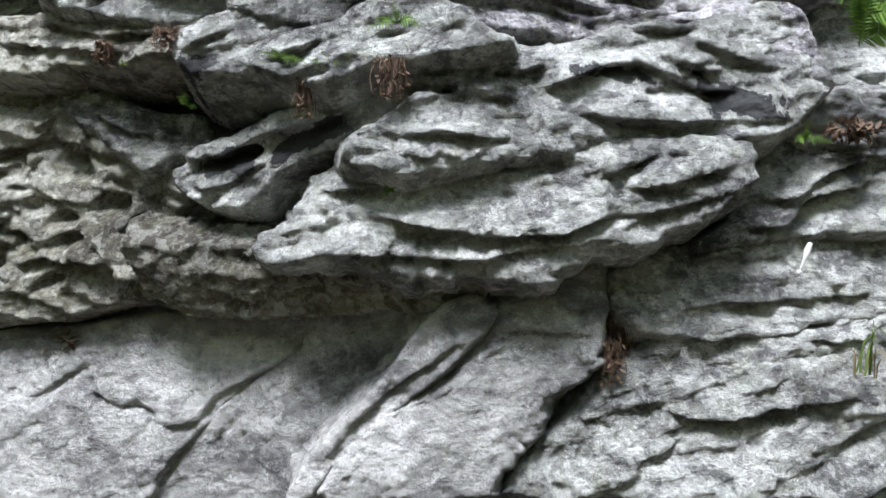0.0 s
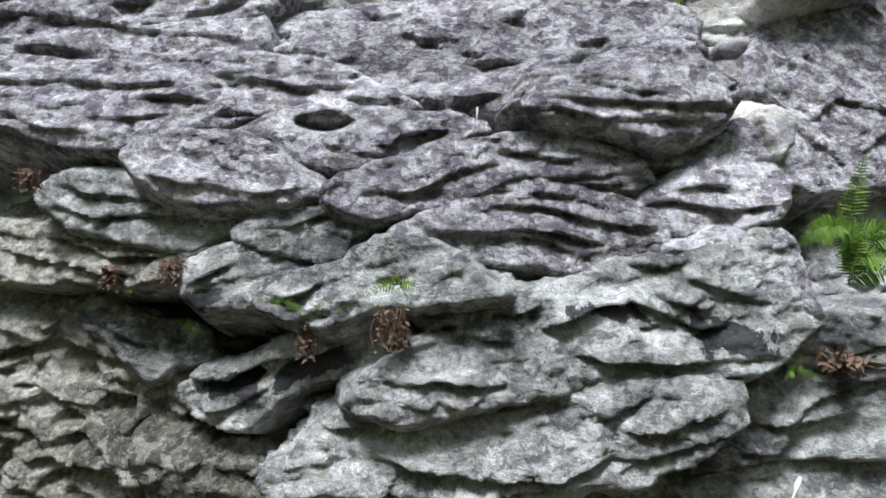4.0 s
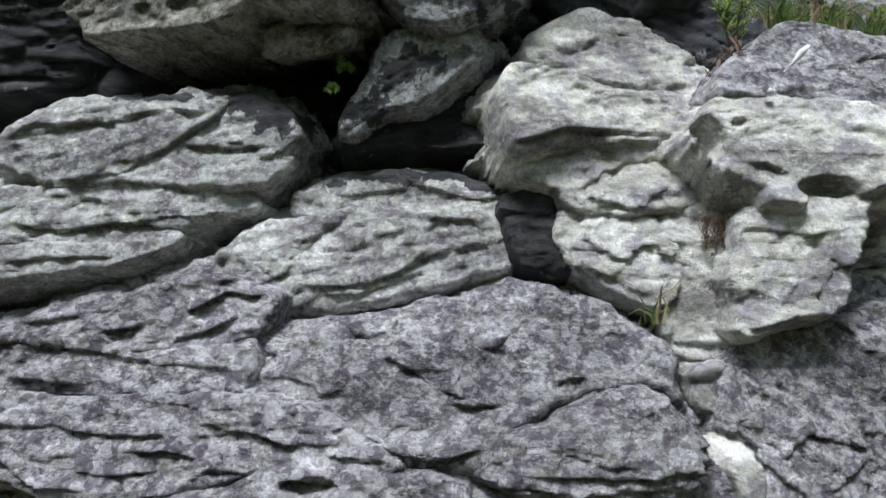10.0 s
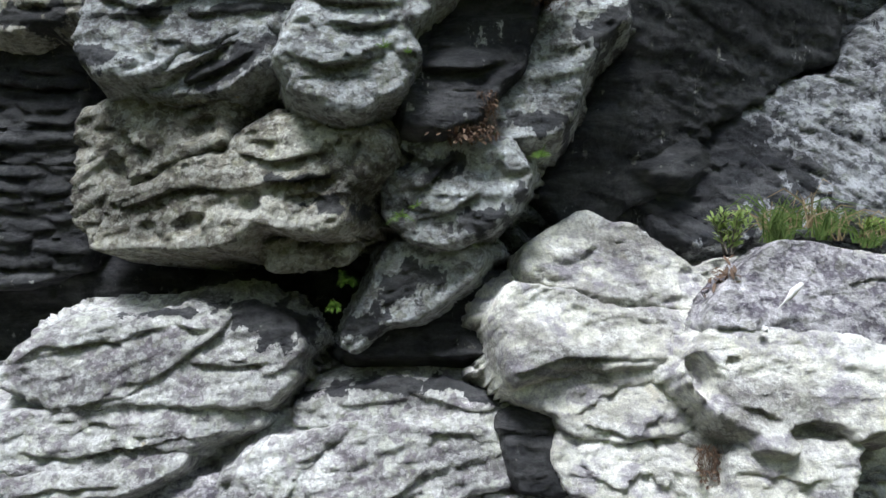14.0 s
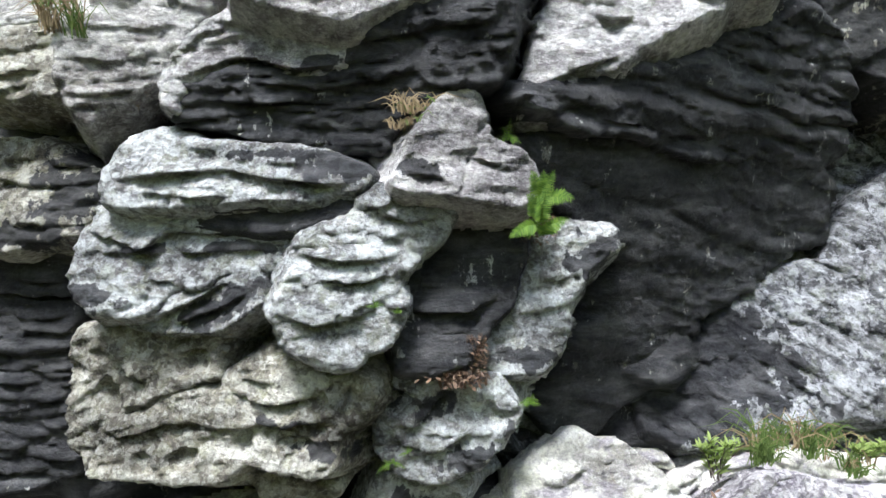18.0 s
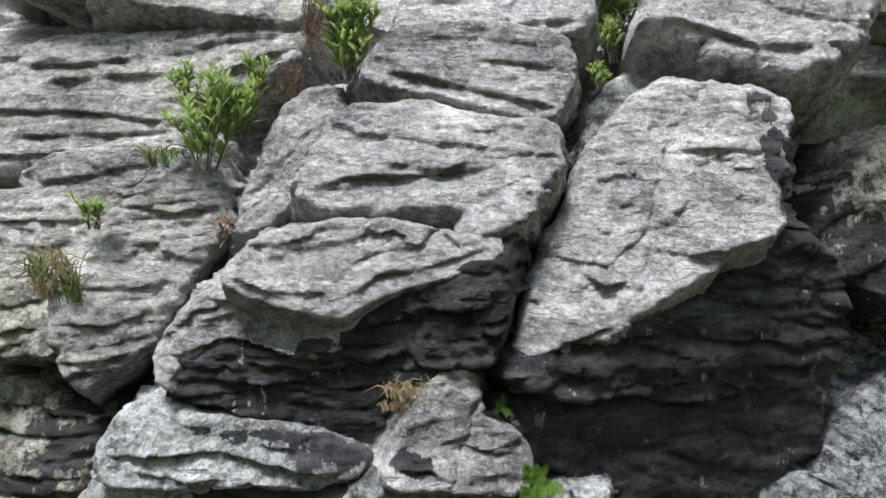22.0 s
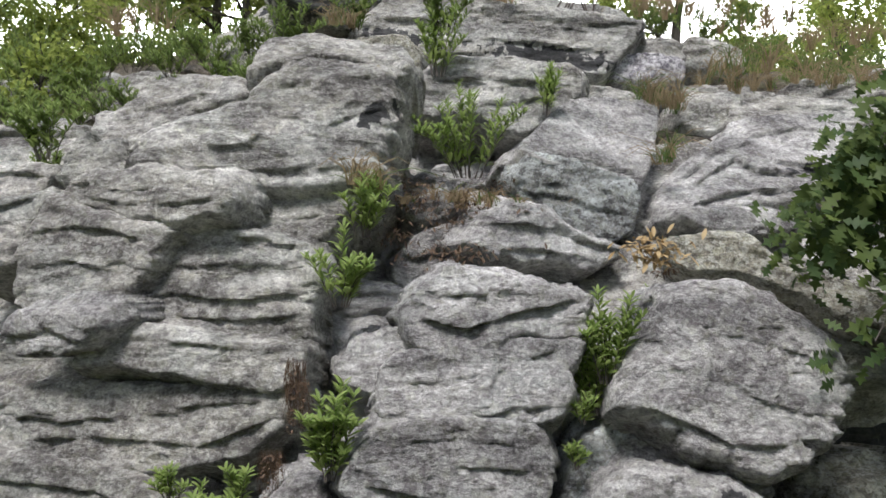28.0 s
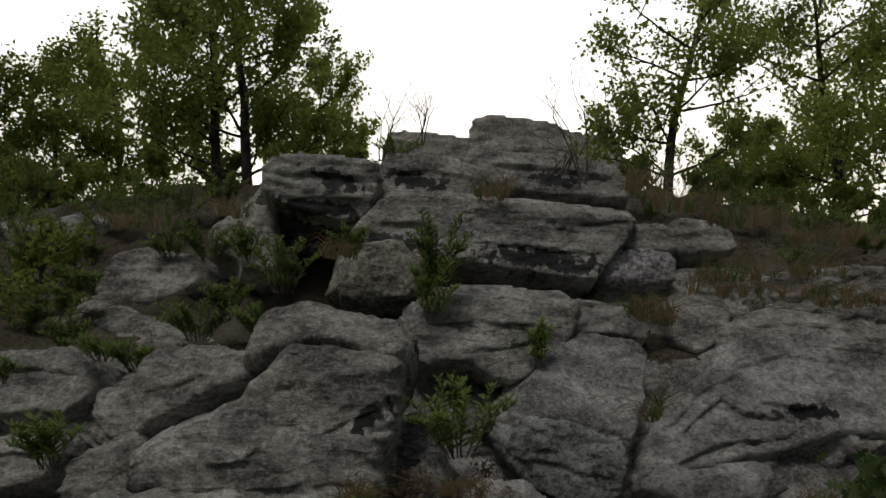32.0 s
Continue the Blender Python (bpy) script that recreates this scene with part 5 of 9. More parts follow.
rock("rock_shelf", "thin pale shelf edge over a long black slot", WARM, (-1.46, 2.53, 3.65), (0.16, 0.39), (-0.53, 0.02, -0.07, 0.04, 0.14, 0.01, 0.35, 0.05, 0.42, 0.06, 0.24, -0.02, 0.01, -0.06, -0.49, -0.10), bed=6, edge=0.038, back=0.065, amp=0.008, size=0.14, chip=0.05, group='shelves of the middle cliff', flare=0.12, layers=(0.2, 0.006))
rock("cream_wedge", "small cream sandstone wedge in a cleft", CREAM, (1.05, 2.37, 3.15), (0.02, 0.33), (-0.07, 0.06, 0.06, 0.09, 0.07, -0.02, 0.02, -0.09, -0.06, -0.05), edge=0.045, back=0.065, amp=0.01, chip=0.05, chunk=0.12, group='cream blocks', flare=0.12)
rock("cream_block", "cream sandstone block with a broken angular top", CREAM, (0.84, 2.85, 4.51), (0.09, 0.44), (-0.43, -0.02, -0.39, 0.08, -0.24, 0.17, -0.14, 0.23, -0.01, 0.16, 0.09, 0.17, 0.21, 0.07, 0.34, -0.04, 0.46, -0.15, 0.37, -0.21, 0.22, -0.19, -0.15, -0.15, -0.32, -0.09), edge=0.053, back=0.13, chip=0.07, chunk=0.2, flare=0.03, group='cream blocks', amp=0.01, size=0.2, fold=0.005, layers=(0.2, 0.006), cracks=[((0.21, 0.07, 0.30, -0.05, 0.44, -0.13), 0.012, 0.03), ((-0.14, 0.21, -0.10, 0.07, -0.15, -0.14), 0.015, 0.02)], lips=[((-0.40, -0.01, -0.24, -0.12, -0.08, -0.17, 0.22, -0.20), 0.05, 0.03)])
rock("cream_block", "cream sandstone block with a smooth rounded end", CREAM, (0.68, 2.65, 4.24), (0.14, 0.44), (-0.38, 0.12, -0.33, 0.19, -0.17, 0.16, -0.00, 0.11, 0.36, 0.07, 0.51, 0.04, 0.42, -0.06, 0.36, -0.14, 0.14, -0.14, -0.14, -0.13, -0.33, -0.19, -0.36, -0.06), edge=0.09, back=0.13, chip=0.06, chunk=0.26, group='cream blocks', amp=0.01, size=0.2, fold=0.005, flare=0.12, layers=(0.2, 0.006), lips=[((-0.36, -0.18, -0.14, -0.10, 0.04, -0.12, 0.35, -0.13), 0.05, 0.04), ((-0.36, 0.08, -0.27, 0.09, -0.15, 0.14), 0.05, 0.03)])
rock("cream_block", "cream sandstone block fluted along its lower edge", CREAM, (0.72, 2.62, 3.96), (-0.01, 0.29), (-0.38, 0.05, -0.17, 0.12, 0.06, 0.14, 0.32, 0.13, 0.35, 0.04, 0.36, -0.12, 0.09, -0.16, -0.16, -0.12, -0.18, -0.05, -0.31, -0.01), edge=0.045, back=0.104, chip=0.07, chunk=0.2, group='cream blocks', amp=0.01, size=0.2, fold=0.005, flare=0.12, layers=(0.2, 0.006), lips=[((-0.37, 0.06, -0.17, 0.08, -0.09, 0.11), 0.04, 0.04), ((-0.16, -0.09, -0.01, -0.01, 0.15, 0.08), 0.06, 0.03)], holes=[(-0.01, 0.00, 0.03, 0.01, 20, 0.03)])
rock("cream_block", "pale sandstone block streaked with grey", CREAM, (0.77, 2.56, 3.64), (-0.07, 0.33), (-0.26, 0.08, -0.22, 0.17, 0.00, 0.15, 0.15, 0.14, 0.23, 0.01, 0.17, -0.17, 0.10, -0.20, -0.02, -0.14, -0.19, -0.03), edge=0.053, back=0.091, chip=0.06, chunk=0.24, group='cream blocks', amp=0.01, size=0.2, fold=0.005, flare=0.12, layers=(0.2, 0.006), lips=[((-0.19, -0.02, -0.02, -0.13, 0.11, -0.19), 0.05, 0.03)])
rock("cream_boulder", "pale sandstone boulder with dark sockets", CREAM, (1.38, 2.41, 4.02), (0.01, 0.47), (-0.36, 0.13, -0.28, 0.23, -0.02, 0.24, 0.24, 0.21, 0.55, 0.14, 0.47, -0.10, 0.23, -0.13, 0.13, -0.11, -0.00, -0.11, -0.03, -0.18, -0.13, -0.17, -0.16, -0.10, -0.27, -0.05, -0.34, 0.03), edge=0.105, back=0.104, chip=0.05, chunk=0.26, group='cream blocks', amp=0.01, size=0.2, fold=0.005, flare=0.12, layers=(0.2, 0.006), lips=[((-0.27, -0.04, -0.15, -0.06, -0.02, -0.12), 0.05, 0.03)], holes=[(-0.31, 0.06, 0.05, 0.11, 25, 0.16), (0.08, -0.14, 0.11, 0.04, 0, 0.12), (-0.20, 0.11, 0.03, 0.02, 0, 0.06)])
rock("cream_block", "cream sandstone block hanging over an undercut", CREAM, (1.36, 2.34, 3.62), (-0.12, 0.24), (-0.20, 0.18, 0.02, 0.21, 0.25, 0.23, 0.23, 0.10, 0.17, -0.00, 0.09, -0.18, -0.07, -0.20, -0.24, -0.27, -0.24, -0.05), edge=0.068, back=0.104, chip=0.06, chunk=0.26, group='cream blocks', amp=0.01, size=0.2, fold=0.005, flare=0.12, layers=(0.2, 0.006), lips=[((-0.19, 0.11, 0.03, 0.09, 0.22, 0.10), 0.06, 0.02), ((-0.24, -0.26, -0.06, -0.20, 0.11, -0.17), 0.05, 0.03)])
rock("rock_block", "purple-grey sandstone cap with grass growing on it", LICHEN, (1.60, 2.62, 4.39), (0.10, 0.48), (-0.41, 0.01, -0.17, 0.19, 0.05, 0.21, 0.31, 0.15, 0.51, 0.12, 0.37, -0.25, 0.04, -0.17, -0.23, -0.14, -0.49, -0.12), edge=0.09, back=0.13, amp=0.012, size=0.2, chip=0.05, flare=0.03, group='cream blocks', layers=(0.2, 0.006), lips=[((0.10, 0.02, 0.28, 0.05, 0.45, 0.03), 0.04, 0.03)])
rock("cream_column", "cream sandstone wedge running down a cleft", CREAM, (1.06, 2.51, 3.50), (-0.13, 0.22), (-0.15, 0.27, 0.02, 0.34, 0.16, 0.37, 0.16, 0.16, 0.11, -0.20, 0.03, -0.35, -0.06, -0.38, -0.14, -0.16, -0.13, 0.00), edge=0.06, back=0.091, chip=0.06, chunk=0.2, group='cream blocks', amp=0.01, size=0.2, fold=0.005, flare=0.12, layers=(0.2, 0.006))
rock("rock_wall", "grey and purple weathered sandstone wall beside the cream blocks", LICHEN, (1.35, 2.33, 3.05), (0.11, 0.32), (-0.31, -0.10, -0.25, 0.19, -0.15, 0.29, 0.12, 0.32, 0.34, 0.39, 0.54, 0.44, 0.36, -0.30, 0.03, -0.36, -0.17, -0.36, -0.17, -0.21, -0.26, -0.15), bed=-40, edge=0.075, back=0.091, amp=0.02, size=0.22, chip=0.06, chunk=0.3, flare=0.12, layers=(0.2, 0.006), cracks=[((-0.09, 0.10, 0.01, 0.18, 0.15, 0.25), 0.02, 0.02)], lips=[((0.05, -0.26, 0.16, -0.17, 0.23, -0.11), 0.06, 0.05), ((-0.24, 0.22, -0.01, 0.32, 0.18, 0.36), 0.06, 0.02)])
rock("boulder", "big domed grey boulder on the cliff edge", TOP, (-0.86, 4.28, 9.53), (0.10, 0.45), (-1.01, -0.12, -0.90, -0.03, -0.60, 0.11, -0.29, 0.22, -0.22, 0.38, -0.03, 0.56, 0.20, 0.58, 0.53, 0.55, 0.84, 0.50, 0.83, 0.23, 0.79, -0.04, 0.76, -0.26, 0.70, -0.41, 0.44, -0.45, 0.08, -0.46, -0.27, -0.42, -0.63, -0.39, -0.90, -0.33), bed=4, amp=0.03, edge=0.4, back=0.5, chip=0.05, chunk=0.26, fold=0.006, size=0.26, flare=0.08, layers=(0.2, 0.006), lips=[((0.19, -0.08, 0.41, -0.00, 0.55, 0.05, 0.78, 0.15), 0.1, 0.04), ((-0.82, -0.12, -0.48, -0.01, -0.16, 0.05), 0.1, 0.02), ((-0.53, -0.33, -0.10, -0.37, 0.28, -0.33), 0.08, 0.03)], stains=[(0.63, 0.05, 0.17, 0.05, 35)])
rock("boulder", "rounded top of the big boulder", TOP, (-0.66, 4.82, 10.15), (0.00, 0.90), (-0.51, -0.19, -0.51, -0.00, -0.42, 0.16, -0.07, 0.19, 0.29, 0.10, 0.62, 0.10, 0.63, -0.14, 0.31, -0.10, -0.03, -0.06, -0.28, -0.09), amp=0.02, edge=0.15, back=0.163, chip=0.05, chunk=0.26, fold=0.006, size=0.26, flare=0.08, layers=(0.2, 0.006))
rock("boulder", "smaller domed boulder tucked behind another", TOP, (-1.87, 4.71, 9.69), (-0.10, 0.60), (-0.45, -0.15, -0.46, -0.01, -0.25, 0.07, -0.17, 0.27, 0.08, 0.33, 0.62, 0.29, 0.65, 0.11, 0.41, 0.03, 0.14, -0.10, -0.03, -0.22, -0.20, -0.31, -0.30, -0.27), amp=0.015, edge=0.225, back=0.227, chip=0.05, chunk=0.26, fold=0.006, size=0.26, flare=0.08, layers=(0.2, 0.006), lips=[((-0.30, -0.06, 0.11, 0.03, 0.51, 0.16), 0.08, 0.03)])
rock("rock_block", "rounded grey rock below the domed boulder", TOP, (-2.03, 4.18, 9.23), (-0.05, 0.36), (-0.24, -0.05, -0.17, 0.10, 0.11, 0.19, 0.17, 0.03, 0.24, -0.05, 0.06, -0.09, -0.19, -0.13), amp=0.015, edge=0.15, back=0.163, chip=0.05, chunk=0.26, fold=0.006, size=0.26, flare=0.08, layers=(0.2, 0.006))
rock("ledge", "pale rounded sandstone bed", TOP, (-1.54, 3.83, 9.01), (-0.19, 0.34), (-0.62, 0.02, -0.48, 0.13, -0.18, 0.20, 0.20, 0.15, 0.50, 0.13, 0.52, -0.04, 0.46, -0.14, 0.18, -0.18, -0.19, -0.15, -0.47, -0.08), bed=-6, amp=0.015, edge=0.188, back=0.182, group='ledges of the crest', chip=0.05, chunk=0.26, fold=0.006, size=0.26, flare=0.08, layers=(0.2, 0.006), lips=[((-0.57, -0.01, -0.14, -0.06, 0.23, -0.08, 0.48, -0.04), 0.08, 0.03)])
rock("ledge", "grey sandstone bed spotted with ochre lichen", TOP, (-0.72, 4.15, 8.91), (0.02, 0.60), (-0.46, 0.13, -0.09, 0.14, 0.28, 0.17, 0.45, 0.13, 0.30, -0.04, 0.11, -0.17, -0.18, -0.21, -0.38, -0.14), bed=2, amp=0.015, edge=0.165, back=0.169, group='ledges of the crest', chip=0.05, chunk=0.26, fold=0.006, size=0.26, flare=0.08, layers=(0.2, 0.006), lips=[((-0.36, -0.04, -0.07, -0.06, 0.26, -0.01), 0.08, 0.03)])
rock("ledge", "bulging grey sandstone bed", TOP, (-1.85, 3.73, 8.64), (-0.13, 0.35), (-0.47, -0.12, -0.45, 0.17, -0.31, 0.38, -0.11, 0.31, 0.20, 0.23, 0.51, 0.17, 0.46, 0.07, 0.34, -0.15, 0.23, -0.33, -0.07, -0.36, -0.37, -0.32), bed=-4, amp=0.015, edge=0.188, back=0.195, group='ledges of the crest', chip=0.05, chunk=0.26, fold=0.006, size=0.26, flare=0.08, layers=(0.2, 0.006), lips=[((-0.43, 0.11, -0.11, 0.15, 0.44, 0.07), 0.08, 0.035), ((-0.42, -0.11, -0.11, -0.04, 0.30, -0.14), 0.08, 0.03), ((-0.27, -0.28, 0.05, -0.29, 0.28, -0.23), 0.06, 0.03)])
rock("ledge", "grey bed at the cliff's edge", TOP, (-2.48, 3.94, 8.80), (0.00, 0.42), (-0.36, 0.12, -0.06, 0.18, 0.24, 0.27, 0.23, 0.16, 0.14, -0.01, 0.11, -0.21, 0.02, -0.24, -0.26, -0.21), amp=0.015, edge=0.15, back=0.163, group='ledges of the crest', chip=0.05, chunk=0.26, fold=0.006, size=0.26, flare=0.08, layers=(0.2, 0.006), lips=[((-0.25, 0.09, -0.05, 0.12, 0.21, 0.22), 0.05, 0.04)])
rock("rock_slab", "slanted slab of purple-grey sandstone", CRUST, (1.43, 5.30, 9.59), (0.26, 0.77), (-0.60, -0.12, -0.37, 0.11, -0.14, 0.36, 0.28, 0.40, 0.65, 0.31, 0.53, -0.08, 0.32, -0.42, -0.05, -0.30, -0.52, -0.18), bed=-14, amp=0.012, edge=0.075, back=0.13, chip=0.05, chunk=0.26, fold=0.006, size=0.26, flare=0.16, layers=(0.2, 0.006), cracks=[((0.35, 0.36, 0.25, -0.03, 0.14, -0.34), 0.02, 0.03)], lips=[((-0.49, -0.16, -0.03, -0.23, 0.33, -0.34), 0.08, 0.04), ((-0.12, 0.11, 0.21, 0.06, 0.53, 0.11), 0.08, 0.02)])
rock("rock_block", "blue-green lichened face below a slab", BLUE, (1.26, 5.01, 9.05), (0.05, 0.10), (-0.49, 0.14, -0.37, 0.38, 0.12, 0.26, 0.48, 0.12, 0.43, -0.19, 0.21, -0.33, -0.07, -0.24, -0.33, -0.11), bed=-14, amp=0.012, edge=0.06, back=0.091, chip=0.05, chunk=0.26, fold=0.006, size=0.26, flare=0.08, layers=(0.2, 0.006), lips=[((-0.46, 0.07, -0.06, 0.01, 0.38, -0.10), 0.06, 0.03)])
rock("rock_shelf", "low sandstone shelf behind leafy bushes", TOP, (0.75, 5.53, 10.00), (0.04, 0.32), (-0.74, -0.03, -0.69, 0.17, -0.47, 0.32, 0.07, 0.32, 0.36, 0.29, 0.67, 0.24, 0.66, 0.10, 0.54, -0.08, 0.34, -0.22, 0.14, -0.36, -0.05, -0.28, -0.19, -0.18, -0.66, -0.19), bed=-4, amp=0.015, edge=0.09, back=0.13, layers=(0.12, 0.03), chip=0.05, chunk=0.26, fold=0.006, size=0.26, flare=0.16, lips=[((-0.62, 0.10, -0.13, 0.13, 0.50, 0.09), 0.08, 0.05), ((-0.33, -0.11, 0.06, -0.09, 0.40, -0.01), 0.08, 0.05)])
rock("rock_block", "square grey block on the slope", TOP, (1.88, 6.22, 10.07), (0.03, 0.40), (-0.34, 0.18, 0.09, 0.14, 0.35, -0.03, 0.33, -0.15, -0.01, -0.07, -0.45, -0.09), amp=0.015, edge=0.075, back=0.117, chip=0.05, chunk=0.26, fold=0.006, size=0.26, flare=0.04, layers=(0.2, 0.006), cracks=[((-0.13, 0.18, -0.18, -0.08), 0.02, 0.04)])
rock("rock_tongue", "jutting stack of sandstone beds over a shadowed slot", CRUST, (3.09, 5.58, 9.39), (0.05, 0.94), (-1.16, -0.30, -0.84, -0.02, -0.41, 0.27, -0.18, 0.49, 0.43, 0.55, 1.34, 0.53, 1.77, 0.49, 1.32, -0.16, 0.59, -0.14, 0.14, -0.24, -0.46, -0.31, -0.90, -0.42, -1.15, -0.43), bed=14, amp=0.015, edge=0.075, back=0.13, chip=0.05, chunk=0.26, fold=0.006, size=0.26, flare=0.16, layers=(0.2, 0.006), cracks=[((-0.43, 0.27, -0.13, 0.51, 0.06, 0.56), 0.03, 0.05)], lips=[((-0.96, -0.39, -0.44, -0.24, 0.26, -0.20), 0.1, 0.1), ((-0.88, -0.22, -0.36, 0.06, -0.21, -0.04, 0.25, -0.11), 0.09, 0.09), ((-0.07, 0.16, -0.02, 0.03, 0.60, -0.03), 0.09, 0.09), ((-0.83, -0.00, -0.20, 0.47), 0.06, 0.05), ((-0.23, 0.27, 0.34, 0.38, 0.96, 0.33), 0.08, 0.05), ((-0.93, -0.16, -0.49, 0.12, -0.07, 0.27), 0.07, 0.06)], stains=[(0.39, -0.04, 0.24, 0.05, 0)])
rock("rock_slab", "flat slab under a shadowed slot", CRUST, (2.49, 4.90, 8.91), (0.27, 0.38), (-0.51, 0.06, -0.01, 0.06, 0.49, 0.07, 0.54, -0.05, -0.04, -0.11, -0.40, -0.03), amp=0.012, edge=0.075, back=0.117, chip=0.05, chunk=0.26, fold=0.006, size=0.26, flare=0.08, layers=(0.2, 0.006))
rock("rock_slab", "upright grey slab on the slope", TOP, (2.77, 6.31, 10.03), (-0.17, 0.50), (-0.22, 0.06, -0.04, 0.26, 0.31, 0.16, 0.22, -0.10, -0.01, -0.22, -0.25, -0.13), amp=0.012, edge=0.075, back=0.117, chip=0.05, chunk=0.26, fold=0.006, size=0.26, flare=0.16, layers=(0.2, 0.006))
rock("rock_slab", "broad purple-grey slab in thin beds", TOP, (3.83, 6.17, 9.97), (0.00, 1.10), (-0.86, 0.06, -0.27, 0.22, 0.33, 0.12, 1.02, -0.05, 0.92, -0.17, -0.32, -0.07, -0.87, -0.11), layers=(0.1, 0.03), amp=0.012, edge=0.075, back=0.13, chip=0.05, chunk=0.26, fold=0.006, size=0.26, flare=0.16, lips=[((-0.63, 0.06, 0.02, 0.06, 0.57, -0.01), 0.08, 0.06)])
rock("rock_slab", "flat slab sunk in dry grass", TOP, (4.14, 7.00, 10.26), (0.00, 1.10), (-0.47, 0.06, 0.28, 0.14, 0.38, -0.13, -0.21, -0.07), amp=0.012, edge=0.06, back=0.117, chip=0.05, chunk=0.26, fold=0.006, size=0.26, flare=0.16, layers=(0.2, 0.006), lips=[((-0.41, 0.01, 0.30, -0.02), 0.06, 0.05)])
rock("rock_hump", "pale hump of weathered sandstone", CRUST, (0.88, 4.48, 8.77), (0.45, 0.32), (-0.49, -0.06, -0.41, 0.11, -0.17, 0.25, 0.08, 0.19, 0.25, 0.07, 0.67, -0.09, 0.43, -0.22, 0.02, -0.16, -0.26, -0.11), bed=-8, amp=0.02, edge=0.112, back=0.13, chip=0.05, chunk=0.26, fold=0.006, size=0.26, flare=0.08, layers=(0.2, 0.006), lips=[((-0.41, 0.07, -0.09, 0.09, 0.24, -0.01, 0.60, -0.10), 0.08, 0.05), ((-0.34, -0.08, 0.03, -0.11, 0.37, -0.17), 0.07, 0.04)])
rock("rock_hump", "small pale hump between litter", CRUST, (0.15, 4.67, 8.99), (-0.03, 0.35), (-0.18, -0.05, 0.08, 0.17, 0.17, 0.04, 0.04, -0.09, -0.10, -0.09), bed=20, amp=0.015, edge=0.075, back=0.098, chip=0.05, chunk=0.26, fold=0.006, size=0.26, flare=0.08, layers=(0.2, 0.006))
rock("rock_hump", "low sandstone hump in the gully", CRUST, (0.23, 4.51, 8.57), (-0.04, 0.34), (-0.35, -0.04, -0.16, 0.23, 0.09, 0.27, 0.28, 0.08, 0.28, -0.10, 0.09, -0.18, -0.23, -0.22), amp=0.02, edge=0.09, back=0.098, chip=0.05, chunk=0.26, fold=0.006, size=0.26, flare=0.08, layers=(0.2, 0.006), lips=[((-0.31, 0.03, -0.03, 0.07, 0.24, 0.04), 0.07, 0.04)])
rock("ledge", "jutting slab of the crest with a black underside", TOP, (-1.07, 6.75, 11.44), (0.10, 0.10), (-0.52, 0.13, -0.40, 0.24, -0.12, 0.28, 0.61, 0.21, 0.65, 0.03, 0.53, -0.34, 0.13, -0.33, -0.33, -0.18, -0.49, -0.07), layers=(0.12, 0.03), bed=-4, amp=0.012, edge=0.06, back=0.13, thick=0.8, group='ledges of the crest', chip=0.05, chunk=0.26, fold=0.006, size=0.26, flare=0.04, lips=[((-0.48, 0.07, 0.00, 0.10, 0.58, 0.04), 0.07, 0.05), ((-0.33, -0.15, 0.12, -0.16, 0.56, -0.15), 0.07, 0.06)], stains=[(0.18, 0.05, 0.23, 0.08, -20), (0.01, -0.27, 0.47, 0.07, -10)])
# shade under the jutting slab is put into this block's black colour
rock("ledge", "block under a jutting slab, painted black as its shade", BLACK, (-1.30, 7.25, 10.98), (0.10, -0.10), (-0.40, 0.18, -0.22, 0.28, 0.58, 0.23, 0.48, 0.02, 0.33, -0.19, 0.07, -0.34, -0.29, -0.23, -0.53, 0.03), bed=0, amp=0.015, edge=0.06, back=0.098, thick=0.8, group='ledges of the crest', chip=0.05, chunk=0.26, fold=0.006, size=0.26, flare=0.16, layers=(0.2, 0.006))
rock("ledge", "steep grey rib beside the jutting slab", TOP, (-1.63, 6.95, 10.83), (0.20, 0.40), (-0.20, -0.20, -0.14, 0.32, 0.04, 0.42, 0.06, 0.01, 0.21, -0.18, 0.03, -0.34), amp=0.015, edge=0.09, back=0.13, group='ledges of the crest', chip=0.05, chunk=0.26, fold=0.006, size=0.26, flare=0.16, layers=(0.2, 0.006))
rock("ledge", "grey slope rock beside the jutting slab", TOP, (-1.94, 7.30, 11.07), (0.10, 0.50), (-0.37, -0.12, -0.00, 0.16, 0.16, 0.42, 0.30, 0.25, 0.11, 0.06, 0.08, -0.42, -0.24, -0.31), amp=0.02, edge=0.09, back=0.13, group='ledges of the crest', chip=0.05, chunk=0.26, fold=0.006, size=0.26, flare=0.04, layers=(0.2, 0.006), lips=[((-0.26, -0.13, 0.09, -0.01), 0.06, 0.05)])
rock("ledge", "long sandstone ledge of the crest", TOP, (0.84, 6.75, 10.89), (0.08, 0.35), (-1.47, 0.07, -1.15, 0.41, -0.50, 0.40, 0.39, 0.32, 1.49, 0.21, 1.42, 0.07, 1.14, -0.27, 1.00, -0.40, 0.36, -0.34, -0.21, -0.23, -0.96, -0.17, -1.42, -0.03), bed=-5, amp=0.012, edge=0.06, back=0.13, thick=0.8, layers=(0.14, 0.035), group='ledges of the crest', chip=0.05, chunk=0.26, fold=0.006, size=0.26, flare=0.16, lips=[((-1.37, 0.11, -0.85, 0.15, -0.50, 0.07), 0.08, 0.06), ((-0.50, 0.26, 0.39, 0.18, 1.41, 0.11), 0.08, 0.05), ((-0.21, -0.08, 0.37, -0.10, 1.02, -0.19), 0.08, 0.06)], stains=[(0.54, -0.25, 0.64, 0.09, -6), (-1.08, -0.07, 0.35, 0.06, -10)])
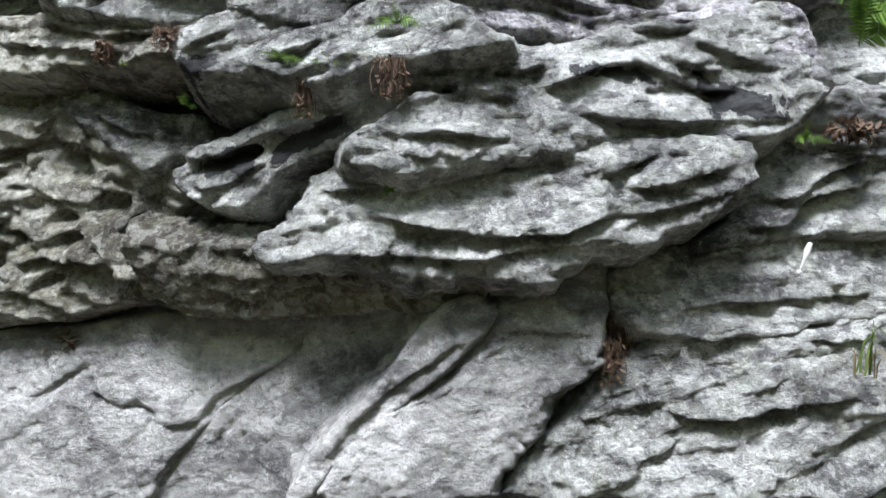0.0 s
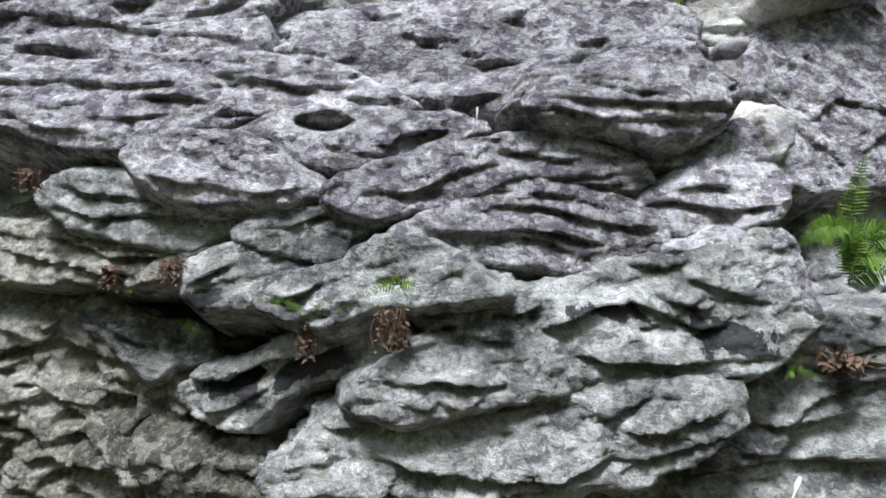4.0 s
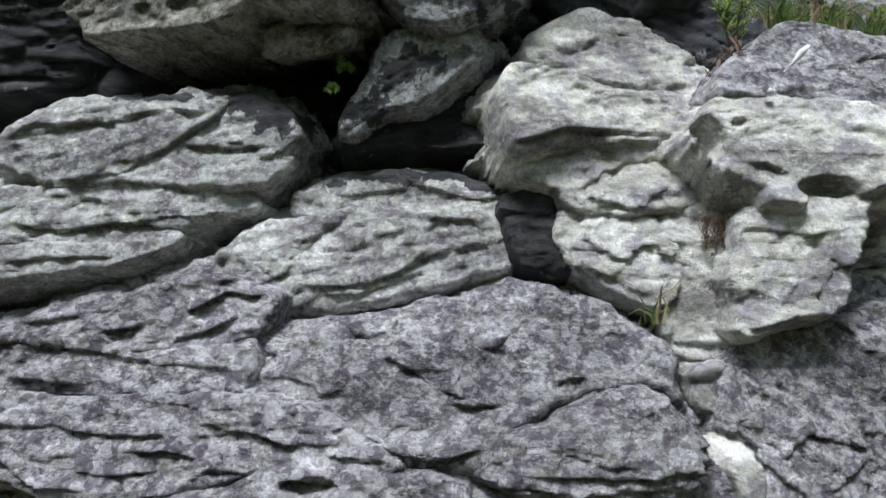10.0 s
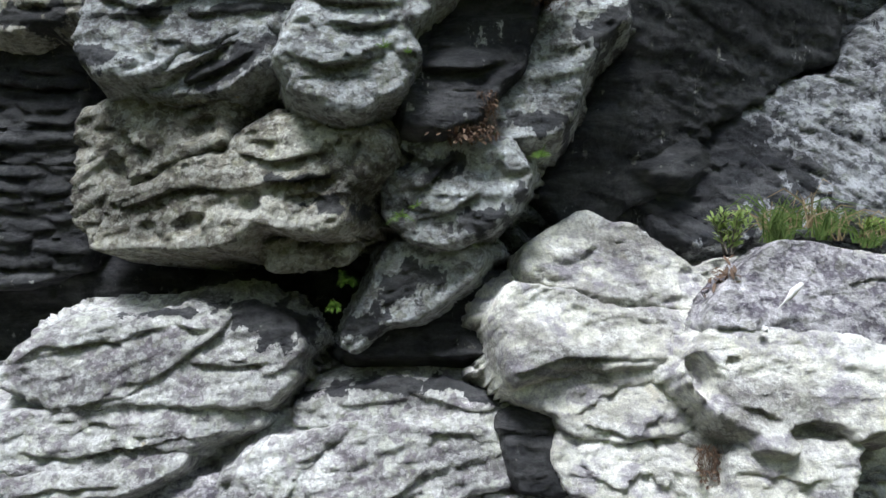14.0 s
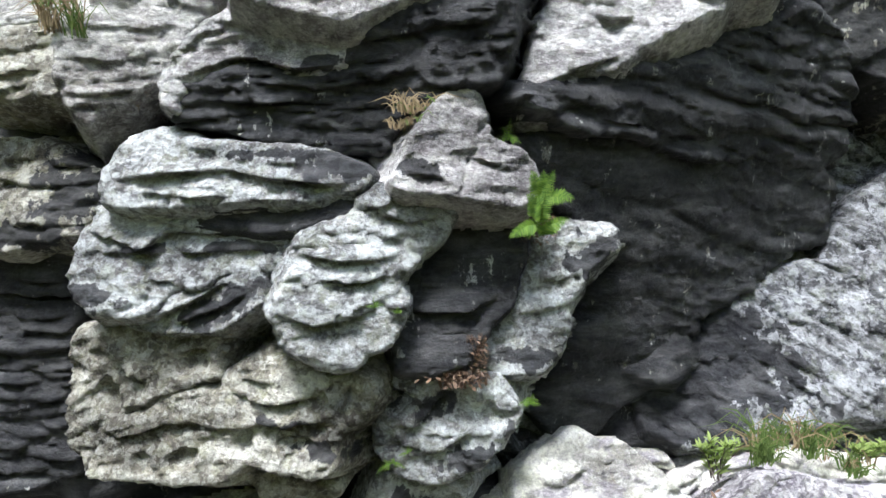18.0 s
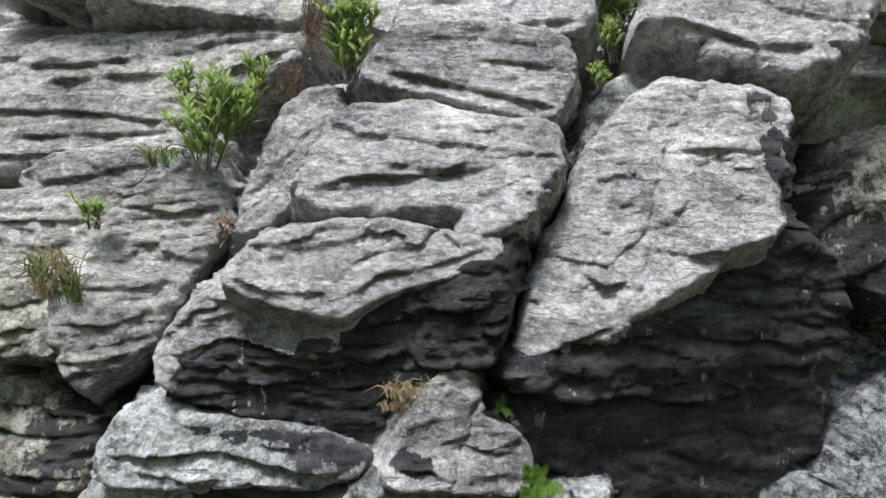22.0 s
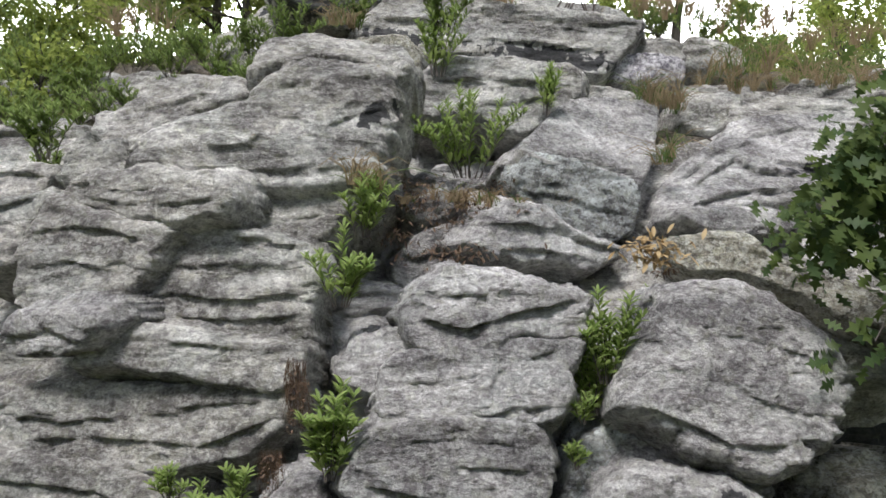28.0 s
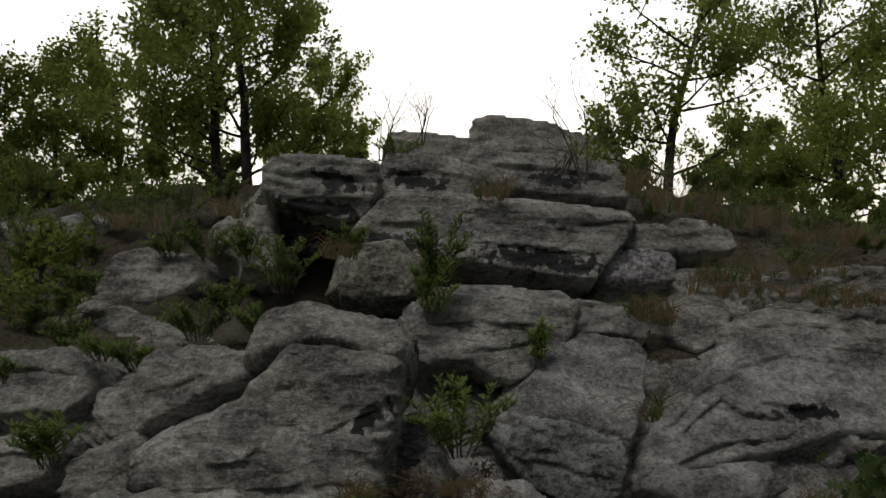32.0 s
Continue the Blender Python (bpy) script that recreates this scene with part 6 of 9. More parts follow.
rock("ledge", "upper bedded ledge of the crest", TOP, (0.01, 7.40, 11.58), (0.05, 0.40), (-0.53, -0.25, -0.48, 0.04, -0.31, 0.24, 0.21, 0.23, 0.67, 0.12, 0.73, -0.20, -0.30, -0.15), bed=-4, amp=0.012, edge=0.06, back=0.13, thick=0.8, group='ledges of the crest', chip=0.05, chunk=0.26, fold=0.006, size=0.26, flare=0.04, layers=(0.2, 0.006), lips=[((-0.37, 0.04, 0.21, 0.05, 0.65, -0.04), 0.08, 0.08)], stains=[(-0.05, -0.06, 0.32, 0.08, -8)])
rock("ledge", "long thin-bedded ledge below the summit", TOP, (1.78, 8.70, 11.75), (0.10, 0.40), (-1.05, 0.28, -0.29, 0.26, 0.78, 0.12, 0.97, -0.10, 0.95, -0.29, -0.31, -0.20, -0.99, -0.10), bed=-6, amp=0.012, edge=0.06, back=0.163, thick=0.8, layers=(0.12, 0.03), group='ledges of the crest', chip=0.05, chunk=0.26, fold=0.006, size=0.26, flare=0.04, lips=[((-0.90, 0.13, -0.07, 0.08, 0.83, -0.06), 0.09, 0.08)], stains=[(-0.01, -0.09, 0.30, 0.07, -8)])
rock("rock_block", "pale-spotted block at the foot of a ledge", LICHEN, (2.38, 6.90, 10.61), (0.00, 0.35), (-0.41, -0.15, -0.33, 0.10, 0.06, 0.14, 0.36, 0.07, 0.34, -0.17), amp=0.012, edge=0.075, back=0.13, group='ledges of the crest', chip=0.05, flare=0.04, layers=(0.2, 0.006))
rock("rock_block", "squared grey block beside the long ledge", TOP, (2.62, 7.30, 10.89), (0.00, 0.35), (-0.27, -0.12, -0.18, 0.13, 0.20, 0.13, 0.26, -0.13), amp=0.012, edge=0.06, back=0.13, group='ledges of the crest', chip=0.05, chunk=0.26, fold=0.006, size=0.26, flare=0.04, layers=(0.2, 0.006))
rock("rock_block", "low rock on the grassy slope", TOP, (3.30, 7.50, 10.93), (0.00, 0.35), (-0.39, -0.21, -0.27, 0.18, 0.01, 0.15, 0.31, 0.01, 0.32, -0.14), amp=0.015, edge=0.075, back=0.13, group='ledges of the crest', chip=0.05, chunk=0.26, fold=0.006, size=0.26, flare=0.04, layers=(0.2, 0.006))
rock("rock_block", "cream-spotted rounded rock by a bush", TAN, (-0.35, 6.25, 10.49), (0.00, 0.35), (-0.36, -0.16, -0.29, 0.17, 0.13, 0.24, 0.30, 0.11, 0.32, -0.15, -0.12, -0.21), amp=0.012, edge=0.053, back=0.091, flare=0.2, group='ledges of the crest', chip=0.05, chunk=0.26, fold=0.006, size=0.26, layers=(0.2, 0.006))
rock("ledge", "loose flat slab on the summit", TOP, (0.12, 15.20, 12.78), (0.00, 0.40), (-1.19, -0.85, -1.09, 0.56, -0.67, 0.64, 0.92, 0.44, 0.99, 0.09, 1.00, -0.84), amp=0.01, edge=0.045, back=0.13, thick=0.6, group='ledges of the crest', chip=0.05, chunk=0.26, fold=0.006, size=0.26, flare=0.04, layers=(0.2, 0.006), lips=[((-1.06, 0.40, -0.01, 0.36, 0.89, 0.27), 0.06, 0.06)])
rock("ledge", "blocky summit rock of stacked beds", TOP, (2.88, 15.80, 13.09), (0.00, 0.30), (-2.01, -1.17, -1.86, 0.70, -1.43, 0.82, 0.06, 0.64, 0.32, 0.43, 1.55, 0.23, 1.67, -0.40, 1.66, -1.15), layers=(0.14, 0.04), bed=-4, amp=0.01, edge=0.06, back=0.195, thick=0.8, group='ledges of the crest', chip=0.05, chunk=0.26, fold=0.006, size=0.26, flare=0.04, lips=[((-1.84, 0.27, -0.76, 0.42, 0.32, 0.29), 0.08, 0.07), ((-1.71, -0.08, -0.23, 0.05, 1.50, -0.12), 0.08, 0.07)])
rock("slope_slab", "flat-topped pale slab on the slope", TOP, (-3.10, 7.42, 10.44), (-0.17, 0.83), (-0.57, -0.14, -0.51, 0.22, -0.12, 0.30, 0.65, 0.16, 0.60, -0.05, 0.29, -0.23, -0.37, -0.26), bed=-4, layers=(0.12, 0.03), amp=0.012, edge=0.09, back=0.143, chip=0.05, chunk=0.26, fold=0.006, size=0.26, flare=0.16, lips=[((-0.48, 0.00, 0.05, 0.06, 0.56, 0.06), 0.08, 0.06)])
rock("slope_slab", "grey block below a flat slab", TOP, (-3.10, 7.20, 10.11), (0.00, 0.35), (-0.60, -0.14, -0.49, 0.12, 0.27, 0.09, 0.53, 0.28, 0.47, 0.07, 0.07, -0.03, -0.01, -0.12, -0.23, -0.26), amp=0.012, edge=0.09, back=0.143, chip=0.05, chunk=0.26, fold=0.006, size=0.26, flare=0.16, layers=(0.2, 0.006))
rock("slope_slab", "flat grey outcrop on the slope", TOP, (-3.35, 5.60, 9.58), (0.00, 0.70), (-0.69, 0.15, -0.32, 0.21, 0.17, 0.24, 0.54, 0.15, 0.54, -0.09, 0.34, -0.20, -0.13, -0.21, -0.52, -0.19), amp=0.015, edge=0.112, back=0.163, chip=0.05, chunk=0.26, fold=0.006, size=0.26, flare=0.16, layers=(0.2, 0.006), lips=[((-0.54, 0.05, -0.02, 0.10, 0.49, 0.05), 0.08, 0.06)])
rock("slope_slab", "grey outcrop beside a shrub", TOP, (-2.95, 4.70, 9.17), (0.00, 0.60), (-0.40, 0.08, -0.09, 0.13, 0.15, 0.16, 0.37, 0.09, 0.26, -0.10, 0.02, -0.15, -0.29, -0.19), amp=0.015, edge=0.112, back=0.163, chip=0.05, chunk=0.26, fold=0.006, size=0.26, flare=0.08, layers=(0.2, 0.006), lips=[((-0.29, 0.01, 0.03, 0.05, 0.33, 0.03), 0.07, 0.05)])
rock("slope_boulder", "pale boulder half hidden by leaves", SMOOTH, (-4.89, 9.20, 10.99), (0.00, 0.35), (-0.40, -0.07, -0.20, 0.18, 0.38, 0.16, 0.45, -0.12, -0.24, -0.16), amp=0.012, edge=0.15, back=0.195, chip=0.04, chunk=0.26, fold=0.006, size=0.26, flare=0.16, layers=(0.2, 0.006))
rock("slope_slab", "grey slab among shrubs", TOP, (-6.00, 9.20, 10.86), (0.00, 0.35), (-0.56, 0.09, 0.05, 0.15, 0.47, 0.11, 0.53, -0.15, -0.49, -0.21), amp=0.012, edge=0.112, back=0.163, chip=0.05, chunk=0.26, fold=0.006, size=0.26, flare=0.16, layers=(0.2, 0.006))
rock("ledge", "broad grey sandstone face with thin beds", TOP, (-1.07, 3.78, 8.46), (0.02, 0.32), (-0.62, -0.08, -0.49, 0.07, -0.28, 0.24, -0.02, 0.33, 0.26, 0.31, 0.50, 0.24, 0.55, 0.11, 0.53, -0.12, 0.51, -0.33, 0.05, -0.33, -0.28, -0.23, -0.61, -0.19), bed=4, layers=(0.13, 0.02), amp=0.012, edge=0.105, back=0.117, group='ledges of the crest', chip=0.05, chunk=0.26, fold=0.006, size=0.26, flare=0.08, lips=[((-0.59, -0.12, -0.31, -0.06, 0.03, -0.09, 0.49, -0.06), 0.08, 0.05), ((-0.29, -0.19, 0.10, -0.22, 0.49, -0.19), 0.07, 0.05), ((-0.02, 0.31, 0.26, 0.26, 0.50, 0.21), 0.06, 0.04), ((-0.46, 0.07, -0.06, 0.11, 0.41, 0.11), 0.08, 0.02)])
rock("ledge", "pale sandstone ledge over a black slot", TOP, (-1.12, 3.46, 8.08), (-0.02, 0.42), (-0.70, -0.02, -0.48, 0.15, -0.17, 0.17, 0.16, 0.07, 0.58, 0.07, 0.57, -0.09, 0.44, -0.17, 0.13, -0.12, -0.13, -0.06, -0.44, -0.03), bed=-2, amp=0.012, edge=0.075, back=0.104, group='ledges of the crest', chip=0.05, chunk=0.26, fold=0.006, size=0.26, flare=0.08, layers=(0.2, 0.006), lips=[((-0.43, 0.09, -0.06, 0.07, 0.48, 0.01), 0.06, 0.03)])
rock("ledge", "grey sandstone ledge spotted with ochre lichen", TOP, (-1.52, 3.47, 7.71), (-0.14, 0.46), (-1.01, -0.09, -0.77, 0.12, -0.45, 0.22, 0.24, 0.20, 0.73, 0.18, 0.93, 0.22, 0.91, 0.06, 0.70, -0.11, 0.32, -0.20, -0.16, -0.20, -0.67, -0.17, -0.97, -0.20), bed=2, amp=0.012, edge=0.075, back=0.104, group='ledges of the crest', chip=0.05, chunk=0.26, fold=0.006, size=0.26, flare=0.08, layers=(0.2, 0.006), lips=[((-0.67, 0.02, -0.32, 0.00, 0.01, 0.03), 0.06, 0.04), ((-0.56, -0.10, -0.03, -0.07, 0.45, -0.09, 0.87, 0.06), 0.07, 0.05), ((0.10, 0.09, 0.51, 0.12, 0.83, 0.14), 0.06, 0.03)])
rock("ledge", "pale lichened block at a slot", CRUST, (-1.93, 3.45, 8.21), (-0.38, 0.04), (-0.28, 0.07, 0.08, 0.11, 0.33, 0.09, 0.22, -0.09, -0.07, -0.12, -0.30, -0.08), amp=0.012, edge=0.09, back=0.104, group='ledges of the crest', chip=0.05, chunk=0.26, fold=0.006, size=0.26, flare=0.08, layers=(0.2, 0.006))
rock("ledge", "moss-tinged smooth sandstone slab", TAN, (2.62, 4.29, 8.46), (-0.37, 0.55), (-0.78, 0.28, -0.29, 0.35, -0.04, 0.11, 0.43, -0.07, 0.64, -0.13, 0.58, -0.33, 0.19, -0.21, 0.04, -0.10, -0.31, 0.08, -0.72, 0.09), bed=-10, amp=0.01, edge=0.075, back=0.104, chip=0.05, chunk=0.26, fold=0.006, size=0.26, flare=0.08, layers=(0.2, 0.006), cracks=[((-0.37, 0.10, -0.01, 0.22, 0.25, 0.26), 0.03, 0.04)])
rock("boulder", "huge rounded boulder with a lifting pale crust", CRUST, (1.79, 3.26, 8.06), (-0.05, 0.43), (-0.68, -0.12, -0.60, 0.08, -0.46, 0.25, -0.35, 0.46, -0.12, 0.51, 0.06, 0.50, 0.27, 0.42, 0.44, 0.32, 0.55, 0.17, 0.59, 0.04, 0.50, -0.12, 0.43, -0.28, 0.21, -0.41, 0.06, -0.51, -0.14, -0.45, -0.32, -0.39, -0.52, -0.24), bed=-12, amp=0.015, edge=0.34, back=0.42, chip=0.05, chunk=0.26, fold=0.006, size=0.26, flare=0.08, layers=(0.2, 0.006), lips=[((-0.20, 0.23, -0.17, 0.03, -0.23, -0.13), 0.06, 0.03), ((-0.11, -0.10, 0.18, -0.20, 0.45, -0.23), 0.08, 0.04), ((-0.62, -0.14, -0.38, -0.24, -0.13, -0.36, 0.20, -0.35), 0.08, 0.04), ((-0.24, 0.17, 0.05, 0.14, 0.37, 0.04, 0.57, 0.04), 0.08, 0.02)])
rock("boulder", "pale sandstone block on a ledge above a crack", CRUST, (0.47, 3.45, 8.33), (0.04, 0.38), (-0.44, -0.08, -0.46, 0.02, -0.39, 0.14, -0.22, 0.25, -0.04, 0.22, 0.12, 0.18, 0.57, 0.12, 0.53, -0.03, 0.55, -0.14, 0.29, -0.11, 0.05, -0.14, -0.19, -0.16, -0.37, -0.18), bed=6, amp=0.015, edge=0.09, back=0.13, chip=0.05, chunk=0.26, fold=0.006, size=0.26, flare=0.08, layers=(0.2, 0.006), lips=[((-0.42, -0.03, -0.13, -0.08, 0.11, -0.03, 0.55, 0.09), 0.08, 0.06), ((-0.38, 0.09, -0.04, 0.09, 0.30, 0.09), 0.08, 0.02)])
rock("boulder", "pale rounded sandstone block split by a crack", CRUST, (0.42, 3.28, 7.97), (-0.01, 0.45), (-0.54, -0.14, -0.51, 0.04, -0.34, 0.18, -0.14, 0.21, 0.16, 0.22, 0.58, 0.23, 0.46, 0.11, 0.47, -0.03, 0.38, -0.14, 0.14, -0.18, -0.17, -0.20, -0.43, -0.22), bed=4, amp=0.015, edge=0.105, back=0.13, chip=0.05, chunk=0.26, fold=0.006, size=0.26, flare=0.08, layers=(0.2, 0.006), cracks=[((0.15, 0.21, 0.11, 0.08, 0.06, -0.11), 0.02, 0.05)], lips=[((-0.52, -0.14, -0.26, -0.17, -0.00, -0.16, 0.40, -0.09), 0.08, 0.05), ((-0.47, -0.00, -0.14, 0.03, 0.09, 0.08), 0.08, 0.02)])
rock("boulder", "pale rounded sandstone boulder with a folded face", TAN, (-1.24, 2.80, 5.00), (-0.29, 0.07), (-0.37, -0.23, -0.38, -0.03, -0.33, 0.17, -0.13, 0.26, 0.16, 0.24, 0.40, 0.29, 0.42, 0.14, 0.38, 0.02, 0.17, -0.06, 0.00, -0.12, -0.16, -0.27, -0.25, -0.41), bed=30, edge=0.15, back=0.163, group='stacked boulders of the middle cliff', chip=0.05, chunk=0.22, fold=0.006, amp=0.015, size=0.2, flare=0.1, layers=(0.2, 0.006), lips=[((-0.30, 0.12, -0.09, 0.10, 0.05, -0.01, 0.03, -0.11), 0.08, 0.05), ((0.02, 0.21, 0.21, 0.17, 0.40, 0.19), 0.06, 0.04)], holes=[(-0.13, -0.11, 0.07, 0.10, 30, 0.07), (0.27, 0.07, 0.09, 0.05, 20, 0.05)])
rock("boulder", "pale knobbly sandstone boulder with hollowed lower edge", TAN, (-0.76, 2.66, 4.84), (-0.24, 0.14), (-0.68, -0.27, -0.66, -0.10, -0.47, 0.04, -0.31, 0.10, -0.09, 0.14, -0.06, 0.21, 0.04, 0.26, 0.19, 0.31, 0.34, 0.24, 0.57, 0.22, 0.59, 0.14, 0.48, -0.00, 0.43, -0.16, 0.26, -0.21, 0.04, -0.19, -0.04, -0.24, -0.29, -0.28, -0.53, -0.27), bed=10, edge=0.12, back=0.143, group='stacked boulders of the middle cliff', chip=0.05, chunk=0.22, fold=0.006, amp=0.015, size=0.2, flare=0.1, layers=(0.2, 0.006), lips=[((-0.05, 0.12, 0.15, 0.09, 0.35, 0.11, 0.46, 0.18), 0.06, 0.05), ((-0.57, -0.10, -0.31, -0.04, -0.04, -0.04, 0.20, 0.01, 0.44, 0.02), 0.06, 0.03), ((0.06, 0.00, 0.25, 0.01, 0.44, 0.00), 0.05, 0.035)], holes=[(-0.24, -0.18, 0.08, 0.05, 20, 0.06), (0.02, -0.10, 0.05, 0.06, 0, 0.06), (-0.43, -0.21, 0.05, 0.05, 0, 0.04), (0.26, -0.09, 0.09, 0.03, 0, 0.04), (0.47, 0.10, 0.02, 0.06, -20, 0.05)], stains=[(0.25, 0.01, 0.12, 0.02, 0), (0.35, -0.11, 0.09, 0.04, 20)])
rock("boulder", "slanting slab streaked black and white", BLUE, (-0.88, 2.66, 5.34), (-0.24, 0.21), (-0.36, -0.10, -0.18, 0.03, 0.05, 0.14, 0.20, 0.13, 0.24, 0.04, 0.15, -0.06, 0.07, -0.10, -0.17, -0.12), bed=30, edge=0.053, back=0.078, group='stacked boulders of the middle cliff', chip=0.05, chunk=0.22, fold=0.006, amp=0.015, size=0.2, flare=0.1, layers=(0.2, 0.006), lips=[((-0.33, -0.09, -0.10, -0.01, 0.13, 0.09), 0.05, 0.05), ((-0.17, -0.10, 0.09, -0.03, 0.20, 0.04), 0.05, 0.04)], stains=[(0.06, -0.02, 0.19, 0.05, 28)])
rock("boulder", "rounded grey boulder with beds of pale lichen", BLUE, (-1.10, 2.68, 5.52), (-0.07, 0.25), (-0.38, -0.07, -0.37, 0.07, -0.31, 0.17, -0.31, 0.24, 0.03, 0.20, 0.48, 0.15, 0.59, 0.12, 0.53, -0.05, 0.30, -0.05, 0.07, -0.14, -0.04, -0.23, -0.21, -0.24, -0.31, -0.21), bed=-4, edge=0.105, back=0.143, group='stacked boulders of the middle cliff', chip=0.05, chunk=0.22, fold=0.006, amp=0.015, size=0.2, flare=0.1, layers=(0.2, 0.006), lips=[((-0.33, 0.12, -0.07, 0.04, 0.04, 0.12, 0.39, 0.10), 0.06, 0.06), ((-0.34, 0.03, -0.22, 0.02, -0.04, 0.01, 0.05, 0.02), 0.06, 0.04), ((-0.21, 0.18, 0.09, 0.15, 0.53, 0.12), 0.05, 0.04), ((0.05, 0.01, 0.29, 0.03, 0.51, 0.02), 0.05, 0.03)], stains=[(0.34, 0.04, 0.17, 0.02, 0), (-0.10, 0.03, 0.09, 0.02, 0), (-0.27, -0.16, 0.09, 0.04, -10)])
rock("boulder", "pale lichened sandstone bed with black ends", BLUE, (-0.83, 2.62, 5.87), (-0.10, 0.33), (-0.51, -0.09, -0.50, 0.02, -0.40, 0.16, -0.26, 0.21, -0.03, 0.16, 0.46, 0.11, 0.66, 0.02, 0.61, -0.06, 0.38, -0.10, 0.10, -0.11, -0.18, -0.12, -0.42, -0.13), bed=-2, edge=0.075, back=0.117, group='stacked boulders of the middle cliff', chip=0.05, chunk=0.22, fold=0.006, amp=0.015, size=0.2, flare=0.1, layers=(0.2, 0.006), lips=[((-0.47, -0.04, -0.20, 0.00, 0.04, 0.01, 0.42, -0.05, 0.60, -0.06), 0.06, 0.05), ((-0.22, 0.13, 0.08, 0.06, 0.42, 0.03), 0.06, 0.02), ((-0.38, -0.09, -0.11, -0.11, 0.10, -0.10), 0.05, 0.03)], stains=[(0.51, 0.02, 0.14, 0.05, -10), (0.20, 0.08, 0.14, 0.02, 0)])
rock("rock_bed", "black bedded sandstone between two pale beds", BLACK, (-0.64, 2.64, 5.72), (-0.19, 0.33), (-0.71, 0.03, -0.17, 0.05, 0.41, 0.08, 0.47, 0.03, 0.23, -0.05, 0.09, -0.09, -0.42, -0.04), bed=0, edge=0.045, back=0.065, group='stacked boulders of the middle cliff', chip=0.05, chunk=0.22, fold=0.006, amp=0.015, size=0.2, flare=0.1, layers=(0.2, 0.006), lips=[((-0.56, 0.01, -0.17, -0.01, 0.22, 0.01), 0.04, 0.035)])
rock("boulder", "boulder of bedded sandstone with orange and grey lichen", BLUE, (-0.22, 2.50, 5.49), (0.13, 0.12), (-0.36, -0.19, -0.34, -0.08, -0.28, 0.05, -0.18, 0.15, -0.00, 0.24, -0.00, 0.29, 0.09, 0.34, 0.29, 0.31, 0.38, 0.26, 0.33, 0.14, 0.23, 0.03, 0.16, -0.04, 0.16, -0.15, 0.12, -0.28, 0.01, -0.37, -0.17, -0.36, -0.29, -0.29), bed=4, edge=0.12, back=0.156, group='stacked boulders of the middle cliff', chip=0.05, chunk=0.22, fold=0.006, amp=0.015, size=0.2, flare=0.1, layers=(0.2, 0.006), lips=[((-0.28, 0.05, -0.09, 0.03, 0.16, 0.03), 0.06, 0.04), ((-0.19, -0.04, 0.00, -0.06, 0.16, -0.03), 0.06, 0.04), ((-0.00, 0.22, 0.18, 0.18, 0.34, 0.19), 0.06, 0.04), ((-0.34, -0.19, -0.17, -0.22, 0.00, -0.19, 0.13, -0.15), 0.07, 0.04), ((-0.22, 0.12, -0.00, 0.14, 0.20, 0.09), 0.06, 0.03), ((0.11, 0.31, 0.29, 0.26), 0.04, 0.03)])
rock("rock_pillar", "black-stained pillar of bedded sandstone", BLACK, (0.17, 2.69, 5.42), (0.06, 0.28), (-0.26, -0.34, -0.25, -0.08, -0.23, 0.04, -0.13, 0.18, -0.02, 0.36, 0.09, 0.40, 0.30, 0.36, 0.29, 0.11, 0.21, -0.09, 0.11, -0.18, 0.02, -0.32, -0.12, -0.36), bed=4, edge=0.075, back=0.104, group='stacked boulders of the middle cliff', chip=0.05, chunk=0.22, fold=0.006, amp=0.015, size=0.2, flare=0.1, layers=(0.2, 0.006), cracks=[((-0.23, -0.13, -0.13, 0.06, -0.02, 0.28), 0.012, 0.04)], lips=[((-0.23, -0.13, -0.03, -0.12, 0.18, -0.08), 0.06, 0.05)])
rock("boulder", "white lichen-crusted block on top of a pillar", CRUST, (0.20, 2.55, 5.95), (0.25, 0.29), (-0.29, -0.13, -0.24, -0.01, -0.15, 0.16, -0.09, 0.25, 0.03, 0.28, 0.10, 0.20, 0.10, 0.06, 0.24, 0.02, 0.29, -0.08, 0.27, -0.21, 0.05, -0.18, -0.07, -0.17, -0.20, -0.17), bed=0, edge=0.06, back=0.117, group='stacked boulders of the middle cliff', chip=0.05, chunk=0.22, fold=0.006, amp=0.015, size=0.2, flare=0.1, layers=(0.2, 0.006), cracks=[((-0.03, -0.19, 0.05, 0.05, 0.10, 0.15), 0.012, 0.03)], lips=[((-0.25, -0.09, -0.11, -0.10, -0.03, -0.18), 0.05, 0.05), ((-0.02, -0.01, 0.12, -0.07, 0.27, -0.09), 0.05, 0.03)], stains=[(-0.19, -0.08, 0.07, 0.04, -20)])
rock("boulder", "pale blue-grey lichened boulder flank", BLUE, (0.56, 2.76, 5.35), (-0.03, 0.23), (-0.28, -0.29, -0.31, -0.21, -0.18, -0.06, -0.12, 0.13, -0.02, 0.29, 0.10, 0.35, 0.31, 0.32, 0.33, 0.23, 0.23, 0.15, 0.10, -0.02, 0.07, -0.16, -0.04, -0.33, -0.18, -0.32), bed=20, edge=0.09, back=0.13, group='stacked boulders of the middle cliff', chip=0.05, chunk=0.22, fold=0.006, amp=0.015, size=0.2, flare=0.1, layers=(0.2, 0.006), lips=[((-0.13, 0.08, 0.04, 0.06, 0.17, 0.13), 0.06, 0.02)], stains=[(0.20, 0.18, 0.12, 0.07, 40), (-0.09, -0.25, 0.10, 0.05, 0)])
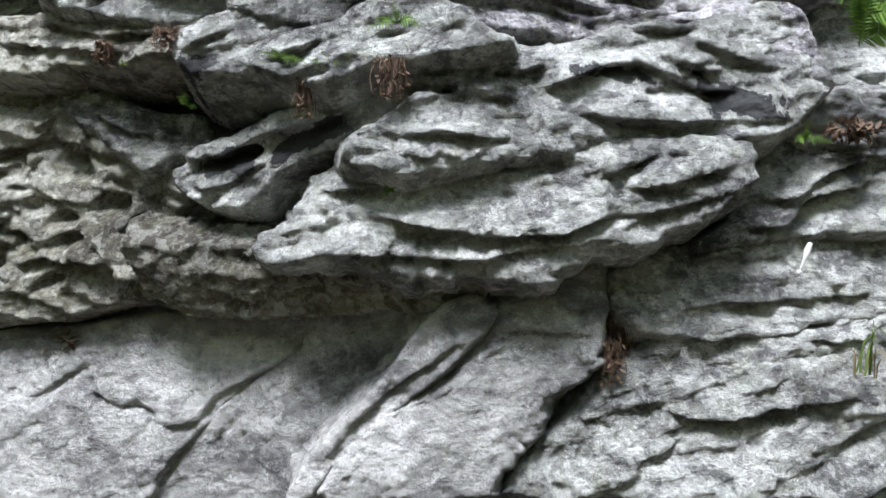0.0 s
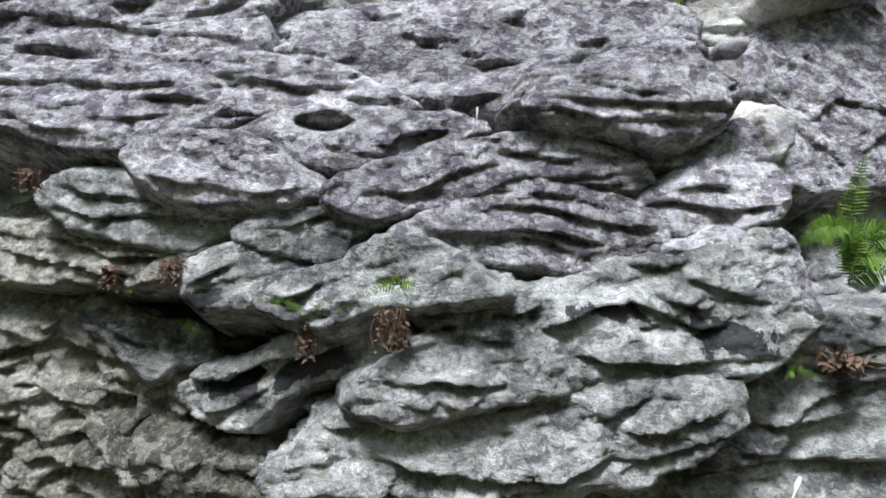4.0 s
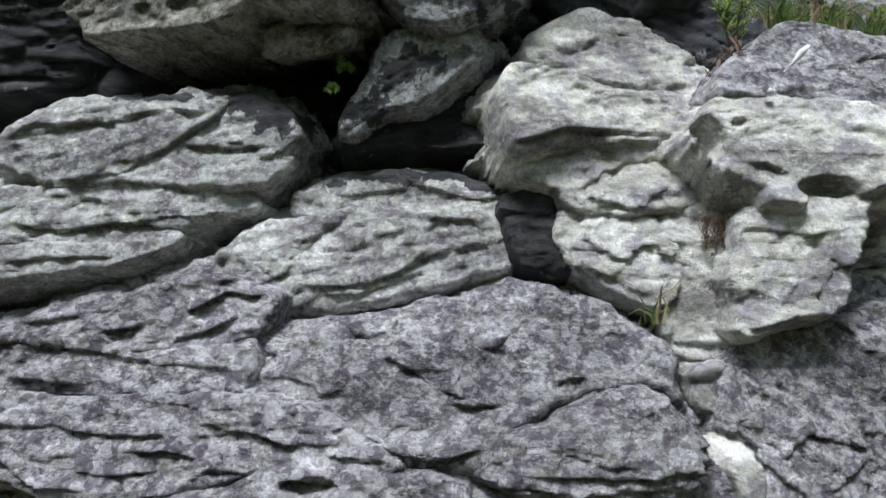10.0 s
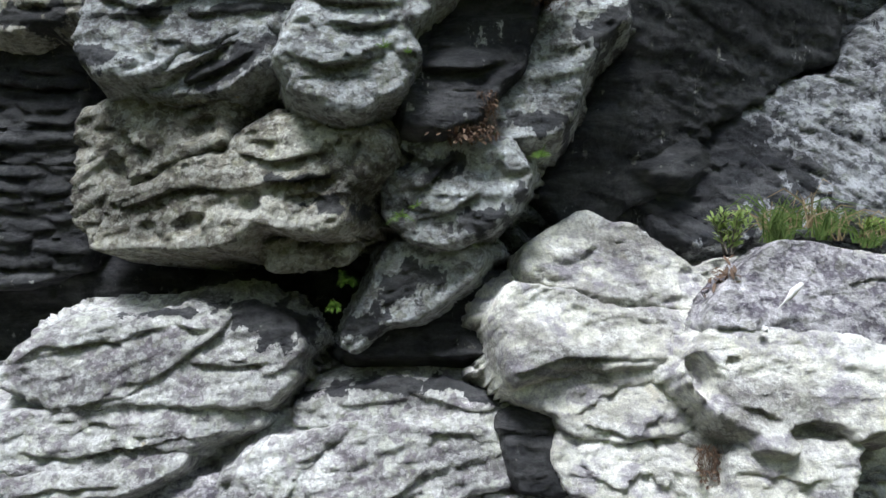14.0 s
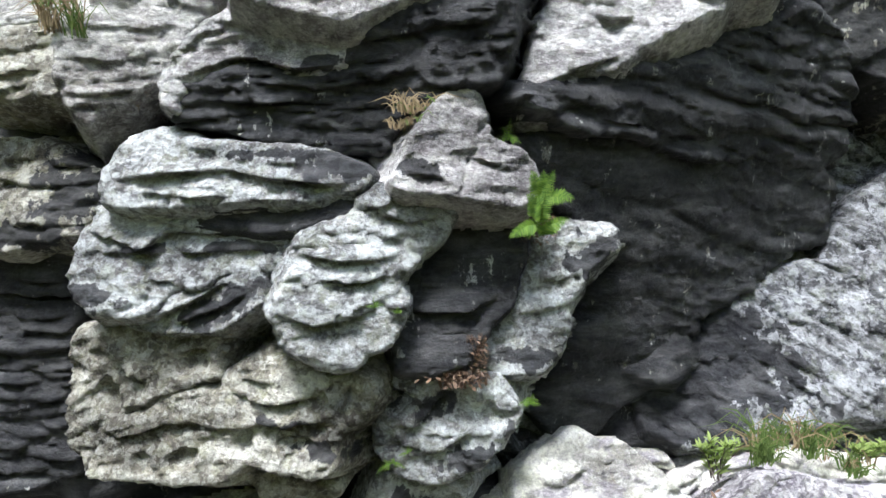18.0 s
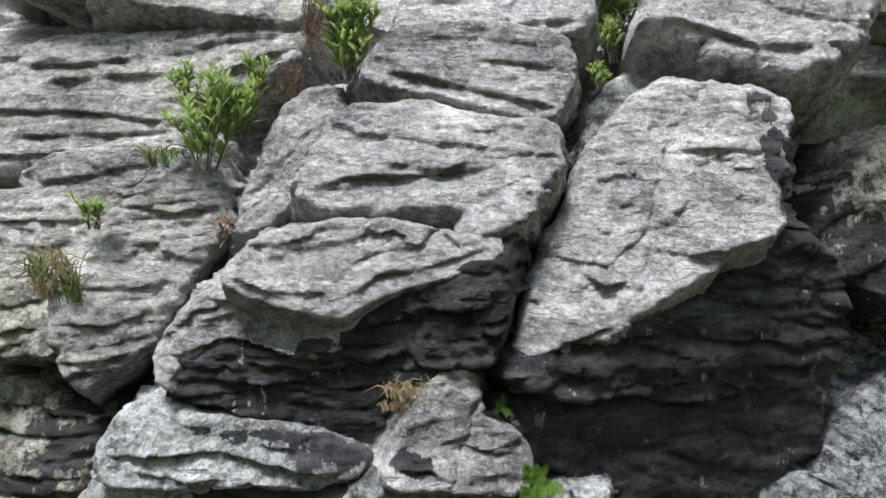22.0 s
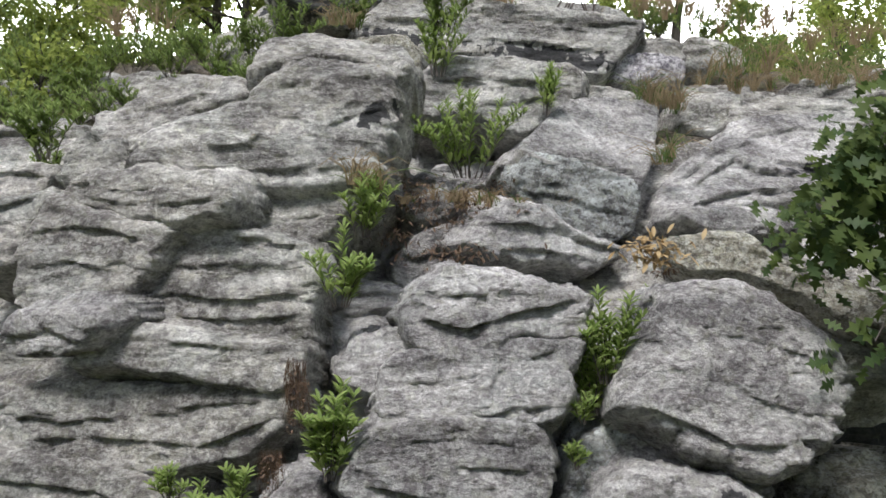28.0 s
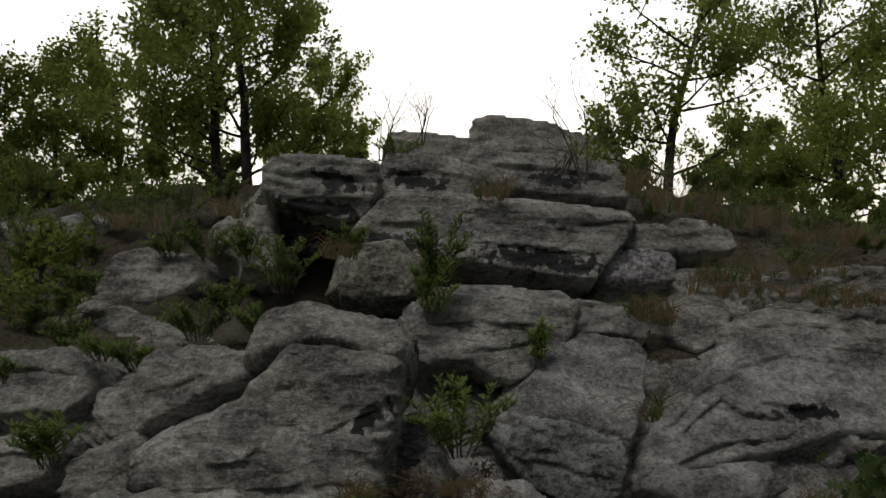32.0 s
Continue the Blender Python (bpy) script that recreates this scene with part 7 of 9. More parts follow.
rock("boulder", "knobbly sandstone boulder patched with pale lichen", BLUE, (0.10, 2.67, 4.82), (-0.07, 0.05), (-0.27, -0.11, -0.29, 0.02, -0.22, 0.21, -0.08, 0.23, 0.11, 0.23, 0.26, 0.21, 0.31, 0.10, 0.28, -0.05, 0.18, -0.17, 0.04, -0.24, -0.10, -0.22, -0.20, -0.20), bed=-10, edge=0.09, back=0.13, group='stacked boulders of the middle cliff', chip=0.05, chunk=0.22, fold=0.006, amp=0.015, size=0.2, flare=0.1, layers=(0.2, 0.006), lips=[((-0.25, -0.01, -0.10, 0.02, 0.04, 0.12), 0.05, 0.04), ((-0.20, -0.15, -0.01, -0.10, 0.16, -0.00), 0.05, 0.04)], holes=[(-0.18, 0.10, 0.06, 0.04, 0, 0.05), (-0.03, 0.08, 0.09, 0.05, 30, 0.03)], stains=[(-0.22, 0.10, 0.04, 0.04, 0), (0.16, -0.11, 0.14, 0.06, 20), (-0.03, 0.08, 0.09, 0.05, 30)])
rock("boulder", "leaning sandstone block stained black", BLUE, (-0.10, 2.76, 4.38), (-0.10, 0.15), (-0.27, -0.22, -0.15, 0.01, -0.08, 0.19, 0.12, 0.21, 0.34, 0.19, 0.27, 0.06, 0.08, -0.09, -0.12, -0.12, -0.21, -0.24), bed=30, edge=0.06, back=0.104, group='stacked boulders of the middle cliff', chip=0.05, chunk=0.22, fold=0.006, amp=0.015, size=0.2, flare=0.1, layers=(0.2, 0.006), lips=[((-0.12, 0.06, 0.07, 0.11, 0.29, 0.16), 0.05, 0.03)], stains=[(-0.02, 0.01, 0.07, 0.15, -35), (-0.17, -0.15, 0.07, 0.05, 0)])
rock("boulder", "black rock at the back of a recess", BLACK, (0.04, 2.88, 4.21), (0.00, 0.35), (-0.42, -0.09, -0.22, 0.03, -0.02, 0.07, 0.29, 0.27, 0.34, 0.07, 0.32, -0.09, -0.02, -0.11, -0.27, -0.10), edge=0.06, back=0.091, group='stacked boulders of the middle cliff', chip=0.05, chunk=0.22, fold=0.006, amp=0.015, size=0.2, flare=0.1, layers=(0.2, 0.006))
rock("rock_block", "tan sandstone block under a boulder", TAN, (-0.52, 2.74, 4.55), (-0.18, -0.35), (-0.26, 0.02, -0.01, 0.04, 0.18, 0.11, 0.19, -0.01, 0.01, -0.08, -0.15, -0.09), edge=0.075, back=0.091, group='stacked boulders of the middle cliff', chip=0.05, chunk=0.22, fold=0.006, amp=0.015, size=0.2, flare=0.1, layers=(0.2, 0.006))
rock("ledge", "pale lichened lip of a bedded ledge", CRUST, (-0.72, 2.64, 6.36), (-0.12, 0.17), (-0.34, -0.20, -0.36, -0.07, -0.29, 0.08, -0.15, 0.20, -0.05, 0.24, 0.12, 0.19, 0.32, 0.12, 0.45, 0.07, 0.40, -0.05, 0.28, -0.10, 0.18, -0.08, -0.06, -0.05, -0.23, -0.10, -0.29, -0.22), bed=-8, amp=0.012, edge=0.075, back=0.117, group='pale ledges over black undersides', chip=0.05, chunk=0.26, fold=0.006, size=0.22, flare=0.1, layers=(0.2, 0.006), lips=[((-0.30, -0.12, -0.18, -0.06, -0.01, -0.01, 0.23, -0.07, 0.40, -0.05), 0.06, 0.05), ((-0.26, 0.02, -0.02, 0.09, 0.23, 0.04), 0.08, 0.02)], stains=[(0.33, -0.04, 0.09, 0.03, 20)])
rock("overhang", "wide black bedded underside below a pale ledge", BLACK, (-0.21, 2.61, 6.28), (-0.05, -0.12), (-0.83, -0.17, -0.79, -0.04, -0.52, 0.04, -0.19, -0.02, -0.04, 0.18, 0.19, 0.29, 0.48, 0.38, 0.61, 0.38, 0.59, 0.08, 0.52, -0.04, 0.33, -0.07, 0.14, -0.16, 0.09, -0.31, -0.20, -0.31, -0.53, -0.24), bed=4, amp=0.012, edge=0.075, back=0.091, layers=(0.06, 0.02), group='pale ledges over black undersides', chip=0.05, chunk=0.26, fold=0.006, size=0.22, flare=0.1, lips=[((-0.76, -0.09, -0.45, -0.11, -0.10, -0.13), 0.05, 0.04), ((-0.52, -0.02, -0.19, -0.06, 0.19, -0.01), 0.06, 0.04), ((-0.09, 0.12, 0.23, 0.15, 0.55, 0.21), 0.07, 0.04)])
rock("ledge", "pale lichen-crusted ledge jutting over a dark underside", CRUST, (-0.21, 2.53, 6.64), (0.08, 0.37), (-0.54, -0.03, -0.46, 0.07, -0.32, 0.15, -0.05, 0.20, 0.28, 0.17, 0.58, 0.12, 0.58, 0.06, 0.37, -0.02, 0.19, -0.07, 0.04, -0.14, -0.04, -0.20, -0.16, -0.16, -0.40, -0.11), bed=6, amp=0.012, edge=0.068, back=0.13, group='pale ledges over black undersides', chip=0.05, chunk=0.26, fold=0.006, size=0.22, flare=0.1, layers=(0.2, 0.006), cracks=[((-0.08, -0.06, 0.01, 0.02, 0.14, 0.11), 0.015, 0.025)], lips=[((-0.52, -0.03, -0.34, -0.09, -0.08, -0.09), 0.07, 0.03), ((-0.07, -0.13, 0.10, -0.03, 0.28, 0.01, 0.53, 0.08), 0.06, 0.03), ((-0.06, 0.01, 0.14, 0.08, 0.37, 0.09), 0.08, 0.02)])
rock("boulder", "rounded pale boulder with a deep slot below it", CRUST, (0.08, 2.77, 7.09), (0.07, 0.51), (-0.56, -0.10, -0.54, 0.08, -0.48, 0.21, -0.36, 0.31, -0.10, 0.33, 0.23, 0.26, 0.52, 0.24, 0.62, 0.18, 0.58, 0.02, 0.49, -0.12, 0.36, -0.28, 0.11, -0.31, 0.13, -0.19, -0.14, -0.18, -0.37, -0.20, -0.47, -0.18), bed=-2, amp=0.012, edge=0.135, back=0.169, group='pale ledges over black undersides', chip=0.05, chunk=0.26, fold=0.006, size=0.22, flare=0.1, layers=(0.2, 0.006), lips=[((-0.53, -0.13, -0.38, -0.07, -0.14, -0.07, 0.12, -0.04, 0.30, -0.02), 0.08, 0.05), ((-0.29, 0.00, 0.00, -0.03, 0.25, 0.00), 0.07, 0.03), ((-0.49, 0.10, -0.20, 0.13, 0.15, 0.08, 0.50, 0.05), 0.1, 0.02), ((0.15, -0.17, 0.29, -0.12, 0.47, -0.04), 0.07, 0.03)])
rock("ledge", "flat pale sandstone slab lying on a boulder", CRUST, (0.25, 3.03, 7.59), (0.09, 0.39), (-0.49, -0.07, -0.47, 0.03, -0.36, 0.19, -0.12, 0.23, 0.21, 0.23, 0.47, 0.18, 0.52, 0.01, 0.41, -0.25, 0.25, -0.25, -0.07, -0.16, -0.33, -0.12), bed=-3, amp=0.012, edge=0.045, back=0.091, group='pale ledges over black undersides', chip=0.05, chunk=0.26, fold=0.006, size=0.22, flare=0.1, layers=(0.2, 0.006), lips=[((-0.46, -0.04, -0.20, -0.07, 0.20, -0.17, 0.42, -0.22), 0.06, 0.04), ((-0.34, 0.12, -0.01, 0.14, 0.43, 0.10), 0.08, 0.02), ((-0.01, 0.03, 0.26, 0.01, 0.47, -0.01), 0.07, 0.02)])
rock("boulder", "large pale lichened boulder with a vertical crack", CRUST, (1.03, 2.88, 6.77), (-0.07, 0.40), (-0.60, -0.49, -0.54, -0.25, -0.44, -0.01, -0.32, 0.24, -0.16, 0.51, 0.02, 0.71, 0.22, 0.83, 0.54, 0.78, 0.77, 0.71, 0.75, 0.45, 0.68, 0.24, 0.62, 0.04, 0.40, -0.06, 0.30, -0.13, 0.09, -0.22, 0.01, -0.29, -0.15, -0.41, -0.34, -0.43, -0.37, -0.50, -0.49, -0.61, -0.61, -0.57), bed=-6, amp=0.012, edge=0.15, back=0.195, group='pale ledges over black undersides', chip=0.05, chunk=0.26, fold=0.006, size=0.22, flare=0.1, layers=(0.2, 0.006), cracks=[((-0.04, -0.31, 0.03, -0.10, 0.08, 0.19, 0.21, 0.51, 0.37, 0.73), 0.02, 0.05), ((0.08, 0.51, 0.25, 0.65), 0.015, 0.03)], lips=[((-0.34, -0.15, -0.18, -0.22, -0.03, -0.18), 0.08, 0.05), ((0.13, -0.10, 0.31, -0.06, 0.42, -0.10), 0.07, 0.05), ((0.09, 0.40, 0.35, 0.43, 0.68, 0.38), 0.1, 0.03), ((-0.54, -0.54, -0.34, -0.45, -0.12, -0.38), 0.07, 0.04), ((0.07, 0.02, 0.19, 0.14, 0.27, 0.19), 0.06, 0.03)], stains=[(0.68, 0.30, 0.05, 0.36, 8)])
rock("rock_pillar", "narrow grey sandstone rib beside a leafy cleft", CRUST, (-0.59, 3.01, 7.18), (0.01, 0.41), (-0.22, -0.39, -0.19, -0.22, -0.14, 0.01, -0.10, 0.18, 0.05, 0.35, 0.23, 0.35, 0.21, 0.20, 0.13, 0.09, 0.07, -0.04, 0.05, -0.20, -0.07, -0.31), bed=40, amp=0.012, edge=0.105, back=0.13, chip=0.05, chunk=0.26, fold=0.006, size=0.22, flare=0.1, layers=(0.2, 0.006), lips=[((-0.16, -0.22, -0.02, -0.04, 0.12, 0.15), 0.06, 0.03)])
rock("boulder", "upright grey sandstone boulder with fine ribs", TOP, (-1.25, 2.90, 6.64), (0.21, 0.24), (-0.33, -0.36, -0.36, -0.17, -0.28, 0.00, -0.16, 0.14, -0.06, 0.37, 0.07, 0.50, 0.22, 0.53, 0.36, 0.36, 0.41, 0.20, 0.24, -0.00, 0.13, -0.14, 0.08, -0.31, -0.05, -0.45, -0.19, -0.53), bed=8, amp=0.01, edge=0.12, back=0.143, layers=(0.06, 0.018), chip=0.05, chunk=0.26, fold=0.006, size=0.22, flare=0.1, lips=[((-0.08, 0.27, 0.12, 0.24, 0.34, 0.26), 0.06, 0.04), ((-0.31, -0.26, -0.11, -0.27, 0.09, -0.21), 0.06, 0.04), ((-0.29, -0.10, -0.04, -0.11, 0.17, -0.07), 0.06, 0.03), ((-0.27, -0.42, -0.10, -0.41, 0.04, -0.37), 0.05, 0.03)])
rock("ledge", "pale sandstone bed over a dark slot", TOP, (-1.79, 3.31, 7.36), (-0.13, 0.36), (-0.74, 0.23, -0.43, 0.22, 0.22, 0.16, 0.61, 0.07, 0.70, -0.09, 0.28, -0.15, -0.14, -0.21, -0.60, -0.23), bed=2, amp=0.01, edge=0.06, back=0.104, layers=(0.07, 0.015), chip=0.05, chunk=0.26, fold=0.006, size=0.22, flare=0.1, lips=[((-0.53, 0.09, -0.07, 0.07, 0.56, -0.01), 0.06, 0.04), ((-0.36, -0.06, 0.11, -0.07, 0.62, -0.05), 0.06, 0.03), ((-0.46, -0.17, -0.08, -0.17, 0.28, -0.13), 0.05, 0.03)])
rock("ledge", "pale lichened tongue of bedded sandstone", CRUST, (-1.52, 3.07, 7.11), (-0.12, 0.35), (-0.42, -0.03, -0.27, 0.06, 0.07, 0.11, 0.32, 0.12, 0.45, 0.06, 0.25, -0.08, -0.03, -0.12, -0.35, -0.12), bed=8, amp=0.01, edge=0.075, back=0.104, chip=0.05, chunk=0.26, fold=0.006, size=0.22, flare=0.1, layers=(0.2, 0.006), lips=[((-0.36, -0.08, -0.05, -0.05, 0.31, 0.03), 0.05, 0.03)])
rock("rock_block", "grey weathered sandstone bank with grasses", TOP, (-1.75, 2.98, 6.82), (-0.15, 0.31), (-0.49, 0.14, -0.23, 0.16, 0.07, 0.18, 0.39, 0.18, 0.38, 0.03, 0.22, -0.17, 0.03, -0.21, -0.39, -0.25), bed=2, amp=0.012, edge=0.09, back=0.117, layers=(0.09, 0.015), chip=0.05, chunk=0.26, fold=0.006, size=0.22, flare=0.1, lips=[((-0.31, 0.02, 0.04, 0.03, 0.32, 0.03), 0.07, 0.03), ((-0.28, -0.10, -0.02, -0.10, 0.20, -0.07), 0.06, 0.03)])
rock("rock_block", "grey bedded block beneath grass", TAN, (-1.78, 2.89, 6.44), (-0.11, 0.21), (-0.36, 0.12, 0.06, 0.13, 0.16, 0.21, 0.23, 0.16, 0.13, 0.01, 0.16, -0.19, -0.06, -0.20, -0.30, -0.19), bed=2, amp=0.012, edge=0.075, back=0.104, layers=(0.08, 0.015), chip=0.05, chunk=0.26, fold=0.006, size=0.22, flare=0.1, lips=[((-0.20, 0.00, -0.03, 0.02, 0.11, 0.04), 0.05, 0.03), ((-0.18, -0.12, 0.01, -0.09, 0.14, -0.08), 0.05, 0.03)])
tagged(rock("bedrock", "rough bedrock between the blocks of the cliff", TAN, (-1.29, 2.60, 2.06), (-0.12, -0.11), (-0.71, 0.44, -0.19, 0.53, 0.36, 0.48, 0.69, 0.29, 0.67, -0.38, 0.25, -0.55, -0.41, -0.53, -0.78, -0.34), edge=0.12, back=0.12, thick=0.25, amp=0.035, size=0.16, category='bedrock', bed=5), kind='structure')
tagged(rock("bedrock", "rough bedrock between the blocks of the cliff", GREY, (-0.01, 2.32, 2.03), (-0.06, -0.09), (-0.65, 0.38, -0.20, 0.47, 0.30, 0.43, 0.61, 0.27, 0.63, -0.34, 0.25, -0.49, -0.34, -0.47, -0.67, -0.30), edge=0.12, back=0.12, thick=0.25, amp=0.035, size=0.16, category='bedrock', bed=5), kind='structure')
tagged(rock("bedrock", "rough bedrock between the blocks of the cliff", GREY, (1.21, 2.38, 2.03), (0.05, 0.02), (-0.67, 0.38, -0.20, 0.49, 0.34, 0.47, 0.68, 0.30, 0.67, -0.35, 0.26, -0.50, -0.35, -0.47, -0.67, -0.30), edge=0.12, back=0.12, thick=0.25, amp=0.035, size=0.16, category='bedrock', bed=5), kind='structure')
tagged(rock("bedrock", "rough bedrock between the blocks of the cliff", SMOOTH, (-1.24, 2.60, 1.13), (-0.12, 0.19), (-0.87, 0.39, -0.30, 0.51, 0.33, 0.49, 0.72, 0.31, 0.74, -0.31, 0.33, -0.47, -0.34, -0.48, -0.75, -0.33), edge=0.12, back=0.12, thick=0.25, amp=0.035, size=0.16, category='bedrock', bed=40), kind='structure')
tagged(rock("bedrock", "rough bedrock between the blocks of the cliff", SMOOTH, (-0.06, 2.36, 1.20), (-0.10, 0.01), (-0.53, 0.37, -0.16, 0.47, 0.25, 0.45, 0.50, 0.28, 0.49, -0.31, 0.20, -0.47, -0.27, -0.47, -0.53, -0.31), edge=0.12, back=0.12, thick=0.25, amp=0.035, size=0.16, category='bedrock', bed=40), kind='structure')
tagged(rock("bedrock", "rough bedrock between the blocks of the cliff", GREY, (1.07, 2.29, 1.21), (-0.06, 0.04), (-0.72, 0.36, -0.21, 0.45, 0.35, 0.43, 0.69, 0.27, 0.67, -0.30, 0.26, -0.45, -0.37, -0.44, -0.72, -0.29), edge=0.12, back=0.12, thick=0.25, amp=0.035, size=0.16, category='bedrock', bed=40), kind='structure')
tagged(rock("bedrock", "rough bedrock between the blocks of the cliff", LICHEN, (-1.43, 2.61, 3.26), (-0.04, 0.39), (-0.74, 0.39, -0.31, 0.48, 0.21, 0.45, 0.55, 0.27, 0.63, -0.31, 0.31, -0.43, -0.20, -0.41, -0.53, -0.27), edge=0.12, back=0.12, thick=0.25, amp=0.035, size=0.16, category='bedrock', bed=2), kind='structure')
tagged(rock("bedrock", "rough bedrock between the blocks of the cliff", LICHEN, (-0.35, 2.68, 3.27), (0.04, 0.73), (-0.75, 0.42, -0.28, 0.56, 0.30, 0.54, 0.65, 0.33, 0.61, -0.32, 0.26, -0.44, -0.24, -0.42, -0.56, -0.28), edge=0.12, back=0.12, thick=0.25, amp=0.035, size=0.16, category='bedrock', bed=2), kind='structure')
tagged(rock("bedrock", "rough bedrock between the blocks of the cliff", LICHEN, (0.82, 2.67, 3.27), (0.05, 0.53), (-0.64, 0.39, -0.14, 0.51, 0.43, 0.50, 0.74, 0.31, 0.56, -0.31, 0.16, -0.44, -0.37, -0.42, -0.66, -0.28), edge=0.12, back=0.12, thick=0.25, amp=0.035, size=0.16, category='bedrock', bed=2), kind='structure')
tagged(rock("bedrock", "rough bedrock between the blocks of the cliff", GREY, (-1.36, 2.48, 2.55), (-0.14, -0.02), (-0.63, 0.30, -0.19, 0.38, 0.29, 0.36, 0.58, 0.23, 0.58, -0.25, 0.23, -0.38, -0.32, -0.38, -0.64, -0.26), edge=0.12, back=0.12, thick=0.25, amp=0.035, size=0.16, category='bedrock', bed=2), kind='structure')
tagged(rock("bedrock", "rough bedrock between the blocks of the cliff", LICHEN, (-0.29, 2.31, 2.57), (-0.09, 0.31), (-0.61, 0.28, -0.20, 0.36, 0.26, 0.34, 0.54, 0.21, 0.53, -0.23, 0.22, -0.33, -0.26, -0.32, -0.54, -0.22), edge=0.12, back=0.12, thick=0.25, amp=0.035, size=0.16, category='bedrock', bed=2), kind='structure')
tagged(rock("bedrock", "rough bedrock between the blocks of the cliff", LICHEN, (0.74, 2.40, 2.56), (0.02, 0.33), (-0.58, 0.29, -0.15, 0.37, 0.33, 0.35, 0.62, 0.22, 0.53, -0.25, 0.18, -0.34, -0.32, -0.33, -0.59, -0.21), edge=0.12, back=0.12, thick=0.25, amp=0.035, size=0.16, category='bedrock', bed=2), kind='structure')
tagged(rock("bedrock", "rough bedrock between the blocks of the cliff", SMOOTH, (1.75, 2.70, 3.22), (0.06, 0.20), (-0.44, 0.44, -0.08, 0.57, 0.32, 0.55, 0.54, 0.34, 0.41, -0.38, 0.11, -0.54, -0.30, -0.51, -0.51, -0.33), edge=0.12, back=0.12, thick=0.25, amp=0.035, size=0.16, category='bedrock', bed=10), kind='structure')
tagged(rock("bedrock", "rough bedrock between the blocks of the cliff", GREY, (1.62, 2.50, 2.36), (0.04, 0.26), (-0.40, 0.34, -0.07, 0.43, 0.30, 0.41, 0.49, 0.25, 0.37, -0.29, 0.09, -0.40, -0.28, -0.38, -0.47, -0.24), edge=0.12, back=0.12, thick=0.25, amp=0.035, size=0.16, category='bedrock', bed=10), kind='structure')
tagged(rock("bedrock", "rough bedrock between the blocks of the cliff", GREY, (-1.53, 2.89, 3.69), (0.13, 0.44), (-0.73, 0.27, -0.29, 0.35, 0.26, 0.34, 0.63, 0.21, 0.69, -0.24, 0.32, -0.33, -0.25, -0.30, -0.58, -0.19), edge=0.12, back=0.12, thick=0.25, amp=0.035, size=0.16, category='bedrock', bed=4), kind='structure')
tagged(rock("bedrock", "rough bedrock between the blocks of the cliff", GREY, (-0.29, 3.07, 3.68), (0.05, 0.41), (-0.76, 0.29, -0.25, 0.37, 0.35, 0.35, 0.73, 0.22, 0.71, -0.25, 0.29, -0.35, -0.34, -0.33, -0.69, -0.21), edge=0.12, back=0.12, thick=0.25, amp=0.035, size=0.16, category='bedrock', bed=4), kind='structure')
tagged(rock("bedrock", "rough bedrock between the blocks of the cliff", CREAM, (0.88, 3.09, 4.14), (-0.03, 0.30), (-0.44, 0.35, -0.11, 0.45, 0.26, 0.42, 0.47, 0.26, 0.40, -0.30, 0.13, -0.42, -0.25, -0.40, -0.46, -0.26), edge=0.12, back=0.12, thick=0.25, amp=0.035, size=0.16, category='bedrock', bed=0), kind='structure')
tagged(rock("bedrock", "rough bedrock between the blocks of the cliff", CREAM, (1.76, 2.95, 4.13), (0.03, 0.45), (-0.57, 0.34, -0.09, 0.44, 0.44, 0.42, 0.71, 0.26, 0.52, -0.28, 0.12, -0.40, -0.40, -0.38, -0.67, -0.25), edge=0.12, back=0.12, thick=0.25, amp=0.035, size=0.16, category='bedrock', bed=0), kind='structure')
tagged(rock("bedrock", "rough bedrock between the blocks of the cliff", CREAM, (0.83, 2.90, 3.45), (-0.09, 0.33), (-0.41, 0.31, -0.10, 0.39, 0.24, 0.37, 0.43, 0.23, 0.37, -0.25, 0.12, -0.36, -0.23, -0.35, -0.43, -0.23), edge=0.12, back=0.12, thick=0.25, amp=0.035, size=0.16, category='bedrock', bed=0), kind='structure')
tagged(rock("bedrock", "rough bedrock between the blocks of the cliff", CREAM, (1.65, 2.76, 3.47), (-0.05, 0.16), (-0.55, 0.29, -0.14, 0.37, 0.31, 0.35, 0.57, 0.22, 0.51, -0.25, 0.18, -0.36, -0.31, -0.35, -0.58, -0.23), edge=0.12, back=0.12, thick=0.25, amp=0.035, size=0.16, category='bedrock', bed=0), kind='structure')
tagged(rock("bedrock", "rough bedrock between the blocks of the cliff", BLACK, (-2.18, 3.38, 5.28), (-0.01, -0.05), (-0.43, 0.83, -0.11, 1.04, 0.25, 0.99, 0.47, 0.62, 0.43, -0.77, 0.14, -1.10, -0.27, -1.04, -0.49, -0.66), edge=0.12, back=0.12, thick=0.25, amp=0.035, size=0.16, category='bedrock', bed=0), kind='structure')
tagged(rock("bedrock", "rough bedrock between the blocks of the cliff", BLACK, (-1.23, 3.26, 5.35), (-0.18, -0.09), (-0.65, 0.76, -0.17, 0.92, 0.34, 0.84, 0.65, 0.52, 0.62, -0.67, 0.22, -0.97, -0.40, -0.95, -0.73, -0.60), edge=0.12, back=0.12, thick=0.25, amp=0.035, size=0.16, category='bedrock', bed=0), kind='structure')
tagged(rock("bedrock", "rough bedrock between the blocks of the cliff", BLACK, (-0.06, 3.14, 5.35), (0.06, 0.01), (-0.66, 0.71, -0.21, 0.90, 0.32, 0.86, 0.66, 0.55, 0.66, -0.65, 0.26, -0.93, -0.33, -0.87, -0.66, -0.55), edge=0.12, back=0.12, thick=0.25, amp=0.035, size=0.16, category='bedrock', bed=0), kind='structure')
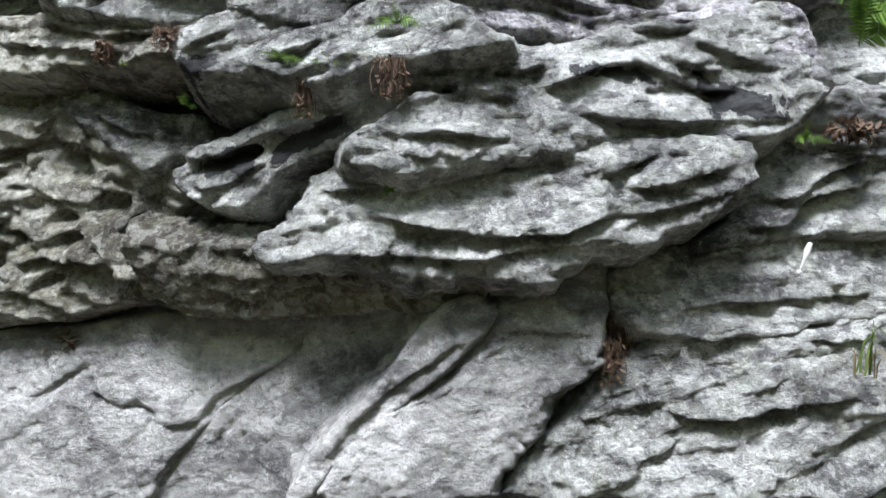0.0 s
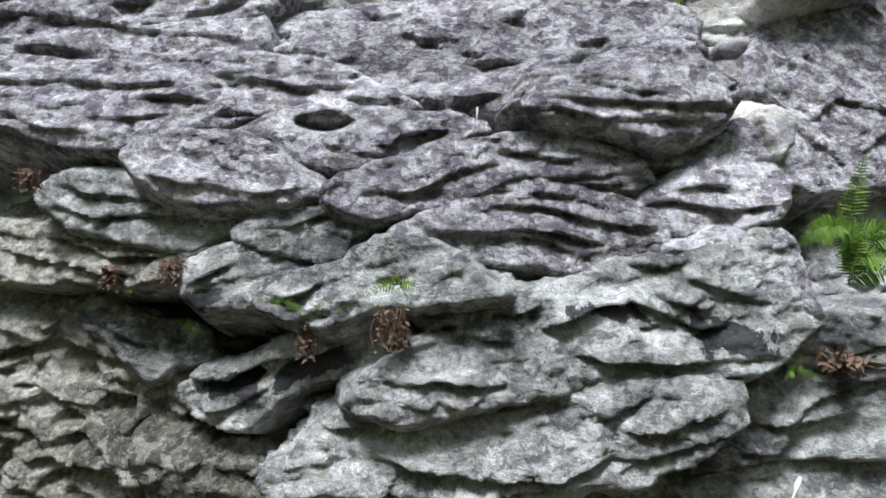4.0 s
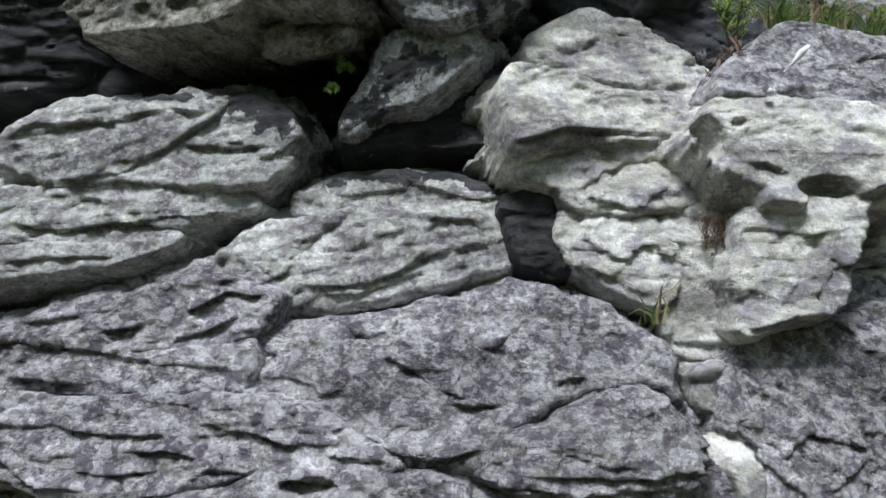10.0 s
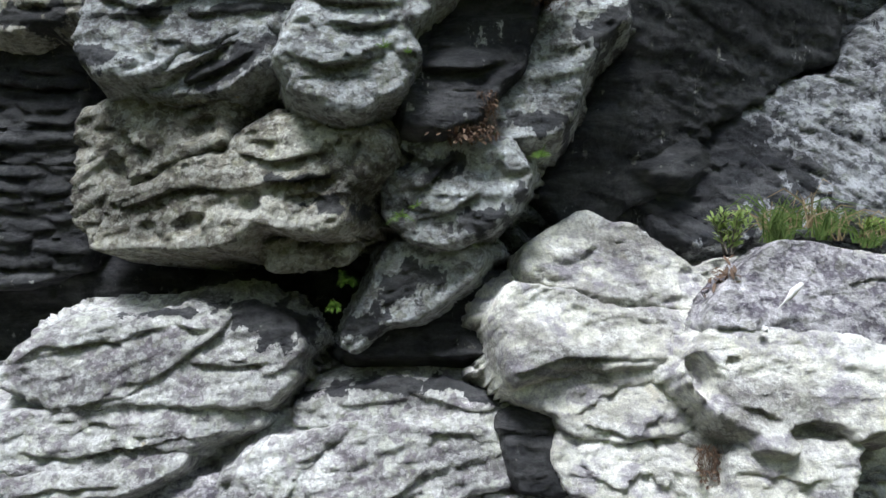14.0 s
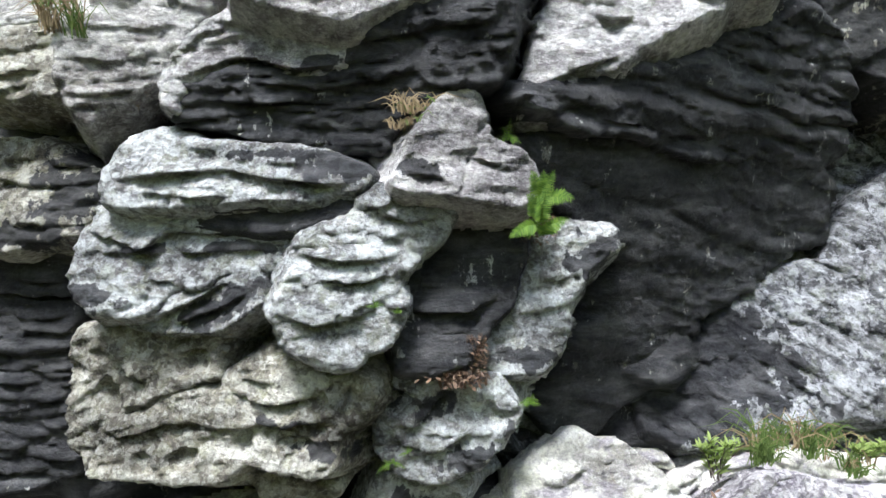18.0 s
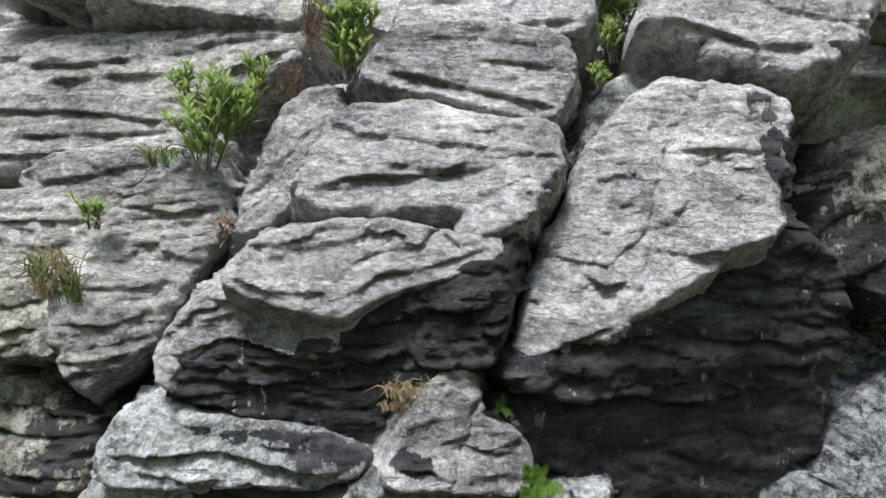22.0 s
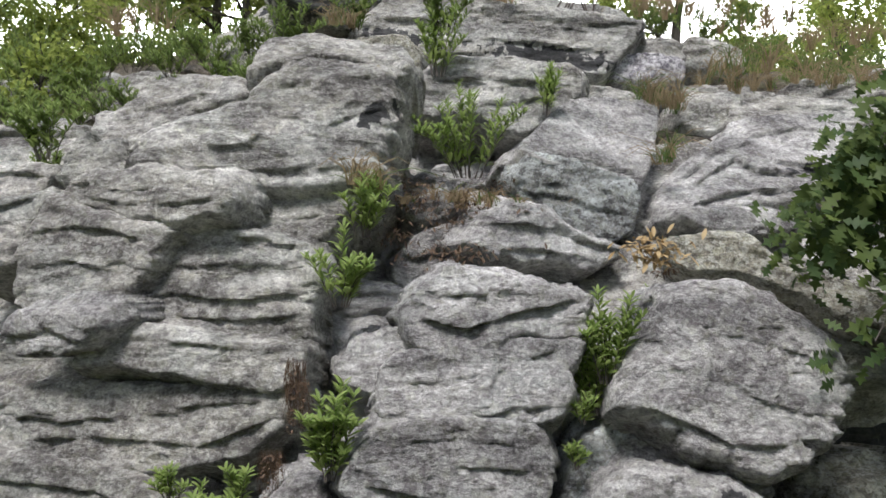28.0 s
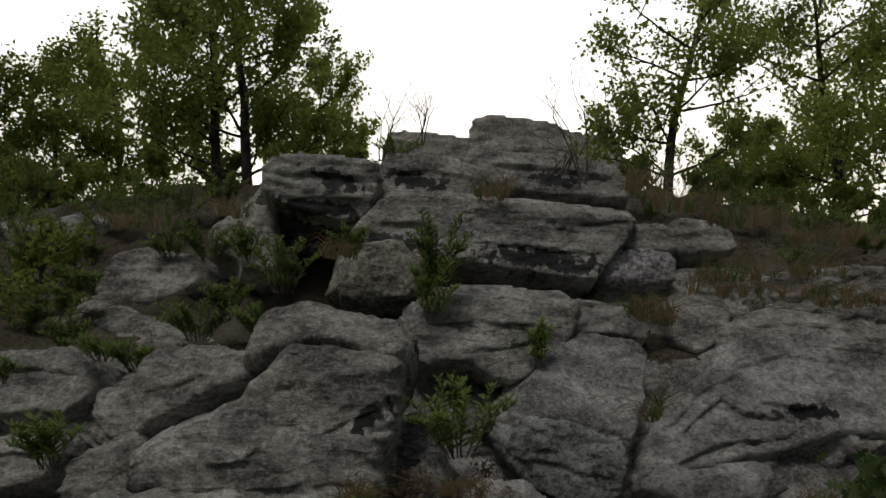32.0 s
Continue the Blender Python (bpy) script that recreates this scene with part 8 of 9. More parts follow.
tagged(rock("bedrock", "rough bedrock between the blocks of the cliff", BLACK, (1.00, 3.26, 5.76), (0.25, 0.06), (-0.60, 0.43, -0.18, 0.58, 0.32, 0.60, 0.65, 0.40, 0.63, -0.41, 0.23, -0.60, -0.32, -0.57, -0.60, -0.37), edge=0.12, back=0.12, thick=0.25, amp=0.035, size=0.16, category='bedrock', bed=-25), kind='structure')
tagged(rock("bedrock", "rough bedrock between the blocks of the cliff", SLATE, (2.50, 3.86, 5.87), (0.13, 0.22), (-0.82, 0.55, -0.18, 0.74, 0.56, 0.74, 0.99, 0.48, 0.80, -0.50, 0.23, -0.71, -0.53, -0.67, -0.91, -0.44), edge=0.12, back=0.12, thick=0.25, amp=0.035, size=0.16, category='bedrock', bed=-25), kind='structure')
tagged(rock("bedrock", "rough bedrock between the blocks of the cliff", SLATE, (1.04, 3.40, 4.84), (0.45, 0.20), (-0.63, 0.37, -0.19, 0.47, 0.39, 0.45, 0.77, 0.27, 0.70, -0.38, 0.24, -0.48, -0.35, -0.40, -0.64, -0.23), edge=0.12, back=0.12, thick=0.25, amp=0.035, size=0.16, category='bedrock', bed=-25), kind='structure')
tagged(rock("bedrock", "rough bedrock between the blocks of the cliff", SLATE, (2.26, 3.47, 4.84), (-0.03, 0.66), (-0.63, 0.38, -0.05, 0.49, 0.56, 0.46, 0.85, 0.28, 0.54, -0.30, 0.09, -0.42, -0.50, -0.41, -0.80, -0.27), edge=0.12, back=0.12, thick=0.25, amp=0.035, size=0.16, category='bedrock', bed=-25), kind='structure')
tagged(rock("bedrock", "rough bedrock between the blocks of the cliff", TOP, (-2.07, 4.02, 7.47), (-0.15, 0.55), (-1.62, 0.83, -0.73, 0.99, 0.34, 0.87, 1.01, 0.49, 1.18, -0.57, 0.63, -0.77, -0.30, -0.74, -0.97, -0.48), edge=0.12, back=0.12, thick=0.25, amp=0.035, size=0.16, category='bedrock', bed=0), kind='structure')
tagged(rock("bedrock", "rough bedrock between the blocks of the cliff", TAN, (-1.79, 3.51, 6.13), (-0.09, 0.14), (-1.07, 0.57, -0.37, 0.72, 0.43, 0.69, 0.92, 0.43, 0.96, -0.47, 0.42, -0.69, -0.44, -0.68, -0.95, -0.46), edge=0.12, back=0.12, thick=0.25, amp=0.035, size=0.16, category='bedrock', bed=0), kind='structure')
tagged(rock("bedrock", "rough bedrock between the blocks of the cliff", CRUST, (-0.20, 3.56, 7.18), (0.01, 0.51), (-1.00, 0.59, -0.34, 0.75, 0.44, 0.72, 0.91, 0.44, 0.85, -0.46, 0.35, -0.64, -0.39, -0.61, -0.83, -0.40), edge=0.12, back=0.12, thick=0.25, amp=0.035, size=0.16, category='bedrock', bed=10), kind='structure')
tagged(rock("bedrock", "rough bedrock between the blocks of the cliff", CRUST, (1.36, 3.75, 7.21), (0.07, 0.44), (-0.80, 0.59, -0.17, 0.77, 0.55, 0.75, 0.94, 0.46, 0.72, -0.48, 0.20, -0.68, -0.48, -0.64, -0.84, -0.43), edge=0.12, back=0.12, thick=0.25, amp=0.035, size=0.16, category='bedrock', bed=10), kind='structure')
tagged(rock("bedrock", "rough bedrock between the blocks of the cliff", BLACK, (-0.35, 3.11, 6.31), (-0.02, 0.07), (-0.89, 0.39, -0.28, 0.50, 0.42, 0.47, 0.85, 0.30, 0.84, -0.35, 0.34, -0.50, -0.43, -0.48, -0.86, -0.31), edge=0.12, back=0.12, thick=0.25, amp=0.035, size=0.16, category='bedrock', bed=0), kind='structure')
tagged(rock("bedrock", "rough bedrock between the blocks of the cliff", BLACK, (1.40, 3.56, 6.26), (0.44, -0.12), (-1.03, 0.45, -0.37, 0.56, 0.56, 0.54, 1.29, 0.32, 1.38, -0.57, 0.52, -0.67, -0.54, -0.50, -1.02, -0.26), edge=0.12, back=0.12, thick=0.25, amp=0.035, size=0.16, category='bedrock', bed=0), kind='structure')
tagged(rock("bedrock", "rough bedrock between the blocks of the cliff", TOP, (-2.19, 4.89, 8.40), (-0.26, 1.11), (-3.85, 1.65, -1.99, 1.88, 0.27, 1.44, 1.48, 0.67, 1.75, -0.71, 1.07, -0.93, -0.19, -0.91, -1.32, -0.61), edge=0.12, back=0.12, thick=0.25, amp=0.035, size=0.16, category='bedrock', bed=0), kind='structure')
tagged(rock("bedrock", "rough bedrock between the blocks of the cliff", CRUST, (-0.33, 4.91, 8.81), (0.39, 0.50), (-0.49, 0.45, -0.18, 0.59, 0.21, 0.58, 0.47, 0.37, 0.48, -0.40, 0.20, -0.55, -0.19, -0.52, -0.42, -0.33), edge=0.12, back=0.12, thick=0.25, amp=0.035, size=0.16, category='bedrock', bed=0), kind='structure')
tagged(rock("bedrock", "rough bedrock between the blocks of the cliff", CRUST, (1.08, 5.32, 8.82), (0.26, 0.89), (-1.17, 0.49, -0.32, 0.67, 0.77, 0.69, 1.41, 0.43, 1.11, -0.42, 0.35, -0.58, -0.62, -0.54, -1.13, -0.35), edge=0.12, back=0.12, thick=0.25, amp=0.035, size=0.16, category='bedrock', bed=0), kind='structure')
tagged(rock("bedrock", "rough bedrock between the blocks of the cliff", CRUST, (-0.24, 4.11, 7.98), (-0.06, 0.76), (-0.47, 0.38, -0.18, 0.49, 0.17, 0.46, 0.40, 0.28, 0.40, -0.30, 0.18, -0.42, -0.16, -0.41, -0.37, -0.27), edge=0.12, back=0.12, thick=0.25, amp=0.035, size=0.16, category='bedrock', bed=0), kind='structure')
tagged(rock("bedrock", "rough bedrock between the blocks of the cliff", CRUST, (0.92, 4.30, 7.95), (0.27, 1.04), (-0.96, 0.40, -0.25, 0.50, 0.62, 0.47, 1.14, 0.26, 0.88, -0.34, 0.27, -0.43, -0.50, -0.37, -0.92, -0.22), edge=0.12, back=0.12, thick=0.25, amp=0.035, size=0.16, category='bedrock', bed=0), kind='structure')
tagged(rock("bedrock", "rough bedrock between the blocks of the cliff", TOP, (3.36, 5.83, 9.14), (0.11, 1.38), (-1.01, 0.77, 0.29, 1.07, 1.65, 1.05, 2.06, 0.62, 0.79, -0.53, -0.12, -0.73, -1.10, -0.69, -1.55, -0.48), edge=0.12, back=0.12, thick=0.25, amp=0.035, size=0.16, category='bedrock', bed=0), kind='structure')
tagged(rock("bedrock", "rough bedrock between the blocks of the cliff", TOP, (3.06, 6.90, 9.95), (0.17, 0.94), (-0.99, 0.47, -0.15, 0.60, 0.81, 0.57, 1.32, 0.34, 0.92, -0.40, 0.20, -0.54, -0.71, -0.48, -1.17, -0.31), edge=0.12, back=0.12, thick=0.25, amp=0.035, size=0.16, category='bedrock', bed=0), kind='structure')
tagged(rock("bedrock", "rough bedrock between the blocks of the cliff", TOP, (4.71, 6.69, 9.98), (-0.17, 0.45), (-0.85, 0.45, -0.15, 0.59, 0.60, 0.57, 0.99, 0.36, 0.77, -0.37, 0.20, -0.55, -0.60, -0.55, -1.02, -0.38), edge=0.12, back=0.12, thick=0.25, amp=0.035, size=0.16, category='bedrock', bed=0), kind='structure')
tagged(rock("bedrock", "rough bedrock between the blocks of the cliff", TOP, (2.67, 5.89, 9.15), (0.45, 1.05), (-0.88, 0.48, -0.10, 0.54, 0.82, 0.46, 1.32, 0.21, 0.85, -0.43, 0.15, -0.48, -0.67, -0.36, -1.06, -0.18), edge=0.12, back=0.12, thick=0.25, amp=0.035, size=0.16, category='bedrock', bed=0), kind='structure')
tagged(rock("bedrock", "rough bedrock between the blocks of the cliff", TOP, (4.47, 6.30, 9.05), (0.07, 0.59), (-0.86, 0.49, -0.10, 0.61, 0.74, 0.58, 1.17, 0.35, 0.80, -0.42, 0.15, -0.57, -0.69, -0.53, -1.10, -0.33), edge=0.12, back=0.12, thick=0.25, amp=0.035, size=0.16, category='bedrock', bed=0), kind='structure')


# ---- plants ----
def ribbon(verts, faces, path, widths, up=Vector((0, -0.35, 1))):
    """A strip of leaf along a path, folded a little along its middle."""
    base = len(verts)
    n = len(path)
    for k, (p, w) in enumerate(zip(path, widths)):
        d = (path[min(k + 1, n - 1)] - path[max(k - 1, 0)])
        side = d.cross(up)
        side = side.normalized() * w if side.length > 1e-6 else Vector((w, 0, 0))
        lift = side.cross(d).normalized() * w * 0.35
        verts += [p - side + lift, p, p + side + lift]
    for k in range(n - 1):
        a = base + 3 * k
        faces += [(a, a + 1, a + 4, a + 3), (a + 1, a + 2, a + 5, a + 4)]


def tube(verts, faces, path, radii, sides=6):
    base = len(verts)
    n = len(path)
    for k, (p, r) in enumerate(zip(path, radii)):
        d = (path[min(k + 1, n - 1)] - path[max(k - 1, 0)]).normalized()
        u = d.orthogonal().normalized()
        v = d.cross(u)
        verts += [p + (u * math.cos(6.2832 * s / sides) + v * math.sin(6.2832 * s / sides)) * r for s in range(sides)]
    for k in range(n - 1):
        for s in range(sides):
            a, b = base + k * sides + s, base + k * sides + (s + 1) % sides
            faces.append((a, b, b + sides, a + sides))


plant_count = 0


def dice():
    global plant_count
    plant_count += 1
    return random.Random(100 + plant_count)


def host(name, label, at, category, group=""):
    ob = new(name)
    ob.location, ob.empty_display_size = at, 0.05
    return tagged(ob, label, category, group)


def part(name, verts, faces, mat, parent, label="", smooth=True):
    ob = solid(name, [tuple(v) for v in verts], faces, mat, parent, smooth)
    return tagged(ob, label) if label else ob


def fern(label, at, wide, high, fronds=6):
    rnd = dice()
    thing = host("fern", label, at, "fern", "ferns on the cliff")
    bush = high > 0.3
    for k in range(fronds * (2 if bush else 1)):
        side = ((k % fronds) + 0.5) / fronds * 2 - 1 + rnd.uniform(-0.2, 0.2)
        foot = Vector((rnd.uniform(-0.06, 0.06) * wide, rnd.uniform(-0.02, 0.02), rnd.uniform(-0.1, 0.4) * high)) if bush else Vector((0, 0, 0))
        length = math.hypot(wide * 0.55 * side, high) * rnd.uniform(0.75, 1.05) * (0.62 if bush else 1)
        lean = Vector((side * wide * 0.55, -rnd.uniform(0.05, 0.5) * length, high * (1.05 - 0.75 * abs(side)) * rnd.uniform(0.4, 1.0) * (0.75 if bush else 1)))
        n, rows = 11, 22 if high > 0.15 else 9
        path = []
        for i in range(n):
            s = i / (n - 1)
            path.append(foot + lean * s + Vector((0, -0.05 * length * s, -0.34 * length * s * s * (0.4 + abs(side)))))
        verts, faces = [], []
        tube(verts, faces, path, [0.0016 * (1 - 0.7 * i / (n - 1)) + 0.0004 for i in range(n)], 4)
        twist = rnd.uniform(-0.5, 0.5)
        for i in range(1, rows):
            s = i / rows
            f = s * (n - 1)
            i0 = min(int(f), n - 2)
            p = path[i0].lerp(path[i0 + 1], f - i0)
            d = (path[i0 + 1] - path[i0]).normalized()
            reach = length * 0.27 * min(1, s * 5) * (1 - s) ** 0.7 * rnd.uniform(0.85, 1.1)
            for sg in (-1, 1):
                out = (d.cross(Vector((twist, -1, 0.25))).normalized() * sg * 0.93 + d * 0.36).normalized()
                tip = p + out * reach + Vector((0, rnd.uniform(-0.2, 0.05) * reach, -0.22 * reach))
                ribbon(verts, faces, [p, p.lerp(tip, 0.3) + Vector((0, 0, 0.03 * reach)), p.lerp(tip, 0.7), tip], [reach * 0.06, reach * 0.095, reach * 0.06, 0.0004], Vector((0, -1, 0.2)))
        part("frond", verts, faces, FERN, thing)


def roots(label, at, wide, high):
    rnd = dice()
    thing = host("root_clump", label, at, "roots")
    for _ in range(3):
        verts, faces = [], []
        for k in range(16):
            p = Vector((rnd.uniform(-0.5, 0.5) * wide, rnd.uniform(-0.02, 0.02), rnd.uniform(-0.1, 0.1) * high))
            path = [p.copy()]
            for i in range(5):
                p = p + Vector((rnd.uniform(-0.14, 0.14) * wide, rnd.uniform(-0.012, 0.008), -high * rnd.uniform(0.08, 0.24)))
                path.append(p.copy())
            tube(verts, faces, path, [0.0012, 0.0014, 0.0012, 0.0012, 0.0008, 0.0004], 4)
        for k in range(26):
            p = Vector((rnd.uniform(-0.5, 0.5) * wide, rnd.uniform(-0.03, 0.01), -rnd.random() * high))
            t = p + Vector((rnd.uniform(-1, 1), rnd.uniform(-1, 0.2), rnd.uniform(-1, 0.5))) * 0.018
            ribbon(verts, faces, [p, p.lerp(t, 0.5), t], [0.001, 0.006, 0.001])
        tagged(part("root_mat", verts, faces, DEAD, thing), kind="stuff")


def litter(label, at, wide, high, count=60, tan=False):
    rnd = dice()
    verts, faces = [], []
    for k in range(count):
        p = Vector((rnd.gauss(0, 0.27) * wide, rnd.uniform(-0.05, 0.05), rnd.gauss(0, 0.25) * high))
        size = rnd.uniform(0.03, 0.06) * (1.5 if tan else 0.8)
        d = Vector((rnd.uniform(-1, 1), rnd.uniform(-0.8, 0.3), rnd.uniform(-1, 0.6))).normalized() * size
        bend = Vector((0, rnd.uniform(-0.3, 0.3), rnd.uniform(-0.4, 0.2))) * size
        ribbon(verts, faces, [p, p + d * 0.4 + bend * 0.4, p + d * 0.75 + bend * 0.7, p + d + bend], [0.002, size * 0.2, size * 0.16, 0.001])
    ob = part("leaf_litter", verts, faces, TANLEAF if tan else DEAD, None)
    ob.location = at
    tagged(ob, label, "leaf litter", kind="stuff")


def shrub(label, at, wide, high, leaves=None):
    rnd = dice()
    thing = host("shrub", label, at, "shrub", "shrubs of the cliff")
    stems = max(5, min(18, int(5 + wide * 16)))
    leaf = min(0.10, max(0.06, 0.3 * high))
    for k in range(stems):
        verts, faces, lv, lf = [], [], [], []
        side = rnd.uniform(-1, 1)
        top = Vector((side * wide * 0.55, rnd.uniform(-0.35, 0.15) * wide, high * rnd.uniform(0.45, 1.0) * (1 - 0.2 * abs(side))))
        foot = Vector((side * wide * 0.12, rnd.uniform(-0.02, 0.04), 0))
        n = 6
        path = [foot.lerp(top, i / (n - 1)) + Vector((rnd.uniform(-1, 1), rnd.uniform(-1, 1), 0)) * 0.02 * wide + Vector((0, 0, 0.12 * high * math.sin(math.pi * i / (n - 1)))) for i in range(n)]
        tube(verts, faces, path, [0.004 - 0.0005 * i for i in range(n)], 5)
        count = int(12 + 22 * min(1.3, high / 0.5))
        for i in range(count):
            s = 0.1 + 0.9 * (i / count) ** 0.8
            f = s * (n - 1)
            i0 = min(int(f), n - 2)
            p = path[i0].lerp(path[i0 + 1], f - i0)
            ang = i * 2.4
            out = Vector((math.cos(ang), math.sin(ang) * 0.8 - 0.2, rnd.uniform(0.4, 1.5))).normalized()
            size = leaf * rnd.uniform(0.7, 1.25) * (1.1 - 0.4 * s)
            tip = p + out * size
            ribbon(lv, lf, [p, p.lerp(tip, 0.3), p.lerp(tip, 0.65) + Vector((0, 0, -0.04 * size)), tip + Vector((0, 0, -0.14 * size))], [0.001, size * 0.1, size * 0.105, 0.0008])
        stem = part("stem", verts, faces, TWIG, thing)
        tagged(part("foliage", lv, lf, leaves or SHRUB, stem), kind="stuff")


def hill_shrub(label, at, wide, high):
    shrub(label, at, wide, high, HILL)


def grass(label, at, wide, high, dry=0.0):
    rnd = dice()
    thing = host("grass_tuft", label, at, "grass", "grass on the rocks")
    for mat, share, name in ((GRASS, 1 - dry, "green_tuft"), (STRAW, max(dry, 0.2), "dry_tuft")):
        verts, faces = [], []
        knots = [(Vector((rnd.uniform(-0.5, 0.5) * wide, rnd.uniform(-0.3, 0.3) * min(wide, 0.9), rnd.uniform(-0.05, 0.01))), rnd.uniform(0.35, 1.0)) for _ in range(3 + int(9 * wide))]
        for k in range(int(share * min(240, 50 + 190 * wide) * min(1, 0.1 + 9 * wide))):
            mid, vigour = rnd.choice(knots)
            p = mid + Vector((rnd.gauss(0, 0.018), rnd.gauss(0, 0.018), 0))
            tall = high * vigour * rnd.uniform(0.4, 1.1)
            lean = Vector((rnd.gauss(0, 0.75), rnd.uniform(-0.9, 0.4), 0)) * tall
            path = [p, p + lean * 0.2 + Vector((0, 0, tall * 0.55)), p + lean * 0.6 + Vector((0, 0, tall * 0.82)), p + lean * 1.1 + Vector((0, 0, tall * rnd.uniform(0.2, 0.9)))]
            w = rnd.uniform(0.002, 0.0045)
            ribbon(verts, faces, path, [w, w, w * 0.7, 0.0003], Vector((0, -1, 0.1)))
        if faces:
            tagged(part(name, verts, faces, mat, thing), kind="stuff")


def limbs(rnd, verts, faces, tips, p, d, length, radius, depth, bend=0.25):
    n = 5
    path = [p.copy()]
    for i in range(n):
        d = (d + Vector((rnd.uniform(-1, 1), rnd.uniform(-1, 1), rnd.uniform(-0.5, 0.9))) * bend * 0.45).normalized()
        p = p + d * length / n
        path.append(p.copy())
    tube(verts, faces, path, [radius * (1 - 0.5 * i / n) for i in range(n + 1)], 7 if radius > 0.04 else 5)
    if depth == 0:
        tips += path[1:]
        return
    if depth <= 1:
        tips += path[2:]
    for k in range(rnd.choice((3, 4)) if depth > 1 else 3):
        i = rnd.choice((2, 3, 4, 5)) if k else 5
        out = Vector((rnd.uniform(-1, 1), rnd.uniform(-1, 1), rnd.uniform(-0.1, 0.7)))
        limbs(rnd, verts, faces, tips, path[i], (d * 0.75 + out).normalized(), length * rnd.uniform(0.6, 0.8), radius * 0.5 * rnd.uniform(0.8, 1.0), depth - 1, bend * 1.15)


def leaf_cloud(tips, count, size, seed, scatter):
    """Many separate leaves, each a small folded diamond, round the ends of the limbs."""
    g = np.random.default_rng(seed)
    centres = np.array([tuple(p) for p in tips])
    c = centres[g.integers(0, len(centres), count)] + g.normal(0, scatter, (count, 3))
    d = g.normal(0, 1, (count, 3)) + np.array((0, 0, -0.3))
    d /= np.linalg.norm(d, axis=1)[:, None]
    e = np.cross(d, g.normal(0, 1, (count, 3)))
    e /= np.linalg.norm(e, axis=1)[:, None]
    h = np.cross(d, e)
    s = size * g.uniform(0.6, 1.2, (count, 1))
    co = np.stack([c, c + d * s * 0.45 + e * s * 0.3 + h * s * 0.08, c + d * s, c + d * s * 0.45 - e * s * 0.3 + h * s * 0.08], 1).reshape(-1, 3)
    k = np.arange(count)[:, None] * 4
    return co, np.concatenate([k + np.array([[0, 1, 2]]), k + np.array([[0, 2, 3]])]).tolist()


def tree(label, at, wide, high, seed=1, leaves=6000, leaf=0.13, spread=1.0):
    rnd = random.Random(seed)
    thing = host("tree", label, at, "tree", "trees of the crest")
    verts, faces, tips = [], [], []
    r = 0.011 * high + 0.02
    trunk = [Vector((0, 0, -0.6))]
    d = Vector((rnd.uniform(-0.1, 0.1), 0, 1))
    for i in range(6):
        trunk.append(trunk[-1] + d * high * 0.13)
        d = (d + Vector((rnd.uniform(-0.12, 0.12), rnd.uniform(-0.12, 0.12), 0))).normalized()
    tube(verts, faces, trunk, [r * (1.35 - 0.13 * i) for i in range(7)], 10)
    part("trunk", verts, faces, BARK, thing)
    for k in range(13):
        verts, faces = [], []
        i = 1 + k % 6
        ang = k * 2.4 + rnd.uniform(-0.4, 0.4)
        out = Vector((math.cos(ang) * wide / high * 1.1, math.sin(ang) * wide / high * 0.9, rnd.uniform(0.1, 0.8)))
        limbs(rnd, verts, faces, tips, trunk[i], out.normalized(), high * rnd.uniform(0.2, 0.3) * spread, r * 0.42, 2)
        part("limb", verts, faces, BARK, thing)
    verts, faces = [], []
    limbs(rnd, verts, faces, tips, trunk[6], d, high * 0.2, r * 0.5, 2)
    part("limb", verts, faces, BARK, thing)
    co, f = leaf_cloud(tips, int(1.6 * leaves), leaf * 0.85, seed, 0.024 * high)
    tagged(part("crown", co.tolist(), f, OAK, thing, "crown of many small green leaves", smooth=False), kind="stuff")


def bare_shrub(label, at, wide, high, seed=1):
    rnd = random.Random(seed)
    thing = host("bare_shrub", label, at, "shrub", "leafless shrubs")
    for k in range(4):
        verts, faces = [], []
        limbs(rnd, verts, faces, [], Vector((rnd.uniform(-0.1, 0.1) * wide, 0, -0.15)), Vector((rnd.uniform(-0.5, 0.5) * wide / high, rnd.uniform(-0.2, 0.2), 1)).normalized(), high * rnd.uniform(0.4, 0.6), 0.013, 2, 0.35)
        part("branch", verts, faces, TWIG, thing)


def dropping(label, at, wide, high, turn=0):
    rnd = dice()
    verts, faces = [], []
    path = [Vector((math.sin(radians(turn)) * high * (0.5 - s), -0.01, math.cos(radians(turn)) * high * (0.5 - s))) + Vector((rnd.uniform(-0.2, 0.2) * wide, 0, 0)) for s in (0, 0.3, 0.6, 1)]
    tube(verts, faces, path, [wide * 0.3, wide * 0.5, wide * 0.25, wide * 0.12], 6)
    ob = part("bird_dropping", verts, faces, CHALK, None)
    ob.location = at
    tagged(ob, label, "bird dropping")


def oak_leaf(verts, faces, p, d, e, size):
    """A lobed oak leaf from its stalk p along d."""
    shape = ((0.0, 0.02), (0.22, 0.20), (0.30, 0.07), (0.46, 0.34), (0.56, 0.10), (0.72, 0.30), (0.80, 0.09), (1.0, 0.02))
    base = len(verts)
    h = d.cross(e)
    for s, w in shape:
        sag = h * (0.10 * size * math.sin(3 * s))
        verts += [p + d * size * s + e * size * w + sag, p + d * size * s - e * size * w + sag]
    for k in range(len(shape) - 1):
        a = base + 2 * k
        faces.append((a, a + 1, a + 3, a + 2))


